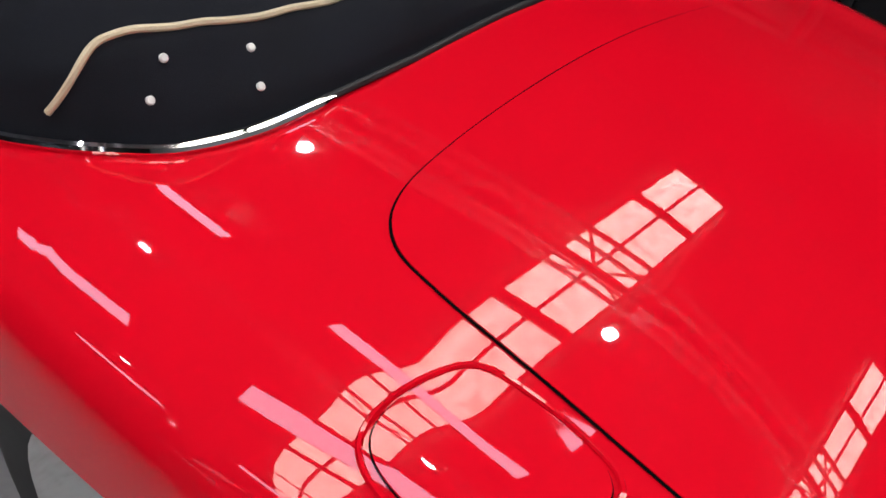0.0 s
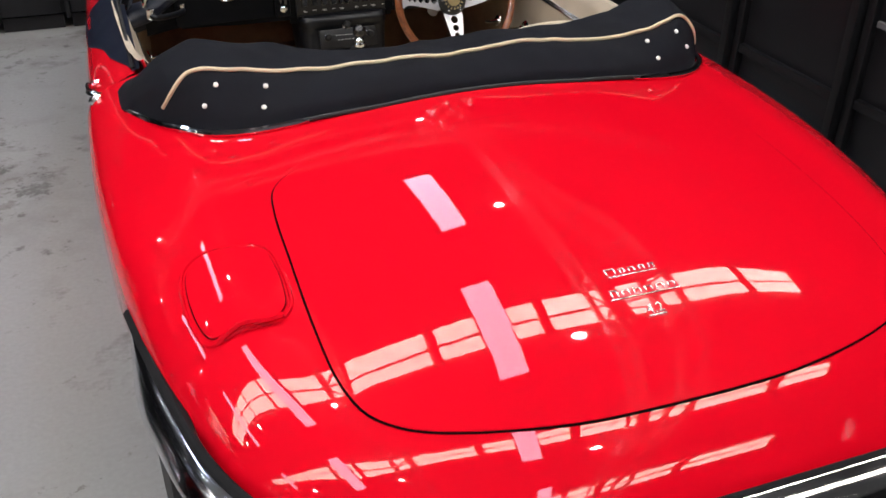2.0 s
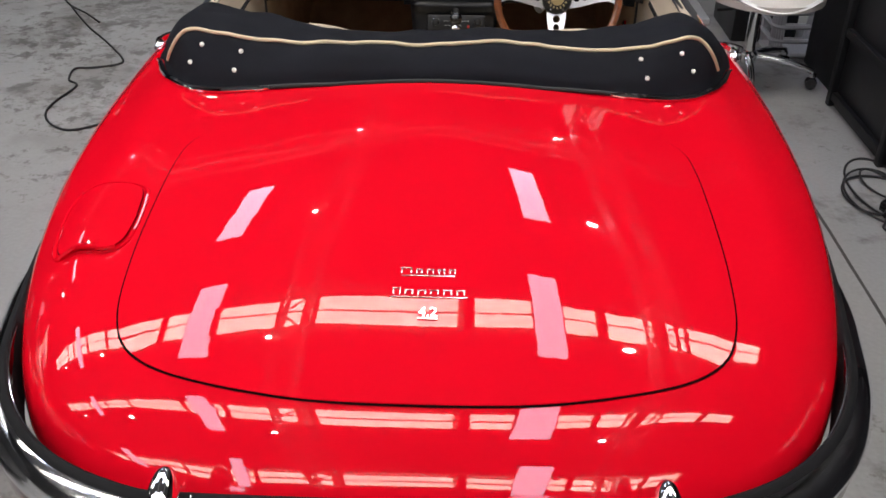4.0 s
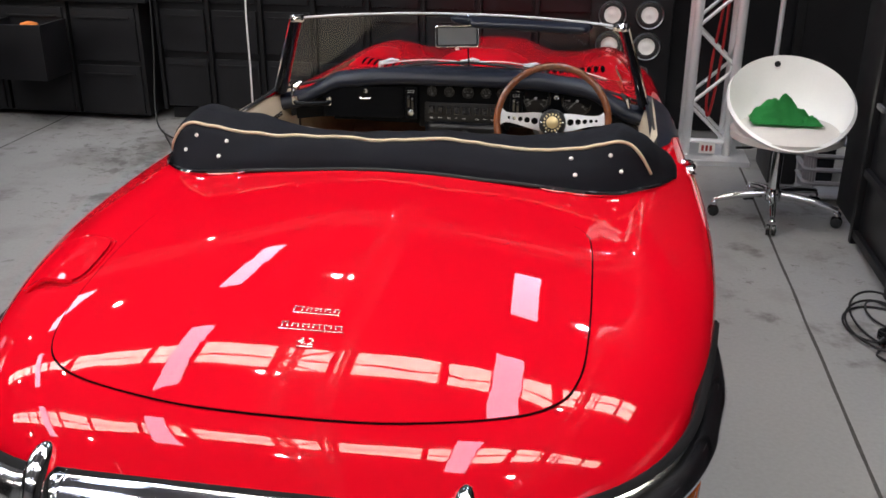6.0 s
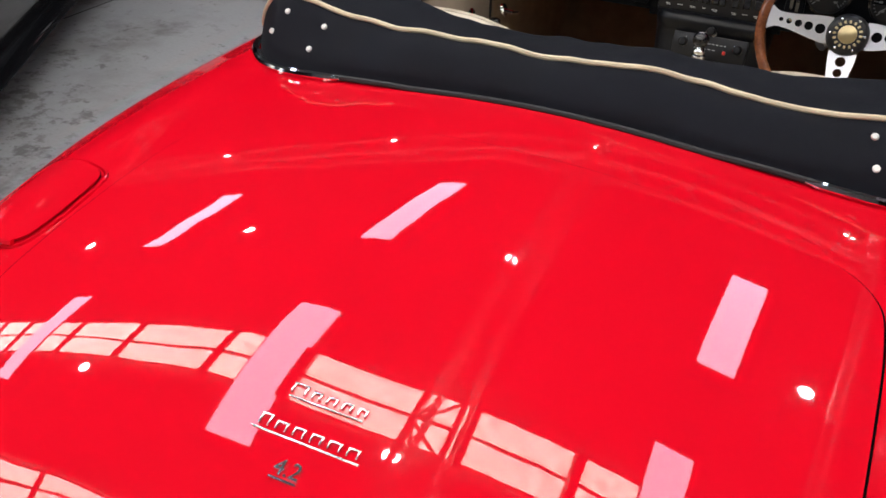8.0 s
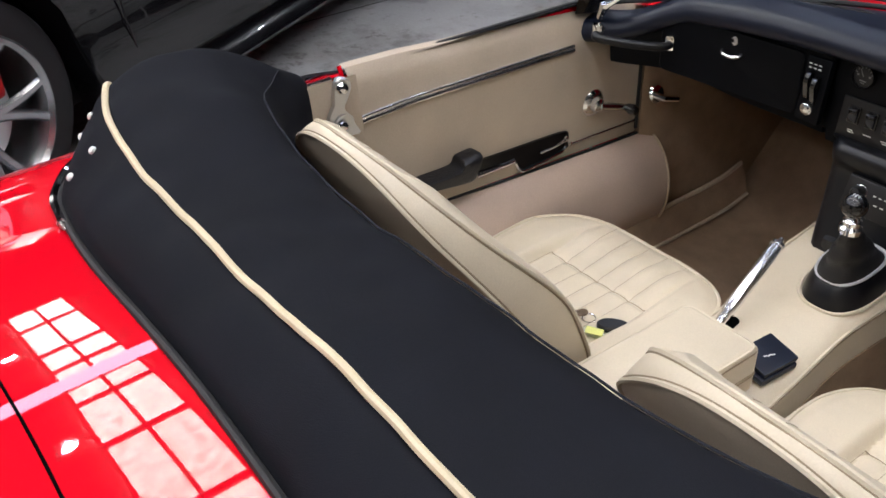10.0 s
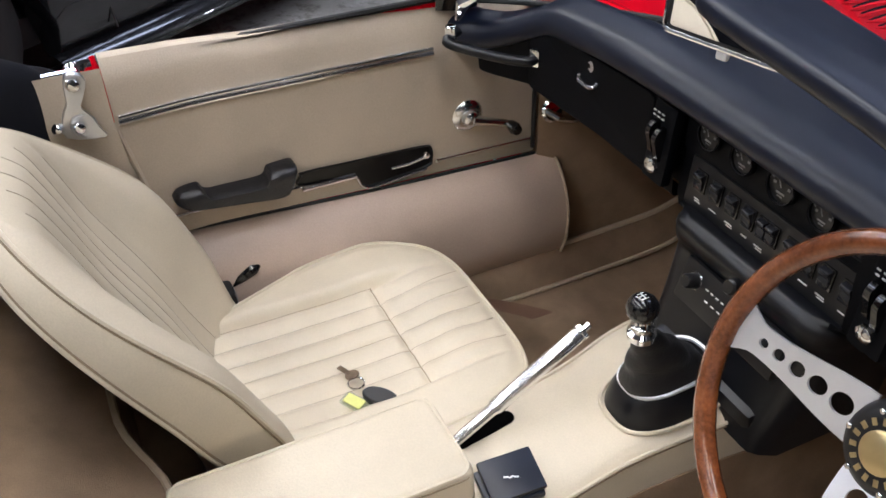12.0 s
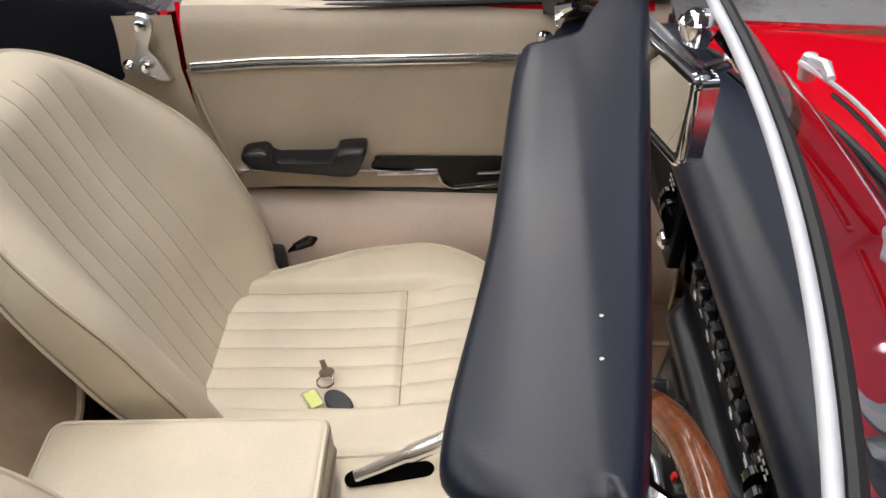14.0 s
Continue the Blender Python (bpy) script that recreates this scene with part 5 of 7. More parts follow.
def dash_profile(x):
    zt = dash_top_z(x)
    yf = 2.272 - 0.085 * smoothstep(0.42, 0.66, abs(x)) ** 1.5
    lipz = zt - 0.048 + 0.003 * smoothstep(0.30, 0.16, abs(x - 0.02))
    yr, zr = max(rear_y(x), yf + 0.07), rear_z(x)
    prof = [(yf + 0.022, lipz + 0.002), (yf + 0.004, lipz), (yf - 0.006, lipz + 0.010), (yf - 0.006, lipz + 0.026), (yf + 0.006, zt - 0.006), (yf + 0.028, zt + 0.002), (yf + 0.06, zt + 0.005), (yr, zr), (yr + 0.012, zr - 0.05)]
    return spline([(a, b, 0) for a, b in prof], 4)


bm = bmesh.new()
grid(bm, [[Vector((x, p.x, p.y)) for p in dash_profile(x)] for x in np.linspace(-0.655, 0.655, 80)])
dash = part("dashboard", bm, VINYL, car, "black padded dashboard")
# fascia boards left and right
for xa, xb, za, zb in ((-0.60, -0.158, 0.645, 0.80), (0.158, 0.60, 0.645, 0.80)):
    bm = bmesh.new()
    rows = []
    for x in np.linspace(xa, xb, 30):
        bend = -0.075 * smoothstep(0.42, 0.62, abs(x)) ** 1.5
        lift = za + 0.016 * smoothstep(0.30, 0.55, abs(x))
        rows.append([Vector((x, 2.33 + bend, lift - 0.005)), Vector((x, 2.300 + bend, lift)), Vector((x, 2.296 + bend, lift + 0.006)), Vector((x, 2.29 + bend, dash_top_z(x) - 0.03))])
    grid(bm, rows)
    part("fascia", bm, FASCIA, dash)
bm = bmesh.new()
glove = [(x, z) for x, z in round_rect(0.30, 0.115, 0.012)]
rows = [[Vector((-0.36 + x * k, 2.2905 + dy - 0.02 * smoothstep(0.42, 0.5, abs(-0.36 + x)), 0.722 + z * k)) for x, z in glove] for k, dy in ((1.0, 0.0), (1.0, -0.002), (0.985, -0.004))]
vs = grid(bm, rows, close_u=True)
bm.faces.new(vs[-1])
glovebox = part("glovebox_lid", bm, FASCIA, dash)
bm = bmesh.new()
lathe(bm, [(0.013, 0), (0.013, 0.004), (0.010, 0.006), (0.004, 0.0065), (0.001, 0.004)], pose(-0.353, 2.283, 0.763, 90, 0, 0), 20)
part("glovebox_lock", bm, DULL_CHROME, dash)
bm = bmesh.new()
tube(bm, [Vector((x, y, z)) for x, y, z in spline([(-0.372, 2.284, 0.744), (-0.370, 2.272, 0.738), (-0.352, 2.270, 0.735), (-0.334, 2.272, 0.738), (-0.332, 2.284, 0.744)], 4)], 0.0035, 6)
part("glovebox_handle", bm, TRIM_CHROME, dash)
# passenger grab handle
bm = bmesh.new()
g0, g1 = Vector((-0.588, 2.165, 0.742)), Vector((-0.498, 2.268, 0.722))
tube(bm, spline([g0 + Vector((0.0, 0.015, 0.004)), g0 + Vector((0.013, -0.012, -0.004)), g0.lerp(g1, 0.3) + Vector((0.014, -0.018, -0.006)), g0.lerp(g1, 0.7) + Vector((0.014, -0.018, -0.006)), g1 + Vector((0.012, -0.014, -0.003)), g1 + Vector((0.006, 0.01, 0))], 5), 0.0082, 10)
grab = part("grab_handle", bm, VINYL_BLACK, dash, "black grab handle with chrome ends")
for p, rz in ((g0 + Vector((0.004, 0.0, 0.003)), 50), (g1 + Vector((0.008, 0.002, 0)), 30)):
    bm = bmesh.new()
    box(bm, p, (0.018, 0.018, 0.030), pose(0, 0, 0, 0, 0, rz), 0.004)
    lathe(bm, [(0.006, 0), (0.006, 0.003), (0.002, 0.005)], Matrix.Translation(p + Vector((0.006, -0.004, 0.013))), 10)
    part("handle_end", bm, CHROME, dash)
# crash roll at the scuttle end with chrome demister edge
for sd in (-1, 1):
    bm = bmesh.new()
    tube(bm, [Vector((sd * p[0], p[1], p[2])) for p in ((0.57, 2.205, 0.805), (0.592, 2.19, 0.79), (0.60, 2.185, 0.76))], [0.006, 0.012, 0.005], 8)
    part("pillar_finisher", bm, CHROME, dash)
    bm = bmesh.new()
    lathe(bm, [(0.018, 0), (0.022, 0.003), (0.018, 0.008), (0.008, 0.009)], pose(sd * 0.60, 2.372, 0.548, 0, -sd * 70, 0), 16)
    tube(bm, [Vector((sd * 0.595, 2.36, 0.552)), Vector((sd * 0.575, 2.372, 0.545)), Vector((sd * 0.57, 2.41, 0.535))], 0.007, 8)
    part("vent_knob", bm, CHROME, car, "chrome fresh air vent control")

# slide controls with faceted knobs at both ends of the centre panel
for sx in (-0.180, 0.204):
    bm = bmesh.new()
    box(bm, (sx, 2.288, 0.722), (0.046, 0.016, 0.115), pose(0, 0, 0, -6), 0.004)
    sl = part("slide_panel", bm, FASCIA, dash)
    for dx, dz in ((-0.007, 0.004), (0.007, -0.003)):
        bm = bmesh.new()
        prof = [(2.282, 0.752), (2.270, 0.750), (2.264, 0.738), (2.268, 0.722), (2.272, 0.706), (2.282, 0.700)]
        rows = [[Vector((sx + dx + e, p.x, p.y + dz)) for p in spline([(y, z, 0) for y, z in prof], 3)] for e in (-0.004, 0.004)]
        vs = grid(bm, rows)
        for r in vs:
            bm.faces.new(r)
        bmesh.ops.bevel(bm, geom=[e for e in bm.edges if e.is_boundary is False and len(e.link_faces) == 2 and e.calc_face_angle() > 0.8], offset=0.001, segments=2, affect="EDGES")
        part("slider", bm, GLOSS_BLACK, dash)
    bm = bmesh.new()
    lathe(bm, [(0.006, 0), (0.0115, 0.003), (0.0125, 0.008), (0.0115, 0.013), (0.007, 0.0165), (0.001, 0.0175)], pose(sx, 2.282, 0.692, 96, 0, 0), 9)
    part("slide_knob", bm, CHROME, dash, "faceted chrome slide knob")
    bm = bmesh.new()
    for dx in (-0.008, 0.001, 0.010):
        for dz in (0.0, 0.007):
            box(bm, (sx + dx - 0.001, 2.2745, 0.764 + dz), (0.005, 0.001, 0.0018))
    part("slide_mark", bm, WHITE_MARK, dash)

# board behind the fascia
bm = bmesh.new()
box(bm, (0, 2.345, 0.722), (0.98, 0.02, 0.17), bevel=0.004)
part("fascia_back", bm, FASCIA, dash)
# centre panel with gauges and switches
bm = bmesh.new()
rows = []
for x in np.linspace(-0.156, 0.182, 9):
    rows.append([Vector((x, y, z)) for y, z in ((2.306, 0.815), (2.304, 0.728), (2.309, 0.718), (2.303, 0.655), (2.306, 0.645), (2.31, 0.63))])
grid(bm, rows)
cpanel = part("centre_panel", bm, FASCIA, dash)


def dial(x, z, r, y, ticks, start=225, sweep=270, needle=200):
    m = pose(x, y, z, 86, 0, 0)
    bm = bmesh.new()
    lathe(bm, [(r * 1.12, 0), (r * 1.12, 0.006), (r * 1.02, 0.009), (r, 0.004)], m, 32, caps=False)
    ob = part("gauge_bezel", bm, GLOSS_BLACK, dash)
    bm = bmesh.new()
    lathe(bm, [(r, 0.003), (r * 0.98, 0.0035), (0.001, 0.0036)], m, 32)
    part("gauge_face", bm, GAUGE, dash)
    bm = bmesh.new()
    lathe(bm, [(r * 1.03, 0.0082), (r * 1.00, 0.0088), (r * 0.97, 0.0070)], m, 32, caps=False)
    part("gauge_rim", bm, BLACK_PLASTIC, dash)
    bm = bmesh.new()
    if ticks < 20:
        # legend and lower figures, too small to read
        box(bm, (0, -r * 0.42, 0.0045), (r * 0.62, r * 0.11, 0.0006))
        box(bm, (0, -r * 0.62, 0.0045), (r * 0.40, r * 0.07, 0.0006))
        for e in (-1, 1):
            box(bm, (e * r * 0.55, r * 0.05, 0.0045), (r * 0.20, r * 0.16, 0.0006))
        bm.transform(m)
        part("gauge_legend", bm, GAUGE_MARK, dash, smooth=False)
        bm = bmesh.new()
    bm = bmesh.new()
    for k in range(ticks):
        a = radians(start - sweep * k / (ticks - 1))
        long = ticks < 20 or k % 4 == 0
        rt = 0.80 if long else 0.86
        box(bm, (r * rt * math.cos(a), r * rt * math.sin(a), 0.0045), (r * (0.2 if long else 0.09), r * (0.07 if ticks < 20 else 0.045), 0.0006), pose(0, 0, 0, 0, 0, math.degrees(a)))
        if ticks > 20 and k % 4 == 0:
            # figures that are too small to read
            box(bm, (r * 0.58 * math.cos(a), r * 0.58 * math.sin(a), 0.0045), (r * 0.17, r * 0.10, 0.0006))
    a = radians(needle)
    box(bm, (r * 0.35 * math.cos(a), r * 0.35 * math.sin(a), 0.006), (r * 0.8, r * 0.06, 0.0006), pose(0, 0, 0, 0, 0, needle))
    bm.transform(m)
    part("gauge_marks", bm, GAUGE_MARK, dash, smooth=False)
    if r > 0.04:
        bm = bmesh.new()
        lathe(bm, [(r * 0.1, 0.005), (r * 0.1, 0.008), (0.001, 0.009)], m, 14)
        part("needle_cap", bm, DULL_CHROME, dash)


for k, x in enumerate((-0.105, -0.041, 0.027, 0.093)):
    dial(x, 0.767, 0.0188 if k in (0, 1, 3) else 0.0215, 2.302, 7, 160, 140, 120)
dial(0.151, 0.767, 0.0188, 2.302, 7, 160, 140, 60)
dial(0.273, 0.757, 0.050, 2.296, 33, 225, 270, 212)
dial(0.421, 0.753, 0.050, 2.296, 25, 225, 270, 220)
for x, z in ((0.347, 0.764), (0.347, 0.785), (0.21, 0.775)):
    bm = bmesh.new()
    lathe(bm, [(0.010, 0), (0.010, 0.004), (0.007, 0.006), (0.006, 0.003)], pose(x, 2.292, z, 88, 0, 0), 16)
    part("small_lamp", bm, CHROME if z < 0.78 else BLACK_PLASTIC, dash)

tilt = pose(0, 0, 0, -5, 0, 0)
bm = bmesh.new()
box(bm, (0.018, 2.304, 0.689), (0.304, 0.010, 0.072), tilt, 0.004)
swp = part("switch_panel", bm, BLACK_PLASTIC, dash)
SATIN = mat("switch_satin", (0.020, 0.021, 0.025), 0.22)
for k, x in enumerate((-0.107, -0.075, -0.043, -0.013, 0.013, 0.029, 0.062, 0.091, 0.119, 0.152)):
    wide = 0.015 if k not in (4, 5) else 0.013
    bm = bmesh.new()
    box(bm, (x, 2.2985, 0.698), (wide + 0.006, 0.004, 0.030), tilt, 0.001)
    frame_ob = part("rocker_frame", bm, GLOSS_BLACK, dash)
    bm = bmesh.new()
    rows = []
    for px in (-0.5, 0.5):
        rows.append([Vector((x + px * wide, y, z)) for y, z in ((2.300, 0.684), (2.293, 0.686), (2.2915, 0.694), (2.294, 0.700), (2.2885, 0.708), (2.290, 0.711), (2.300, 0.712))])
    vs = grid(bm, rows)
    for r in vs:
        bm.faces.new(r)
    bmesh.ops.bevel(bm, geom=bm.edges[:], offset=0.0008, segments=1, affect="EDGES")
    part("rocker_switch", bm, SATIN, dash)
    bm = bmesh.new()
    if k != 5:
        box(bm, (x - 0.001, 2.2965, 0.6705), (0.014 if k % 3 else 0.010, 0.001, 0.0014), tilt)
        if k % 2 == 0:
            box(bm, (x + 0.001, 2.2963, 0.6672), (0.011, 0.001, 0.0014), tilt)
        part("switch_legend", bm, WHITE_MARK, dash, smooth=False)
# padded console under the switches: a soft ledge that runs down into the tunnel
bm = bmesh.new()
rows = []
for k in range(25):
    u = -1 + k / 12
    au = abs(u)
    e = 0.030 * max(au - 0.80, 0.0) ** 2 / 0.04
    prof = [(2.312, 0.651), (2.290, 0.655), (2.276 + e, 0.651 - 0.3 * e), (2.268 + e, 0.640), (2.270 + e, 0.622), (2.276 + e, 0.60), (2.262 + e, 0.54), (2.245 + e, 0.485), (2.236 + e, 0.44)]
    rows.append([Vector((0.014 + 0.146 * u * (1 - 0.10 * smoothstep(0.64, 0.44, p.y)), p.x, p.y)) for p in spline([(a, b, 0) for a, b in prof], 4)])
rows = [[Vector((r.x, 2.42, r.z)) for r in rows[0]]] + rows + [[Vector((r.x, 2.42, r.z)) for r in rows[-1]]]
grid(bm, rows)
stack = part("radio_console", bm, VINYL_BLACK, car, "black padded console with radio and knobs")
rt = pose(0, 0, 0, -17, 0, 0)
bm = bmesh.new()
box(bm, (0.022, 2.266, 0.580), (0.19, 0.016, 0.062), rt, 0.004)
part("radio", bm, BLACK_PLASTIC, stack, "black car radio with two knobs")
for x, z, r, mt in ((-0.046, 0.588, 0.013, BLACK_PLASTIC), (0.094, 0.588, 0.013, BLACK_PLASTIC), (0.020, 0.622, 0.014, BLACK_PLASTIC)):
    bm = bmesh.new()
    m = pose(x, 2.257 + (z - 0.56) * 0.29, z, 73, 0, 0)
    lathe(bm, [(r, 0), (r, 0.004), (r * 0.8, 0.006), (r * 0.78, 0.020), (r * 0.6, 0.023), (0.001, 0.0235)], m, 20)
    part("radio_knob", bm, mt, stack)
    bm = bmesh.new()
    lathe(bm, [(r * 1.05, 0.001), (r * 1.05, 0.004), (r * 0.95, 0.005)], m, 20, caps=False)
    part("knob_ring", bm, CHROME, stack)
bm = bmesh.new()
for k in range(9):
    box(bm, (-0.018 + k * 0.010, 2.2575, 0.594), (0.005, 0.001, 0.0016), rt)
for k in range(5):
    box(bm, (-0.012 + k * 0.012, 2.2535, 0.580), (0.006, 0.001, 0.0014), rt)
part("radio_marks", bm, WHITE_MARK, stack, smooth=False)
bm = bmesh.new()
box(bm, (0.062, 2.254, 0.577), (0.008, 0.004, 0.009), rt, 0.001)
part("radio_button", bm, mat("red_button", (0.6, 0.03, 0.02), 0.4), stack)
# column shroud and key barrel
bm = bmesh.new()
tube(bm, [Vector((0.342, 2.17, 0.70)), Vector((0.342, 2.22, 0.688)), Vector((0.342, 2.36, 0.655))], [0.03, 0.036, 0.04], 16)
part("column_shroud", bm, BLACK_PLASTIC, car)
bm = bmesh.new()
tube(bm, [Vector((0.31, 2.22, 0.675)), Vector((0.286, 2.195, 0.66))], [0.014, 0.017], 12)
part("key_barrel", bm, DULL_CHROME, car)

# ---- steering wheel ----
WM = pose(0.342, 2.128, 0.716, 90 - 20, 0, 0)
WHEEL_R = 0.190
bm = bmesh.new()
tube(bm, [WM @ Vector((WHEEL_R * math.cos(a), WHEEL_R * math.sin(a), 0)) for a in [k * math.tau / 72 for k in range(72)]], 0.0125, 12, closed=True)
sw = part("steering_wheel", bm, WOOD, car, "wood-rimmed steering wheel with drilled alloy spokes")


def spoke(angle):
    """A tapered dished spoke with five holes, built as a plate with rings of holes cut out."""
    bm = bmesh.new()
    r0, r1 = 0.040, WHEEL_R - 0.006
    holes = [(0.062, 0.0115), (0.088, 0.0098), (0.111, 0.0082), (0.132, 0.0064), (0.150, 0.005)]

    def hw(r):
        return 0.031 - 0.014 * smoothstep(0.04, 0.15, r) + 0.014 * smoothstep(0.155, 0.186, r)

    def dish(r):
        return -0.040 * max(1 - (r - r0) / (r1 - r0), 0.0) ** 1.1
    side_a = [(r, hw(r)) for r in np.linspace(r0, r1 + 0.004, 22)]
    loops = [side_a + [(r, -y) for r, y in side_a[::-1]]]
    for hr, hs in holes:
        loops.append([(hr + hs * math.cos(q), hs * math.sin(q)) for q in [j * math.tau / 22 for j in range(22)]])
    edges = []
    for lp in loops:
        vl = [bm.verts.new((x, y, 0)) for x, y in lp]
        edges += [bm.edges.new((vl[j], vl[(j + 1) % len(vl)])) for j in range(len(vl))]
    bmesh.ops.triangle_fill(bm, edges=edges, use_beauty=True, use_dissolve=False, normal=(0, 0, 1))
    for v in bm.verts:
        v.co.z = dish(v.co.x)
    bmesh.ops.solidify(bm, geom=bm.faces[:], thickness=0.003)
    bm.transform(WM @ pose(0, 0, 0, 0, 0, angle))
    return part("spoke", bm, BRIGHT_TRIM, sw, "brushed alloy spoke with five round holes", smooth=False)


for an in (4, 176, 270):
    spoke(an)
bm = bmesh.new()
lathe(bm, [(0.046, -0.055), (0.048, -0.040), (0.044, -0.028), (0.036, -0.022), (0.030, -0.021), (0.001, -0.021)], WM, 32)
part("hub", bm, BLACK_PLASTIC, sw)
bm = bmesh.new()
lathe(bm, [(0.021, -0.021), (0.021, -0.018), (0.018, -0.016), (0.001, -0.0155)], WM, 28)
part("horn_button", bm, BRASS, sw, "plain round brass and black horn button")
for k in range(16):
    bm = bmesh.new()
    box(bm, (0.0285, 0, -0.0203), (0.007, 0.005, 0.001), bevel=0.0004)
    bm.transform(WM @ pose(0, 0, 0, 0, 0, k * 22.5))
    part("horn_ring_mark", bm, BRASS, sw)
for k in range(6):
    bm = bmesh.new()
    a = k * math.tau / 6
    lathe(bm, [(0.003, -0.024), (0.003, -0.020), (0.001, -0.019)], WM @ Matrix.Translation((0.038 * math.cos(a), 0.038 * math.sin(a), 0)), 8)
    part("hub_screw", bm, CHROME, sw)

# ---- windscreen ----
def rail(t):
    """Top rail from left to right, t from -1 to 1."""
    x = 0.573 * t
    return Vector((x, 2.240 - 0.085 * abs(t) ** 2.5, 1.054 - 0.018 * t * t))


def foot(t):
    x = 0.655 * t
    return Vector((x, 2.438 - 0.236 * t * t, 0.842 - 0.075 * abs(t) ** 1.6))


ts = list(np.linspace(-1, 1, 41))
bm = bmesh.new()
tube(bm, [rail(t) for t in ts], 0.0042, 10)
ws = part("windscreen", bm, mat("bright_rail", (0.62, 0.64, 0.67), 0.5, 0.15, vary=0.04), car, "chrome-framed curved windscreen with black pillars")
bm = bmesh.new()
tube(bm, [rail(t) + Vector((0, 0.009, -0.002)) for t in ts], 0.005, 8)
part("rail_seal", bm, RUBBER, ws, "black rubber seal on the windscreen rail")
bm = bmesh.new()
grid(bm, [[rail(t * 0.99).lerp(foot(t * 0.99), s) for s in np.linspace(0.0, 1, 8)] for t in ts])
g = part("glass", bm, GLASS, ws)
g.visible_shadow = False
bm = bmesh.new()
tube(bm, [foot(t) + Vector((0, 0.004, 0.004)) for t in ts], 0.005, 8)
part("glass_seal", bm, RUBBER, ws)
for sd in (-1, 1):
    bm = bmesh.new()
    a, b = rail(sd * 0.985), foot(sd)
    b = Vector((b.x, b.y, 0.76))
    rows = []
    for s in np.linspace(0, 1, 8):
        c = a.lerp(b, s)
        w = 0.024 + 0.012 * s
        rows.append([c + Vector((sd * 0.012, 0.0, 0)) , c + Vector((sd * 0.004, 0.03, 0)), c + Vector((-sd * 0.02, w, 0)), c + Vector((-sd * 0.022, -0.004, 0)), c + Vector((-sd * 0.006, -0.026 - 0.008 * s, 0)), c + Vector((sd * 0.009, -0.02, 0))])
    vs = grid(bm, rows, close_u=True)
    bm.faces.new(vs[0])
    bm.faces.new(vs[-1])
    part("pillar", bm, GLOSS_BLACK, ws, "black windscreen pillar with chrome edge")
    bm = bmesh.new()
    tube(bm, [a.lerp(b, s) + Vector((sd * 0.013, -0.012, 0)) for s in np.linspace(0, 1, 6)], 0.004, 6)
    part("pillar_trim", bm, CHROME, ws)
    bm = bmesh.new()
    box(bm, a + Vector((-sd * 0.01, -0.008, 0.004)), (0.05, 0.045, 0.028), pose(0, 0, 0, 0, 0, sd * -20), 0.008)
    lathe(bm, [(0.012, 0), (0.014, 0.006), (0.006, 0.014)], pose(a.x - sd * 0.012, a.y - 0.03, a.z + 0.004, 70, 0, 0), 12)
    part("hood_catch", bm, CHROME, ws, "chrome hood catch on the pillar top")
# sun visor on the driver's side
bm = bmesh.new()
V0 = [(0.02, 2.150), (0.048, 2.138), (0.058, 2.112), (0.084, 2.094), (0.277, 2.072), (0.405, 2.050), (0.438, 2.054), (0.452, 2.082), (0.452, 2.112), (0.44, 2.128), (0.22, 2.163), (0.0, 2.196), (-0.02, 2.19), (-0.008, 2.165)]
ol = spline([(x, y, 0) for x, y in V0], 5, closed=True)


def visor_z(x, y):
    return 1.038 + 0.05 * (y - 2.04)


def spine(x):
    return 2.115 - 0.17 * (x - 0.24)


rows = []
cx, cy = 0.24, 2.11
for k, dz in ((0.8, -0.0115), (0.90, -0.010), (0.965, -0.007), (1.0, -0.002), (1.0, 0.002), (0.965, 0.007), (0.90, 0.010), (0.8, 0.0115)):
    rows.append([Vector((cx + (p.x - cx) * (1 - (1 - k) * 0.35), spine(cx + (p.x - cx) * (1 - (1 - k) * 0.35)) + (p.y - spine(p.x)) * k, visor_z(p.x, p.y) + dz)) for p in ol])
vs = grid(bm, rows, close_u=True)
bm.faces.new(vs[0])
bm.faces.new(vs[-1])
visor = part("sun_visor", bm, VINYL, car, "black padded sun visor")
bm = bmesh.new()
tube(bm, [Vector((0.425, 2.12, 1.036)), Vector((0.452, 2.145, 1.034)), Vector((0.458, 2.185, 1.034))], 0.0055, 8)
part("visor_pivot", bm, CHROME, visor)
for x, y in ((0.352, 2.12), (0.379, 2.117)):
    bm = bmesh.new()
    lathe(bm, [(0.0013, 0), (0.0012, 0.0003), (0.0005, 0.0005)], Matrix.Translation((x, y, visor_z(x, y) + 0.0114)), 8)
    part("paint_speck", bm, WHITE_MARK, visor)
# rear view mirror, clamped to a black rod between dash and rail
mm = pose(0.0, 2.20, 0.985, 84, 0, 16)
bm = bmesh.new()
prism(bm, round_rect(0.150, 0.072, 0.008), 0.016, mm @ Matrix.Translation((0, 0, -0.016)), 0.003)
mir = part("rear_view_mirror", bm, TRIM_CHROME, car, "rectangular chrome rear view mirror on a black rod")
bm = bmesh.new()
tube(bm, [mm @ Vector((x, y, 0.0005)) for x, y in round_rect(0.148, 0.070, 0.008)], 0.0030, 8, closed=True)
part("mirror_rim", bm, CHROME, mir)
bm = bmesh.new()
prism(bm, round_rect(0.142, 0.064, 0.005), 0.001, mm @ Matrix.Translation((0, 0, 0.0002)), 0.0003)
part("mirror_gasket", bm, RUBBER, mir)
bm = bmesh.new()
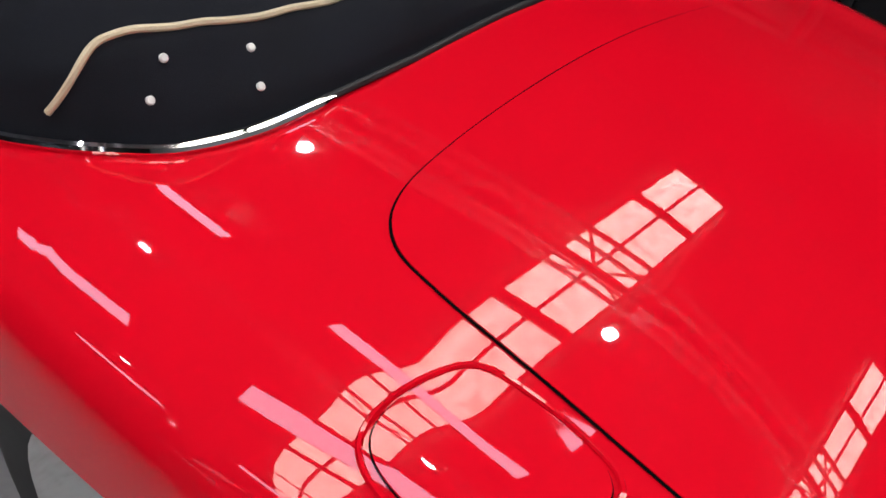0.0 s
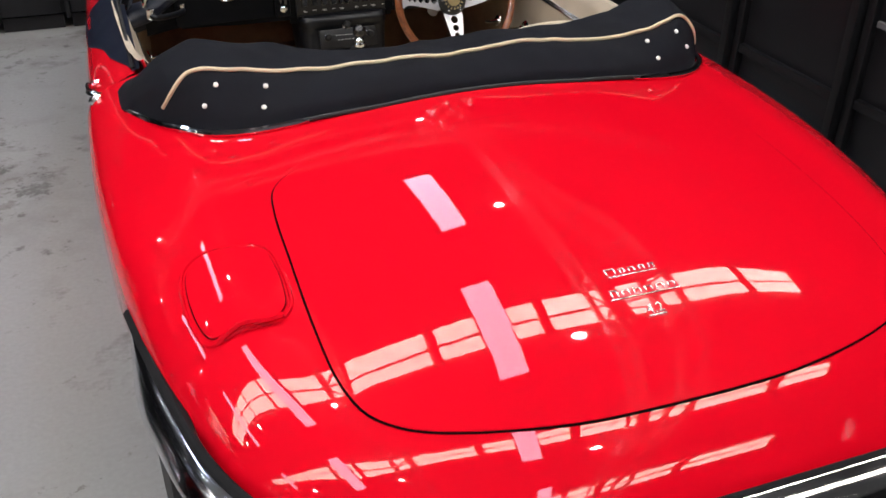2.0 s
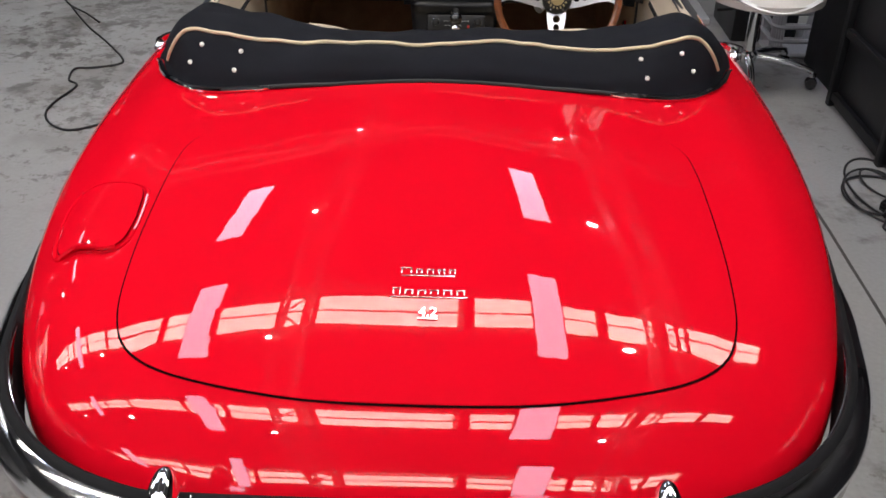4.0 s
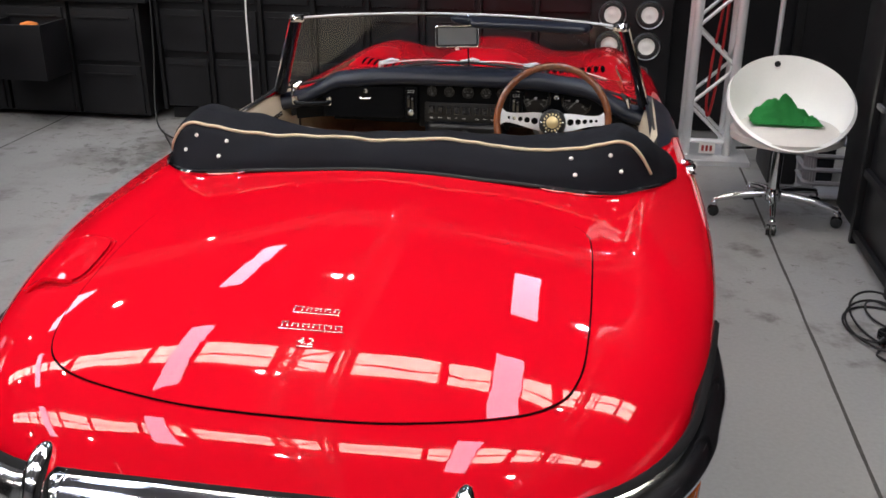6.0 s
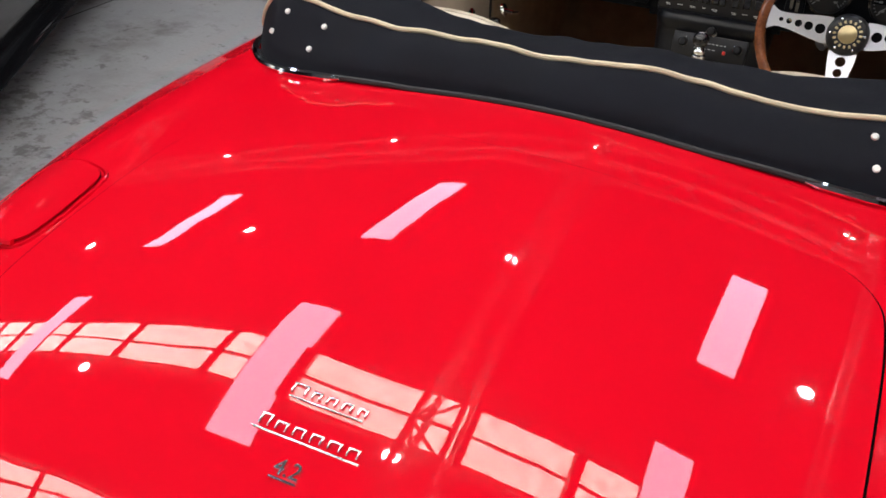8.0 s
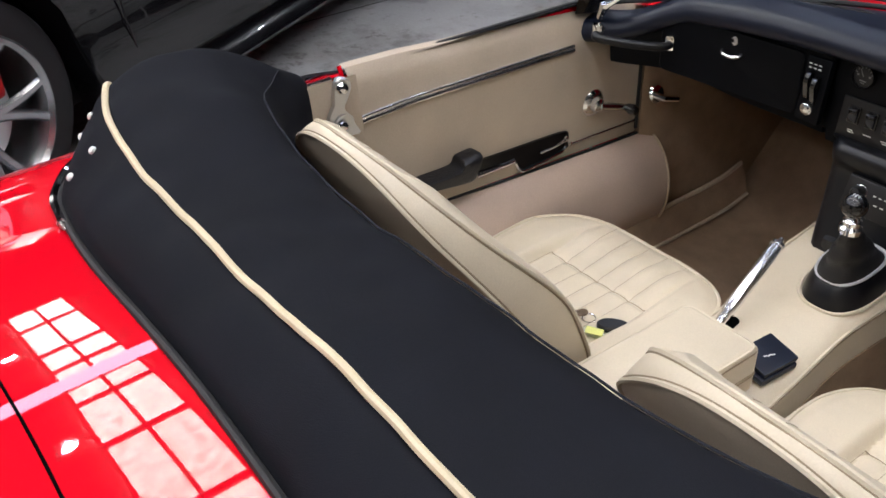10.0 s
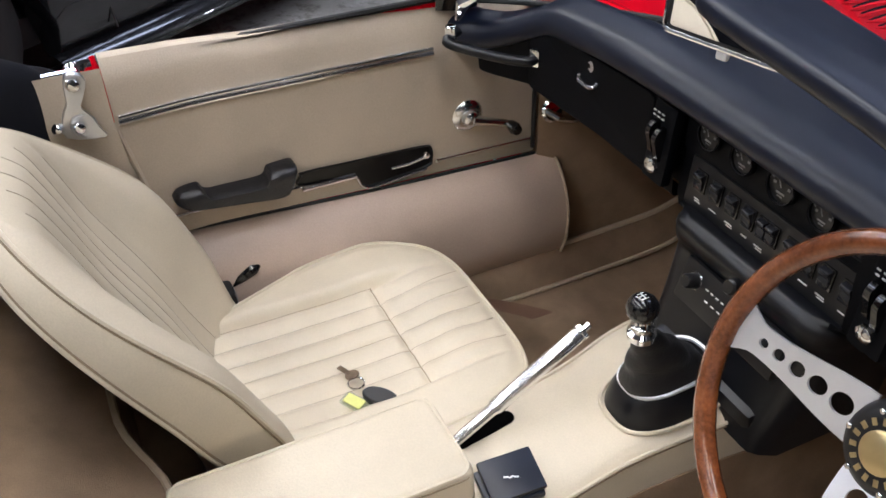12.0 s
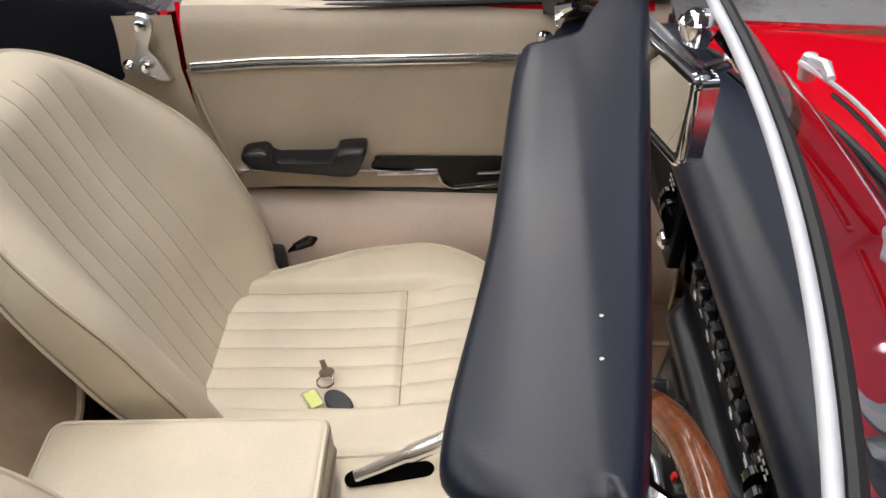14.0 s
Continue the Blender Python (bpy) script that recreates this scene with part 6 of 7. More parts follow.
prism(bm, round_rect(0.134, 0.057, 0.004), 0.0015, mm @ Matrix.Translation((0, 0, 0.0006)), 0.0004)
part("mirror_glass", bm, MIRROR, mir)
bm = bmesh.new()
box(bm, (0, 0, 0), (0.014, 0.014, 0.008), bevel=0.003)
bm.transform(mm @ Matrix.Translation((0.0, -0.041, -0.004)))
part("dipping_tab", bm, WHITE_PLASTIC, mir)
rod0, rod1 = Vector((0.014, 2.408, 0.838)), Vector((0.028, 2.232, 1.046))
bm = bmesh.new()
tube(bm, [rod0, rod1], 0.0032, 8)
part("mirror_rod", bm, GLOSS_BLACK, mir, "black mirror rod")
bm = bmesh.new()
c = rod0.lerp(rod1, 0.84)
d = (rod1 - rod0).normalized()
tube(bm, [c - d * 0.008, c + d * 0.008], 0.0062, 10)
tube(bm, [c, c.lerp(mm @ Vector((0.02, 0.01, -0.016)), 0.5), mm @ Vector((0.02, 0.01, -0.016))], [0.005, 0.006, 0.004], 8)
lathe(bm, [(0.010, -0.014), (0.014, -0.004), (0.015, 0.004), (0.008, 0.010), (0.003, 0.011)], Matrix.Translation((0.028, 2.228, 1.043)), 14)
part("rod_clamp", bm, CHROME, mir)
# wipers
for x0, x1 in ((-0.33, 0.02), (-0.02, 0.30), (0.22, 0.52)):
    bm = bmesh.new()
    def wp(t):
        x = x0 + (x1 - x0) * t
        return Vector((x, 2.470 - 0.26 * x * x, 0.838 + 0.012 * math.sin(t * math.pi) - 0.09 * abs(x) ** 2))
    tube(bm, [wp(t) for t in np.linspace(0, 1, 10)], [0.004, 0.0034, 0.003, 0.0028, 0.0026, 0.0024, 0.0022, 0.002, 0.0019, 0.0018], 6)
    lathe(bm, [(0.010, -0.02), (0.011, 0.0), (0.008, 0.010), (0.003, 0.012)], Matrix.Translation(wp(0) + Vector((0, 0.01, 0))), 12)
    tube(bm, [wp(0) + Vector((0, 0.01, 0.004)), wp(0.12) + Vector((0, 0.006, 0.010)), wp(0.2) + Vector((0, 0, 0.004))], [0.006, 0.0075, 0.005], 8)
    wiper = part("wiper", bm, BRIGHT_TRIM, car, "chrome windscreen wiper")
    bm = bmesh.new()
    tube(bm, [wp(t) + Vector((0, -0.004, -0.008)) for t in np.linspace(0.25, 1, 8)], 0.003, 5)
    part("wiper_blade", bm, RUBBER, wiper)
# demister slots on the dash top
for xa, xb in ((-0.300, -0.158), (-0.132, 0.012), (0.038, 0.182)):
    line = [Vector((x, 2.385 - 0.40 * x * x, 0.0)) for x in np.linspace(xa, xb, 12)]
    for p in line:
        top = [q for q in dash_profile(p.x) if q.y > dash_top_z(p.x) - 0.02 and q.x > 2.30]
        p.z = interp(p.y, [q.x for q in top], [q.y for q in top]) + 0.0012
    bm = bmesh.new()
    # Black strip in place of a cut slot, its shade given by colour.
    grid(bm, [[p + Vector((0, 0.002, 0.0004)), p - Vector((0, 0.002, -0.0004))] for p in line])
    slot = part("demister_slot", bm, GAP_SHADE, dash)
    bm = bmesh.new()
    tube(bm, [p + Vector((0, 0.0028, 0)) for p in line] + [p - Vector((0, 0.0028, 0)) for p in line[::-1]], 0.0010, 6, closed=True)
    for p in (line[0], line[-1]):
        lathe(bm, [(0.003, 0), (0.003, 0.0012), (0.001, 0.002)], Matrix.Translation(p), 10)
    part("slot_edge", bm, BLACK_PLASTIC, slot)

# ---- loose things in the cockpit ----
kx = Vector((-0.213, 1.868, 0.398))
keys = thing("car_keys", (-0.24, 1.85, 0.395), "car keys with black fob and yellow tag on the seat", "keys")
bm = bmesh.new()
prism(bm, [(0.030 * math.cos(a) * (1 if math.cos(a) > 0 else 0.9), 0.0155 * math.sin(a)) for a in [k * math.tau / 24 for k in range(24)]], 0.010, pose(-0.215, 1.868, 0.392, 4, 0, 40), 0.003)
part("fob", bm, BLACK_PLASTIC, keys)
bm = bmesh.new()
tube(bm, [Vector((-0.25 + 0.012 * math.cos(a), 1.846 + 0.012 * math.sin(a), 0.402)) for a in [k * math.tau / 16 for k in range(16)]], 0.0014, 5, closed=True)
part("key_ring", bm, CHROME, keys)
bm = bmesh.new()
box(bm, (0, 0, 0), (0.028, 0.008, 0.002), bevel=0.0005)
prism(bm, [(-0.018 + 0.010 * math.cos(a), 0.011 * math.sin(a)) for a in [k * math.tau / 14 for k in range(14)]], 0.0025, Matrix.Identity(4), 0.0006)
bm.transform(pose(-0.283, 1.84, 0.401, 0, 8, 200))
part("key", bm, OLD_BRASS, keys, "worn brown key")
bm = bmesh.new()
prism(bm, round_rect(0.040, 0.024, 0.004), 0.003, pose(-0.222, 1.832, 0.394, 3, 3, 32), 0.001)
tag_ob = part("tag", bm, clear_glass("tag_plastic", (0.9, 0.95, 0.9), 0.2), keys)
bm = bmesh.new()
prism(bm, round_rect(0.030, 0.017, 0.001), 0.0012, pose(-0.222, 1.832, 0.3973, 3, 3, 32))
part("tag_label", bm, YELLOW, keys)
booklet = thing("booklet_wallet", (0.02, 1.985, 0.44), "small black folded leather wallet on the console", "wallet")
wm = pose(0.034, 1.943, 0.431, 4, 4, -6)
bm = bmesh.new()
box(bm, (0, 0, 0.007), (0.060, 0.074, 0.012), bevel=0.004)
bm.transform(wm)
part("lower_cover", bm, VINYL, booklet)
bm = bmesh.new()
box(bm, (0, 0, 0.0), (0.060, 0.072, 0.009), pose(0, 0, 0, 0, 5, 0), 0.004)
bm.transform(wm @ Matrix.Translation((-0.002, 0.004, 0.021)))
part("upper_cover", bm, VINYL, booklet)
bm = bmesh.new()
for k in range(3):
    box(bm, (0.001 + 0.002 * k, -0.004 + 0.006 * k, 0.0262), (0.0022, 0.0065, 0.0006), pose(0, 0, 0, 0, 5, -18 + 30 * (k % 2)))
bm.transform(wm)
part("cover_mark", bm, WHITE_MARK, booklet, smooth=False)

# ---- the workshop ----
def slab_thing(name, c, size, material, label, category, kind="structure"):
    bm = bmesh.new()
    box(bm, c, size)
    return tagged(part(name, bm, material, smooth=False), label, category, kind=kind)


slab_thing("floor", (-3, 1.5, -0.06), (19, 20, 0.12), CONCRETE, "worn grey stained concrete workshop floor", "floor")
slab_thing("ceiling", (-3, 1.5, 5.06), (19, 20, 0.12), DARK_CEIL, "dark unlit workshop ceiling", "ceiling")
slab_thing("wall_north", (-3, 11.4, 2.5), (19, 0.2, 5), BLACK_WALL, "black painted workshop wall", "wall")
# Unseen wall, added pale so that the chrome bumper mirrors grey.
slab_thing("wall_south", (-3, -8.4, 2.5), (19, 0.2, 5), REFLECTOR_WALL, "unseen grey workshop wall, pale for the bumper's reflection", "wall")
slab_thing("wall_west", (-12.4, 1.5, 2.5), (0.2, 19.6, 5), BLACK_WALL, "black painted workshop wall", "wall")
slab_thing("wall_east", (6.4, 1.5, 2.5), (0.2, 19.6, 5), BLACK_WALL, "black painted workshop wall", "wall")
# joints between the floor slabs
JOINT = mat("joint_filler", (0.055, 0.052, 0.048), 0.8, vary=0.4, scale=30)
for name, c, size in (("floor_joint", (1.29, 0.8, 0.0008), (0.011, 13, 0.0016)), ("floor_joint", (-2.9, 0.8, 0.0008), (0.011, 13, 0.0016))):
    bm = bmesh.new()
    rows = []
    for k in range(120):
        y = c[1] - size[1] / 2 + size[1] * k / 119
        dx = 0.004 * noise.noise(Vector((c[0], y * 3, 0)))
        w = size[0] * (0.5 + 0.2 * noise.noise(Vector((1, y * 9, c[0]))))
        rows.append([Vector((c[0] + dx - w, y, 0.0015)), Vector((c[0] + dx + w, y, 0.0015))])
    grid(bm, rows)
    tagged(part(name, bm, JOINT, smooth=False), "dark worn joint between the concrete floor slabs", "floor joint", kind="structure")

PANEL_GLOW = glow("led_panel_glow", (0.84, 0.92, 1.17), PANEL_POWER)
SKY_GLOW = glow("skylight_glow", (1.0, 0.93, 0.80), SKY_POWER, 0.35)
SPOT_GLOW = glow("spot_glow", (0.97, 0.98, 1.0), SPOT_POWER)
HOUSING = mat("grey_housing", (0.12, 0.12, 0.125), 0.5)


def led_panel(x, y, w, l):
    p = thing("led_panel", (x, y, 5.0), "long white rectangular ceiling light panel, lit", "ceiling light", "ceiling light panels")
    bm = bmesh.new()
    box(bm, (x, y, 4.96), (w + 0.04, l + 0.04, 0.079), bevel=0.004)
    part("frame", bm, HOUSING, p)
    bm = bmesh.new()
    box(bm, (x, y, 4.914), (w, l, 0.012))
    part("diffuser", bm, PANEL_GLOW, p)


def spot(x, y):
    p = thing("ceiling_spot", (x, y, 5.0), "small bright round ceiling lamp in a square housing", "ceiling light", "ceiling spots")
    bm = bmesh.new()
    box(bm, (x, y, 4.96), (0.26, 0.26, 0.079), bevel=0.01)
    part("housing", bm, WHITE_PLASTIC, p)
    bm = bmesh.new()
    lathe(bm, [(0.07, 4.925), (0.07, 4.912), (0.05, 4.905), (0.001, 4.903)], Matrix.Translation((x, y, 0)), 20)
    part("lens", bm, SPOT_GLOW, p)


def skylight(x, y, w, l):
    p = thing("skylight", (x, y, 5.0), "ribbed translucent roof skylight sheet in daylight", "skylight", "roof skylights", kind="structure")
    bm = bmesh.new()
    rows = [[Vector((x - w / 2 + w * k / 48, yy, 4.96 - 0.012 * math.cos(k * math.tau / 6))) for k in range(49)] for yy in (y - l / 2, y + l / 2)]
    grid(bm, rows)
    part("sheet", bm, SKY_GLOW, p)
    for k, wd in ((0, 0.04), (1, 0.035), (2, 0.04)):
        bm = bmesh.new()
        box(bm, (x, y - l / 2 + l * k / 2, 4.925), (w + 0.02, wd, 0.03))
        part("glazing_bar", bm, BLACK_WALL, p)
    bm = bmesh.new()
    box(bm, (x - w / 2 - 0.04, y, 4.95), (0.08, l, 0.1))
    part("rafter", bm, BLACK_WALL, p)


for y0, deep in ((1.66, 0.72), (-1.40, 0.56), (-4.70, 0.56)):
    x = -9.8
    for k in range(13):
        w = (0.95, 1.28, 0.62, 1.1)[k % 4]
        skylight(x + w / 2, y0, w, deep)
        x += w + 0.12
for y0, deep, xs in ((1.60, 2.05, (0.82, -2.40, -6.1)), (4.92, 1.75, (0.95, -2.6, -6.15)), (-1.5, 1.4, (0.72, -2.6, -6.15)), (-4.7, 1.75, (0.95, -2.6, -6.15))):
    for x0 in xs:
        led_panel(x0, y0, 0.36, deep)
for y0 in (1.1, 4.35, 7.75, -2.2):
    for x0 in (-1.45, 1.75, -4.65, -7.85):
        spot(x0, y0)


TRUSS_GREY = mat("galvanised_steel", (0.78, 0.78, 0.80), 0.45, 0.0)
# roof truss across the room
def roof_truss(at, along, width, length, mid):
    """A box girder of four chords with zigzag webs on its four faces."""
    p = thing("roof_truss", (0, 0, 4.7), "grey steel lattice roof truss under the ceiling", "roof truss", "roof trusses")

    def place(u, v, z):
        return Vector((mid + u, at + v, z)) if along == "x" else Vector((at + v, mid + u, z))
    for v in (-width / 2, width / 2):
        for z in (4.52, 4.78):
            bm = bmesh.new()
            cyl(bm, place(-length / 2, v, z), place(length / 2, v, z), 0.030, n=8)
            part("chord", bm, TRUSS_GREY, p)
    n = int(length / 0.36)
    for k in range(n):
        u0, u1 = -length / 2 + k * length / n, -length / 2 + (k + 1) * length / n
        s0 = 1 if k % 2 else -1
        bm = bmesh.new()
        cyl(bm, place(u0, -width / 2 * s0, 4.52), place(u1, width / 2 * s0, 4.52), 0.017, n=6)
        part("web", bm, TRUSS_GREY, p)
        bm = bmesh.new()
        cyl(bm, place(u0, -width / 2, 4.65 - 0.13 * s0), place(u1, -width / 2, 4.65 + 0.13 * s0), 0.017, n=6)
        part("web", bm, TRUSS_GREY, p)


roof_truss(6.9, "x", 0.45, 18.0, -3.0)
roof_truss(2.15, "y", 0.40, 15.0, 0.6)
roof_truss(-1.15, "y", 0.30, 15.0, 0.6)

# ---- lockers along the back ----
def locker(x, y, w, rows):
    p = thing("locker", (x, y, 0), "black wooden locker with framed panel doors", "locker", "lockers along the back")
    zs = rows
    bm = bmesh.new()
    box(bm, (x, y + 0.25, (zs[-1] + 0.06) / 2 + 0.03), (w, 0.46, zs[-1] - 0.06), bevel=0.004)
    part("body", bm, BLACK_WALL, p)
    for a, b in zip(zs, zs[1:]):
        bm = bmesh.new()
        box(bm, (x, y + 0.008, (a + b) / 2), (w - 0.05, 0.018, b - a - 0.045), bevel=0.004)
        d = part("door", bm, BLACK_PANEL, p)
        bm = bmesh.new()
        box(bm, (x, y - 0.004, b - 0.06), (w - 0.10, 0.008, 0.012), bevel=0.002)
        part("finger_rail", bm, BLACK_WALL, d)
    bm = bmesh.new()
    box(bm, (x - w / 2 + 0.008, y - 0.004, (zs[-1] + zs[0]) / 2), (0.022, 0.03, zs[-1] - zs[0]), bevel=0.003)
    part("frame_post", bm, BLACK_WALL, p)
    bm = bmesh.new()
    box(bm, (x, y + 0.26, 0.035), (w - 0.04, 0.4, 0.07))
    part("plinth", bm, RUBBER, p)
    return p


ROWS = [0.07, 0.42, 0.72, 1.05, 1.38, 1.72]
first = locker(-2.06, 4.50, 0.335, ROWS)
for k in range(1, 8):
    copy_thing(first, Matrix.Translation((-2.06 + 0.335 * k, 4.50, 0)))


# low bench of drawers
def drawer_unit(x, y, w, h):
    p = thing("drawer_cabinet", (x, y, 0), "low black cabinet with two deep drawers", "cabinet", "drawer cabinets")
    bm = bmesh.new()
    box(bm, (x, y + 0.25, h / 2 + 0.02), (w, 0.5, h - 0.04), bevel=0.004)
    part("body", bm, BLACK_WALL, p)
    for a, b in ((0.05, 0.36), (0.38, h - 0.03)):
        bm = bmesh.new()
        box(bm, (x, y - 0.006, (a + b) / 2), (w - 0.05, 0.02, b - a - 0.01), bevel=0.004)
        d = part("drawer", bm, BLACK_PANEL, p)
        bm = bmesh.new()
        box(bm, (x, y - 0.02, b - 0.06), (w - 0.12, 0.012, 0.014), bevel=0.003)
        part("grip", bm, BLACK_WALL, d)
    return p


drawer_unit(-2.53, 4.42, 0.46, 0.74)
drawer_unit(-3.01, 4.42, 0.46, 0.74)
drawer_unit(-3.49, 4.42, 0.46, 0.74)
# open drawer front with a box in it
p = thing("open_drawer", (-2.98, 4.2, 0.31), "open black drawer pulled out of the cabinet", "drawer")
for c, s in (((-2.98, 4.12, 0.475), (0.40, 0.02, 0.33)), ((-3.17, 4.26, 0.475), (0.02, 0.28, 0.33)), ((-2.79, 4.26, 0.475), (0.02, 0.28, 0.33)), ((-2.98, 4.26, 0.32), (0.38, 0.26, 0.02))):
    bm = bmesh.new()
    box(bm, c, s, bevel=0.003)
    part("side", bm, BLACK_PANEL, p)
bm = bmesh.new()
lathe(bm, [(0.002, 0.33), (0.06, 0.35), (0.085, 0.45), (0.08, 0.56), (0.05, 0.63), (0.002, 0.645)], Matrix.Translation((-2.93, 4.24, 0)), 18)
tagged(part("cleaning_pad", bm, mat("orange_foam", (0.75, 0.22, 0.04), 0.9, bump=0.4)), "round orange foam pad lying in the open drawer", "pad")
bm = bmesh.new()
box(bm, (-2.98, 4.66, 0.765), (1.5, 0.56, 0.04), bevel=0.005)
tagged(part("bench_top", bm, BLACK_PANEL), "black bench top over the drawer cabinets", "bench top")
for k, (x, hgt, r, m) in enumerate(((-2.9, 0.16, 0.035, WHITE_PLASTIC), (-2.78, 0.13, 0.04, mat("pink_bottle", (0.6, 0.3, 0.32), 0.3)), (-2.42, 0.10, 0.05, HOUSING))):
    bm = bmesh.new()
    lathe(bm, [(r * 0.95, 0), (r, 0.01), (r, hgt * 0.7), (r * 0.4, hgt * 0.85), (r * 0.4, hgt), (0.002, hgt)], Matrix.Translation((x, 4.5, 0.786)), 16)
    tagged(part("bottle", bm, m), ("white plastic bottle on the black bench", "pale pink plastic bottle on the black bench", "squat grey bottle on the black bench")[k], "bottle", "bottles on the bench")
# hanging cable
bm = bmesh.new()
tube(bm, spline([(-1.585, 4.4, 2.2), (-1.59, 4.4, 1.3), (-1.60, 4.39, 0.75), (-1.597, 4.385, 0.4), (-1.60, 4.38, 0.01)], 8), 0.006, 6)
tagged(part("hanging_cable", bm, WHITE_PLASTIC), "white cable hanging down in front of the lockers", "cable")
bm = bmesh.new()
tube(bm, spline([(-2.17, 4.36, 1.2), (-2.17, 4.3, 0.5), (-2.15, 4.2, 0.2), (-2.10, 4.12, 0.05), (-1.96, 4.03, 0.008), (-1.85, 3.9, 0.007)], 8), 0.005, 6)
tagged(part("hanging_cable", bm, RUBBER), "black cable hanging from the cabinet to the floor", "cable")


# ---- loudspeaker wall ----
def cone(m, r, parent):
    bm = bmesh.new()
    lathe(bm, [(r * 1.10, 0), (r * 1.10, 0.010), (r * 1.06, 0.016), (r * 1.0, 0.012)], m, 32, caps=False)
    rg = part("basket_ring", bm, DULL_CHROME, parent)
    bm = bmesh.new()
    lathe(bm, [(r * 1.0, 0.010), (r * 0.92, 0.014), (r * 0.76, 0.014), (r * 0.66, 0.006)], m, 32, caps=False)
    part("surround", bm, RUBBER, parent)
    bm = bmesh.new()
    lathe(bm, [(r * 0.66, 0.008), (r * 0.45, 0.002), (r * 0.3, 0.003), (r * 0.15, 0.008), (0.001, 0.010)], m, 32, caps=False)
    part("cone", bm, WHITE_PLASTIC, parent, "white loudspeaker cone")


spk = thing("loudspeaker_tower", (0.66, 4.5, 0), "tall black loudspeaker box with four white cones", "loudspeaker")
bm = bmesh.new()
box(bm, (0.66, 4.72, 0.62), (0.46, 0.42, 1.2), bevel=0.006)
part("cabinet", bm, BLACK_WALL, spk)
for x, z in ((0.553, 0.735), (0.762, 0.738), (0.545, 0.562), (0.757, 0.560), (0.553, 0.93), (0.762, 0.93)):
    cone(pose(x, 4.508, z, 90, 0, 0), 0.072, spk)
spk2 = thing("loudspeaker", (1.72, 3.1, 0), "black loudspeaker box with white cones in the corner", "loudspeaker")
bm = bmesh.new()
box(bm, (1.98, 3.34, 0.55), (0.6, 0.4, 1.1), bevel=0.006)
part("cabinet", bm, BLACK_WALL, spk2)
for x, z in ((1.77, 0.76), (1.77, 0.60), (1.93, 0.76), (1.93, 0.60)):
    cone(pose(x, 3.138, z, 90, 0, 0), 0.065, spk2)

# ---- aluminium truss tower ----
tower = thing("truss_tower", (1.11, 4.28, 0), "upright aluminium lattice truss on a base plate", "truss")
TX, TY = (1.0, 1.225), (4.18, 4.40)
for x in TX:
    for y in TY:
        bm = bmesh.new()
        cyl(bm, (x, y, 0.03), (x, y, 2.6), 0.025, n=14)
        part("chord_tube", bm, ALLOY, tower)
for k in range(12):
    z = 0.10 + 0.21 * k
    for y in TY:
        bm = bmesh.new()
        a, b = (TX[0], TX[1]) if k % 2 else (TX[1], TX[0])
        cyl(bm, (a, y, z), (b, y, z + 0.21), 0.010, n=8)
        part("lattice_tube", bm, ALLOY, tower)
    for x in TX:
        bm = bmesh.new()
        a, b = (TY[0], TY[1]) if k % 2 else (TY[1], TY[0])
        cyl(bm, (x, a, z), (x, b, z + 0.21), 0.010, n=8)
        part("lattice_tube", bm, ALLOY, tower)
bm = bmesh.new()
cyl(bm, (TX[0], TY[0], 0.11), (TX[1], TY[0], 0.11), 0.014, n=8)
part("cross_tube", bm, ALLOY, tower)
bm = bmesh.new()
box(bm, (1.11, 4.29, 0.015), (0.46, 0.46, 0.03), bevel=0.004)
part("base_plate", bm, ALLOY, tower)
bm = bmesh.new()
box(bm, (1.115, 4.155, 0.075), (0.085, 0.006, 0.06), bevel=0.001)
lab = part("sticker", bm, WHITE_PLASTIC, tower)
for k in range(3):
    bm = bmesh.new()
    box(bm, (1.092 + k * 0.022, 4.151, 0.075), (0.013, 0.002, 0.032))
    part("sticker_bar", bm, mat("red_print", (0.35, 0.03, 0.03), 0.5), lab)
bm = bmesh.new()
tube(bm, spline([(1.16, 4.3, 1.6), (1.14, 4.29, 0.9), (1.11, 4.3, 0.55), (1.10, 4.28, 0.3), (1.12, 4.27, 0.24), (1.15, 4.29, 0.5), (1.17, 4.3, 1.0)], 8), 0.008, 6)
tagged(part("strap", bm, mat("red_strap", (0.35, 0.01, 0.012), 0.6)), "red strap hanging inside the aluminium truss", "strap")
bm = bmesh.new()
cyl(bm, (1.44, 4.3, 0.0), (1.444, 4.3, 1.9), 0.014, n=12)
stand = tagged(part("stand_pole", bm, ALLOY), "thin upright metal stand pole behind the chair", "pole")
screen = thing("screen_panel", (2.38, 4.80, 0), "black partition of boards behind the chair", "partition")
for k in range(4):
    bm = bmesh.new()
    box(bm, (1.255 + 0.75 * k, 4.80, 1.2), (0.742, 0.06, 2.38), bevel=0.004)
    part("board", bm, BLACK_PANEL, screen)
for k in range(5):
    bm = bmesh.new()
    box(bm, (0.885 + 0.745 * k, 4.79, 1.2), (0.05, 0.10, 2.4), bevel=0.004)
    part("post", bm, BLACK_WALL, screen)
bm = bmesh.new()
box(bm, (1.55, 4.0, 0.17), (0.32, 0.4, 0.34), bevel=0.01)
tagged(part("floor_box", bm, BLACK_PANEL), "black equipment box on the floor by the truss", "box")


# ---- swivel chair with towel ----
chair = thing("swivel_chair", (1.335, 3.27, 0), "white plastic tub swivel chair with padded seat on chrome star base", "chair")
CX, CY = 1.335, 3.22
bm = bmesh.new()


def rim_z(a):
    c = math.cos(a)
    return 0.425 + 0.30 * ((1 + c) / 2) ** 0.9


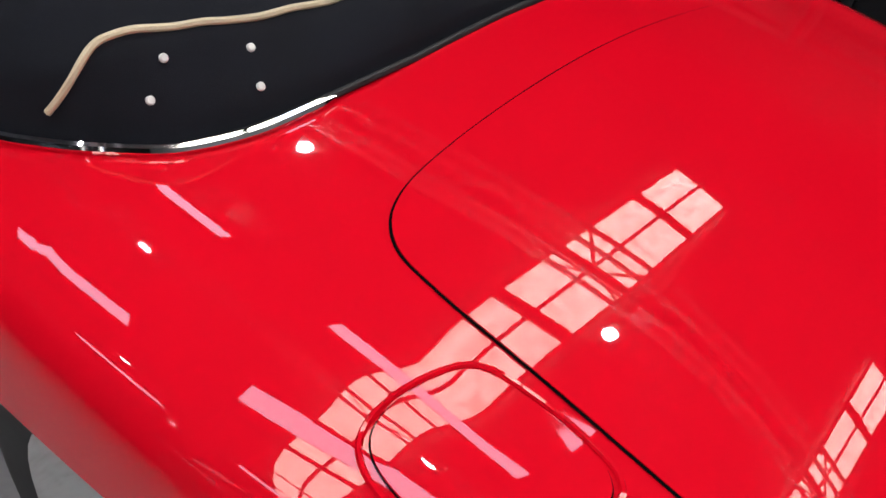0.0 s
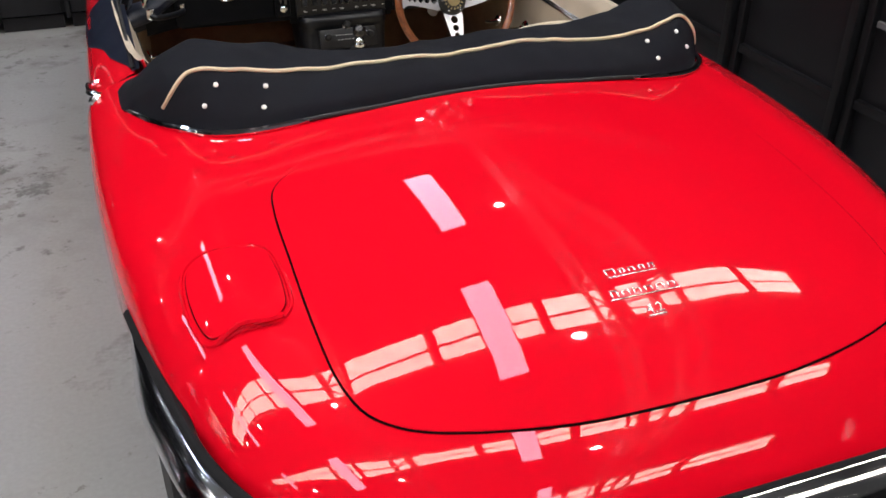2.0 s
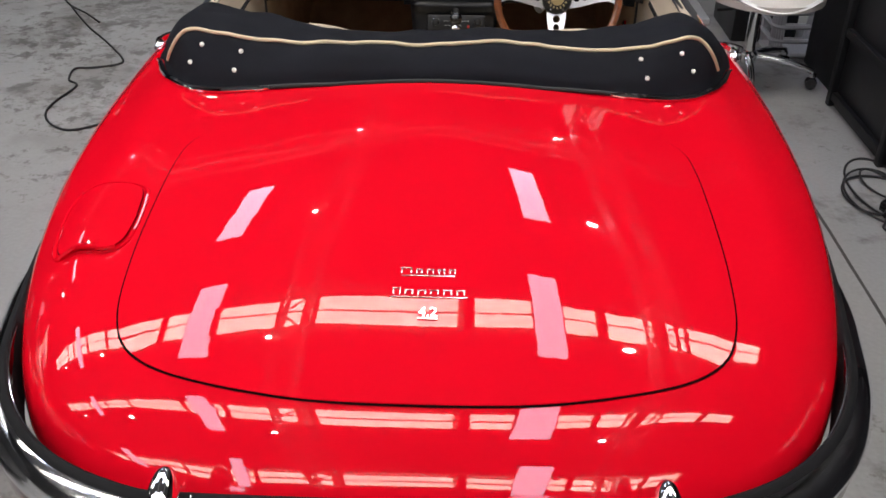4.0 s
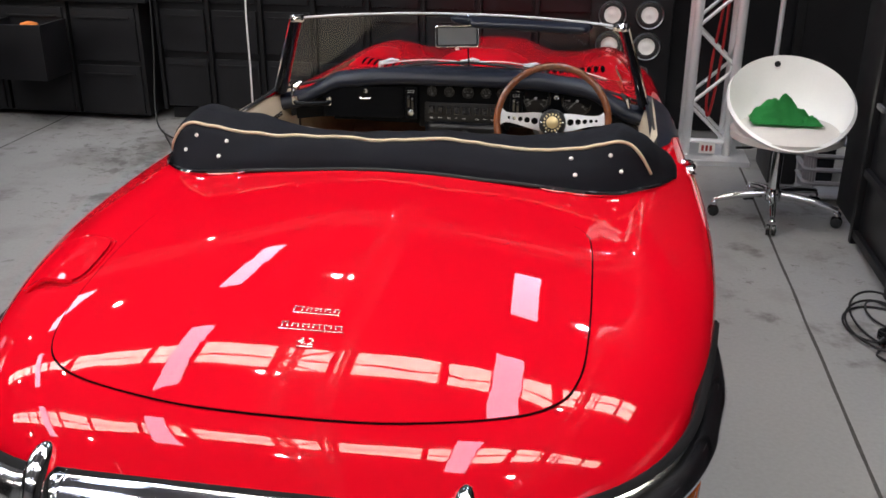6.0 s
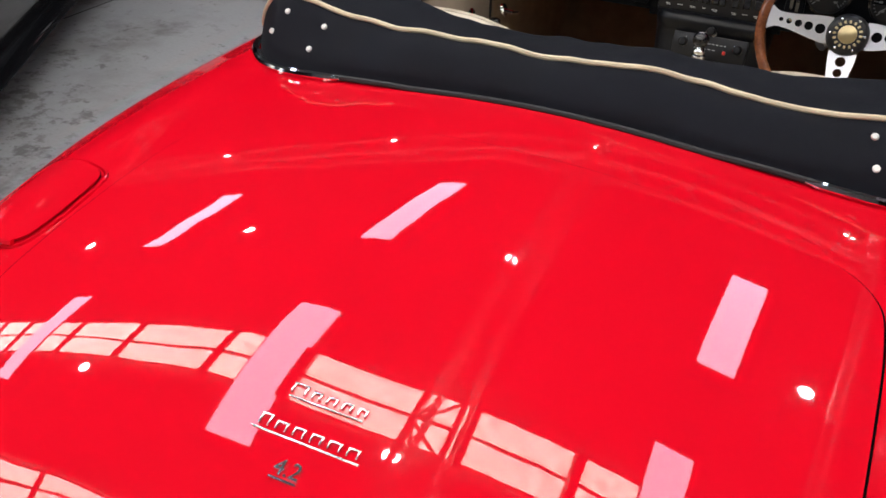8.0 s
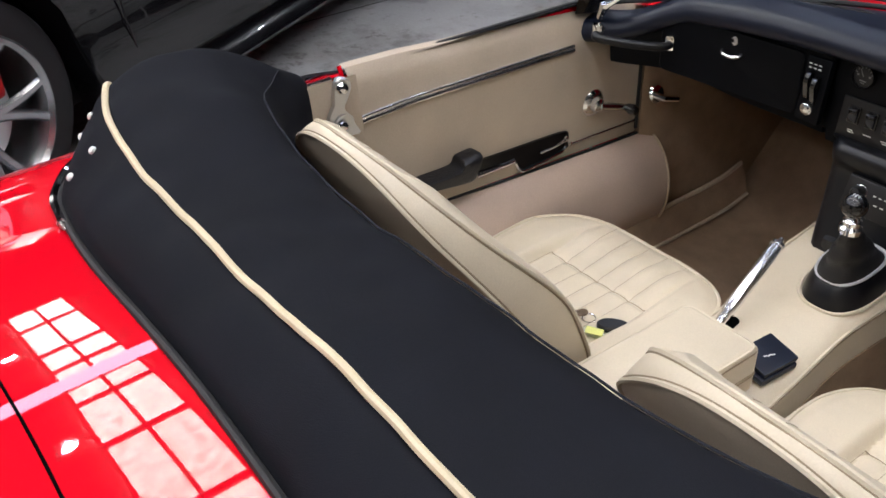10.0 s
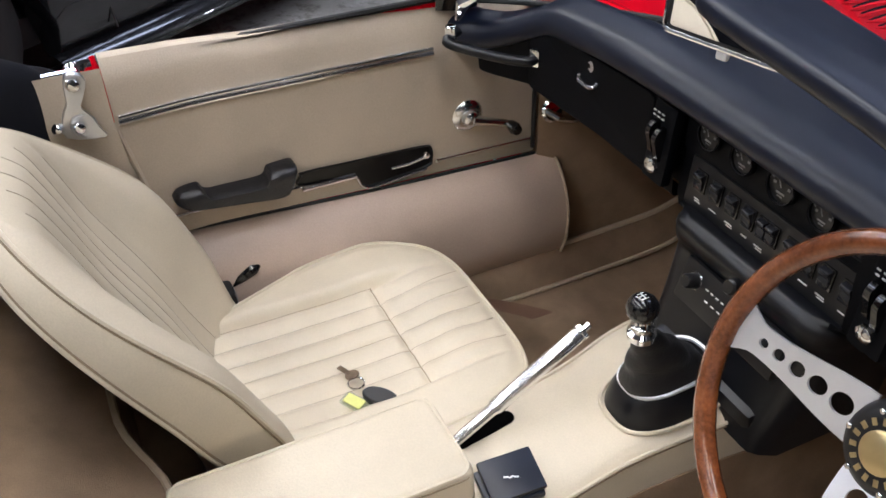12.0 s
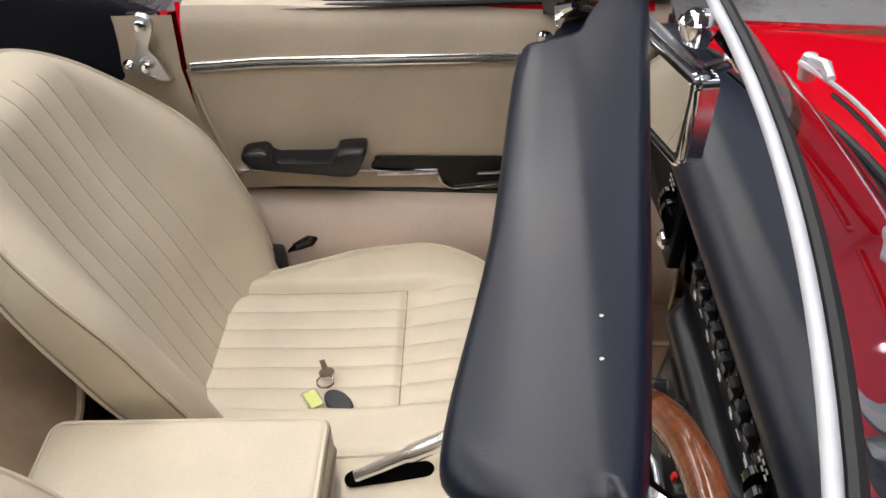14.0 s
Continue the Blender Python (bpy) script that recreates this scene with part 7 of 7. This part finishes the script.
def shell_pt(a, t, off):
    sx, sy = 0.278 + off, 0.262 + off
    flare = 0.55 + 0.45 * t ** 0.45
    bow = 1.0 - 0.05 * smoothstep(0.6, 1, t)
    z = 0.385 - off + (rim_z(a) - 0.385) * t ** 1.6
    return Vector((CX + math.sin(a) * sx * flare * bow * (t ** 0.3 if t > 0 else 0), CY + math.cos(a) * sy * flare * bow * (t ** 0.3 if t > 0 else 0), z))


angs = [k * math.tau / 64 for k in range(64)]
tt = [0.001, 0.02, 0.06, 0.12, 0.2, 0.3, 0.42, 0.55, 0.68, 0.8, 0.9, 1.0]
rows = [[shell_pt(a, t, 0.0) for a in angs] for t in tt] + [[shell_pt(a, t, 0.012) for a in angs] for t in tt[::-1]]
grid(bm, rows, close_u=True)
shell = part("shell", bm, WHITE_PLASTIC, chair, "white moulded tub shell")
bm = bmesh.new()
hz = 0.688
lathe(bm, [(0.0135, 0.0), (0.0135, 0.004), (0.010, 0.005)], pose(1.300, CY + 0.232, hz, 98, 0, 0), 18)
part("grip_hole", bm, RUBBER, chair)
bm = bmesh.new()
rows = []
for t in np.linspace(0.02, 1, 10):
    rows.append([Vector((CX + math.sin(a) * 0.245 * t, CY - 0.01 + math.cos(a) * 0.235 * t - 0.012 * max(-math.cos(a), 0), 0.472 - 0.03 * t ** 6 + 0.006 * math.cos(a))) for a in angs])
rows.append([Vector((CX + math.sin(a) * 0.243, CY - 0.01 + math.cos(a) * 0.233 - 0.012 * max(-math.cos(a), 0), 0.41)) for a in angs])
grid(bm, rows, close_u=True)
part("seat_pad", bm, PAD, chair, "pale padded seat")
bm = bmesh.new()
cyl(bm, (CX - 0.01, 3.27, 0.13), (CX - 0.01, 3.27, 0.39), 0.025, n=18)
part("gas_post", bm, CHROME, chair)
bm = bmesh.new()
lathe(bm, [(0.03, 0.09), (0.042, 0.10), (0.042, 0.14), (0.03, 0.15)], Matrix.Translation((CX - 0.01, 3.27, 0)), 18)
part("hub", bm, CHROME, chair)
bm = bmesh.new()
box(bm, (CX - 0.01, 3.25, 0.385), (0.2, 0.18, 0.03), bevel=0.01)
tube(bm, [Vector((1.28, 3.2, 0.385)), Vector((1.17, 3.12, 0.38)), Vector((1.11, 3.10, 0.382))], 0.006, 8)
part("seat_plate", bm, BLACK_PLASTIC, chair)
for fx, fy in ((1.067, 3.273), (1.294, 3.045), (1.605, 3.20), (1.26, 3.52), (1.56, 3.48)):
    d = Vector((fx, fy, 0)) - Vector((CX - 0.01, 3.27, 0))
    bm = bmesh.new()
    tube(bm, [Vector((CX - 0.01, 3.27, 0.125)) + d * k + Vector((0, 0, -0.045 * k * k)) for k in (0.1, 0.35, 0.6, 0.85, 1.0)], [0.022, 0.019, 0.017, 0.015, 0.012], 10)
    leg = part("leg", bm, CHROME, chair)
    for o in (-0.013, 0.013):
        bm = bmesh.new()
        n = d.normalized().cross(Vector((0, 0, 1)))
        q = Vector((fx, fy, 0.027)) + n * o
        lathe(bm, [(0.004, -0.010), (0.024, -0.008), (0.0265, 0), (0.024, 0.008), (0.004, 0.010)], Matrix.Translation(q) @ n.to_track_quat("Z", "Y").to_matrix().to_4x4(), 16)
        part("caster", bm, GLOSS_BLACK, leg)
    bm = bmesh.new()
    lathe(bm, [(0.010, 0.05), (0.017, 0.056), (0.017, 0.070), (0.008, 0.078)], Matrix.Translation((fx, fy, 0)), 12)
    part("caster_cap", bm, CHROME, leg)
# towel
bm = bmesh.new()
rows = []
for i in range(40):
    u = i / 39
    row = []
    for j in range(26):
        v = j / 25
        x = 1.172 + 0.30 * u + 0.012 * noise.noise(Vector((u * 4, v * 4, 7)))
        y = 3.14 + 0.16 * v + 0.012 * noise.noise(Vector((u * 5, v * 5, 3)))
        peak = 0.09 * max(1 - abs(u - 0.30) / 0.34, 0) ** 0.8 * smoothstep(0, 0.55, v) * smoothstep(1.05, 0.7, v) + 0.06 * smoothstep(0.35, 0.5, u) * smoothstep(0.98, 0.55, u) * smoothstep(0.1, 0.6, v) * smoothstep(1.05, 0.8, v)
        fold = 0.022 * abs(noise.noise(Vector((u * 7, v * 6, 1)))) + 0.008 * noise.noise(Vector((u * 17, v * 13, 5)))
        edge = min(u, 1 - u, v, 1 - v)
        row.append(Vector((x, y, 0.478 + (peak + fold) * smoothstep(0, 0.06, edge) + 0.003)))
    rows.append(row)
grid(bm, rows)
bmesh.ops.solidify(bm, geom=bm.faces[:], thickness=-0.004)
tagged(part("towel", bm, GREEN), "crumpled green microfibre towel on the white chair seat", "towel")

# laundry basket
basket = thing("laundry_basket", (1.64, 3.6, 0), "pale grey plastic laundry basket with square holes", "basket")
GREYP = mat("pale_grey_plastic", (0.42, 0.43, 0.46), 0.45)
for z in (0.02, 0.09, 0.16, 0.23, 0.30):
    bm = bmesh.new()
    o = round_rect(0.26 + z * 0.12, 0.22 + z * 0.12, 0.04)
    tube(bm, [Vector((1.66 + x, 3.68 + y, z)) for x, y in o], 0.012 if z < 0.3 else 0.016, 6, closed=True)
    part("ring", bm, GREYP, basket)
o0, o1 = round_rect(0.26, 0.22, 0.04, 5), round_rect(0.296, 0.256, 0.04, 5)
for k in range(0, len(o0)):
    bm = bmesh.new()
    cyl(bm, (1.66 + o0[k][0], 3.68 + o0[k][1], 0.01), (1.66 + o1[k][0], 3.68 + o1[k][1], 0.3), 0.008, n=5)
    part("upright", bm, GREYP, basket)
bm = bmesh.new()
box(bm, (1.66, 3.68, 0.012), (0.25, 0.21, 0.012))
part("bottom", bm, GREYP, basket)


# ---- black lockers beside the car ----
def side_unit(y0, y1, x, h):
    p = thing("side_cabinet", (x, (y0 + y1) / 2, 0), "black framed side cabinet with plain panels", "cabinet", "side cabinets")
    c = (y0 + y1) / 2
    bm = bmesh.new()
    box(bm, (x + 0.30, c, h / 2), (0.56, y1 - y0 - 0.004, h), bevel=0.004)
    part("body", bm, BLACK_PANEL, p)
    for yy in (y0 + 0.02, y1 - 0.02):
        bm = bmesh.new()
        box(bm, (x + 0.01, yy, h / 2), (0.035, 0.036, h - 0.002), bevel=0.003)
        part("frame_post", bm, BLACK_WALL, p)
    for z in (0.05, 0.33, 0.95, h - 0.05):
        bm = bmesh.new()
        box(bm, (x + 0.012, c, z), (0.03, y1 - y0 - 0.08, 0.035), bevel=0.003)
        part("frame_rail", bm, BLACK_WALL, p)
    bm = bmesh.new()
    box(bm, (x + 0.003, y1 - 0.10, 0.62), (0.016, 0.09, 0.022), bevel=0.004)
    part("handle", bm, HOUSING, p)
    return p


yy = 3.04
for k, w in enumerate((0.62, 0.62, 0.62, 0.62, 0.62, 0.62)):
    side_unit(yy - w, yy, 1.63 + 0.03 * k, 1.15)
    yy -= w + 0.004

# ---- cables on the floor ----
def cable(name, pts, r, material, label):
    bm = bmesh.new()
    tube(bm, spline(pts, 6), r, 6)
    return tagged(part(name, bm, material), label, "cable")


Z = 0.006
cable("power_cable", [(-2.13, 4.22, Z), (-1.98, 3.98, Z), (-1.86, 3.80, Z), (-1.72, 3.62, Z), (-1.57, 3.40, Z), (-1.56, 3.32, Z), (-1.66, 3.27, Z), (-1.74, 3.25, Z), (-1.72, 3.12, Z), (-1.66, 3.05, Z), (-1.69, 2.86, Z), (-1.675, 2.735, Z), (-1.60, 2.63, Z), (-1.5, 2.60, Z), (-1.35, 2.72, Z)], 0.005, RUBBER, "thin black power cable lying loose on the concrete")
coil = []
for k in range(58):
    a = k * 0.44
    sway = math.sin(k * 0.21)
    coil.append((1.56 + 0.03 * sway + (0.10 + 0.035 * math.sin(k * 0.13)) * math.cos(a), 2.22 + 0.06 * math.cos(k * 0.17) + (0.17 + 0.05 * math.sin(k * 0.11 + 1)) * math.sin(a), Z + 0.003 * (k // 15) + 0.002 * math.sin(k)))
cable("extension_lead", coil + [(1.50, 2.0, Z), (1.49, 1.93, Z), (1.58, 1.86, Z), (1.66, 1.90, Z)], 0.0042, RUBBER, "coiled black extension lead on the concrete floor")
bm = bmesh.new()
box(bm, (1.545, 2.07, 0.022), (0.05, 0.075, 0.04), pose(0, 0, 0, 0, 0, 30), 0.01)
cyl(bm, (1.52, 2.04, 0.02), (1.50, 2.02, 0.018), 0.016, 0.008, 10)
tagged(part("plug_socket", bm, GLOSS_BLACK), "black plug socket at the end of the lead", "plug")

# ---- black car parked alongside ----
other = thing("black_car", (-2.8, 1.27, 0), "shiny black parked car with silver alloy wheels", "car")
OM = Matrix.Translation((-1.885, 1.256, 0)) @ pose(0, 0, 0, 0, 0, 30)


def other_part(name, bm, material, label="", parent=None, smooth=True):
    bm.transform(OM)
    return part(name, bm, material, parent or other, label, smooth)


bm = bmesh.new()
rows = []
for y in np.linspace(-0.78, 3.5, 93):
    nose = 0.0
    inset = 0.25 * smoothstep(2.7, 3.5, y) + 0.22 * smoothstep(-0.3, -0.78, y)
    low = 0.17
    for wy in (0.0, 2.62):
        if abs(y - wy) < 0.385:
            low = max(low, math.sqrt(0.385 ** 2 - (y - wy) ** 2) + 0.33)
    shoulder = 0.88 + 0.03 * math.sin(y)
    roof = 0.95 + 0.45 * smoothstep(-0.7, 0.4, y) * smoothstep(2.6, 1.3, y)
    prof = [(-0.10, low), (-0.03, low + 0.02), (0.0, max(0.30, low + 0.03)), (-0.03, max(0.42, low + 0.04)), (-0.035, max(0.55, low + 0.05)), (0.0, max(0.70, low + 0.06)), (-0.03, max(0.80, low + 0.07)), (-0.10, shoulder), (-0.16, shoulder + 0.015), (-0.34, roof - 0.08), (-0.5, roof), (-0.9, roof + 0.04)]
    half = [Vector((a - inset, y, z)) for a, z in prof]
    other_half = [Vector((-1.8 - (a - inset), y, z)) for a, z in prof[::-1]]
    rows.append(half + other_half[1:])
vs = grid(bm, rows)
bm.faces.new(vs[0])
bm.faces.new(vs[-1])
other_part("body", bm, CAR_BLACK)
bm = bmesh.new()
rows = []
for y in np.linspace(0.40, 2.2, 20):
    k = 0.0
    rows.append([Vector((-0.10 - k, y, 0.135)), Vector((0.03 - k, y, 0.13)), Vector((0.045 - k, y, 0.15)), Vector((0.02 - k, y, 0.185)), Vector((-0.03 - k, y, 0.20))])
grid(bm, rows)
other_part("side_skirt", bm, CAR_BLACK)
bm = bmesh.new()
tube(bm, [Vector((0.002, 0.62, 0.22)), Vector((-0.025, 0.60, 0.45)), Vector((0.0, 0.56, 0.70)), Vector((-0.1, 0.5, 0.88))], 0.003, 5)
other_part("door_gap", bm, RUBBER)
bm = bmesh.new()
box(bm, (-0.9, 1.35, 0.24), (1.5, 4.0, 0.1), bevel=0.02)
other_part("underside", bm, RUBBER)


def alloy_wheel(y, x, sgn):
    m = Matrix.Translation((x, y, 0.34)) @ pose(0, 0, 0, 0, 90, 0)
    bm = bmesh.new()
    lathe(bm, [(0.235, -0.11), (0.30, -0.11), (0.335, -0.085), (0.340, -0.04), (0.340, 0.04), (0.335, 0.085), (0.30, 0.108), (0.243, 0.108)], m, 44, caps=False)
    ty = other_part("wheel", bm, RUBBER, "low-profile tyre on a silver five-spoke alloy rim")
    bm = bmesh.new()
    lathe(bm, [(0.245, sgn * 0.109), (0.238, sgn * 0.112), (0.226, sgn * 0.100), (0.222, sgn * 0.0), (0.222, -sgn * 0.08)], m, 44, caps=False)
    other_part("rim", bm, SILVER, parent=ty)
    for k in range(5):
        for da, tw in ((-7, -5), (7, 5)):
            bm = bmesh.new()
            a = k * 72 + 14
            rows = []
            for t in np.linspace(0, 1, 7):
                r = 0.045 + 0.187 * t
                an = radians(a + da * (0.35 + 0.9 * t) + tw * t)
                w = 0.017 - 0.003 * t
                c, s = math.cos(an), math.sin(an)
                z = sgn * (0.070 + 0.032 * t)
                rows.append([m @ Vector((r * c - w * s, r * s + w * c, z - sgn * 0.012)), m @ Vector((r * c - w * 0.5 * s, r * s + w * 0.5 * c, z)), m @ Vector((r * c + w * 0.5 * s, r * s - w * 0.5 * c, z)), m @ Vector((r * c + w * s, r * s - w * c, z - sgn * 0.012)), m @ Vector((r * c, r * s, z - sgn * 0.035))])
            grid(bm, rows, close_u=True)
            other_part("spoke", bm, SILVER, parent=ty)
    bm = bmesh.new()
    lathe(bm, [(0.055, sgn * 0.05), (0.055, sgn * 0.074), (0.035, sgn * 0.080), (0.001, sgn * 0.081)], m, 24)
    other_part("centre_cap", bm, SILVER, parent=ty)
    bm = bmesh.new()
    lathe(bm, [(0.165, sgn * 0.0), (0.165, sgn * 0.022), (0.06, sgn * 0.024)], m, 32)
    other_part("brake_disc", bm, DULL_CHROME, parent=ty)
    bm = bmesh.new()
    box(bm, (0, 0, 0), (0.05, 0.07, 0.11), bevel=0.02)
    bmesh.ops.translate(bm, vec=(x + 0.02 * sgn, y + 0.115, 0.41), verts=bm.verts)
    other_part("brake_caliper", bm, mat("red_caliper", (0.5, 0.01, 0.01), 0.4), parent=ty)


for wy in (0.0, 2.62):
    alloy_wheel(wy, -0.125, 1)
    alloy_wheel(wy, -1.675, -1)
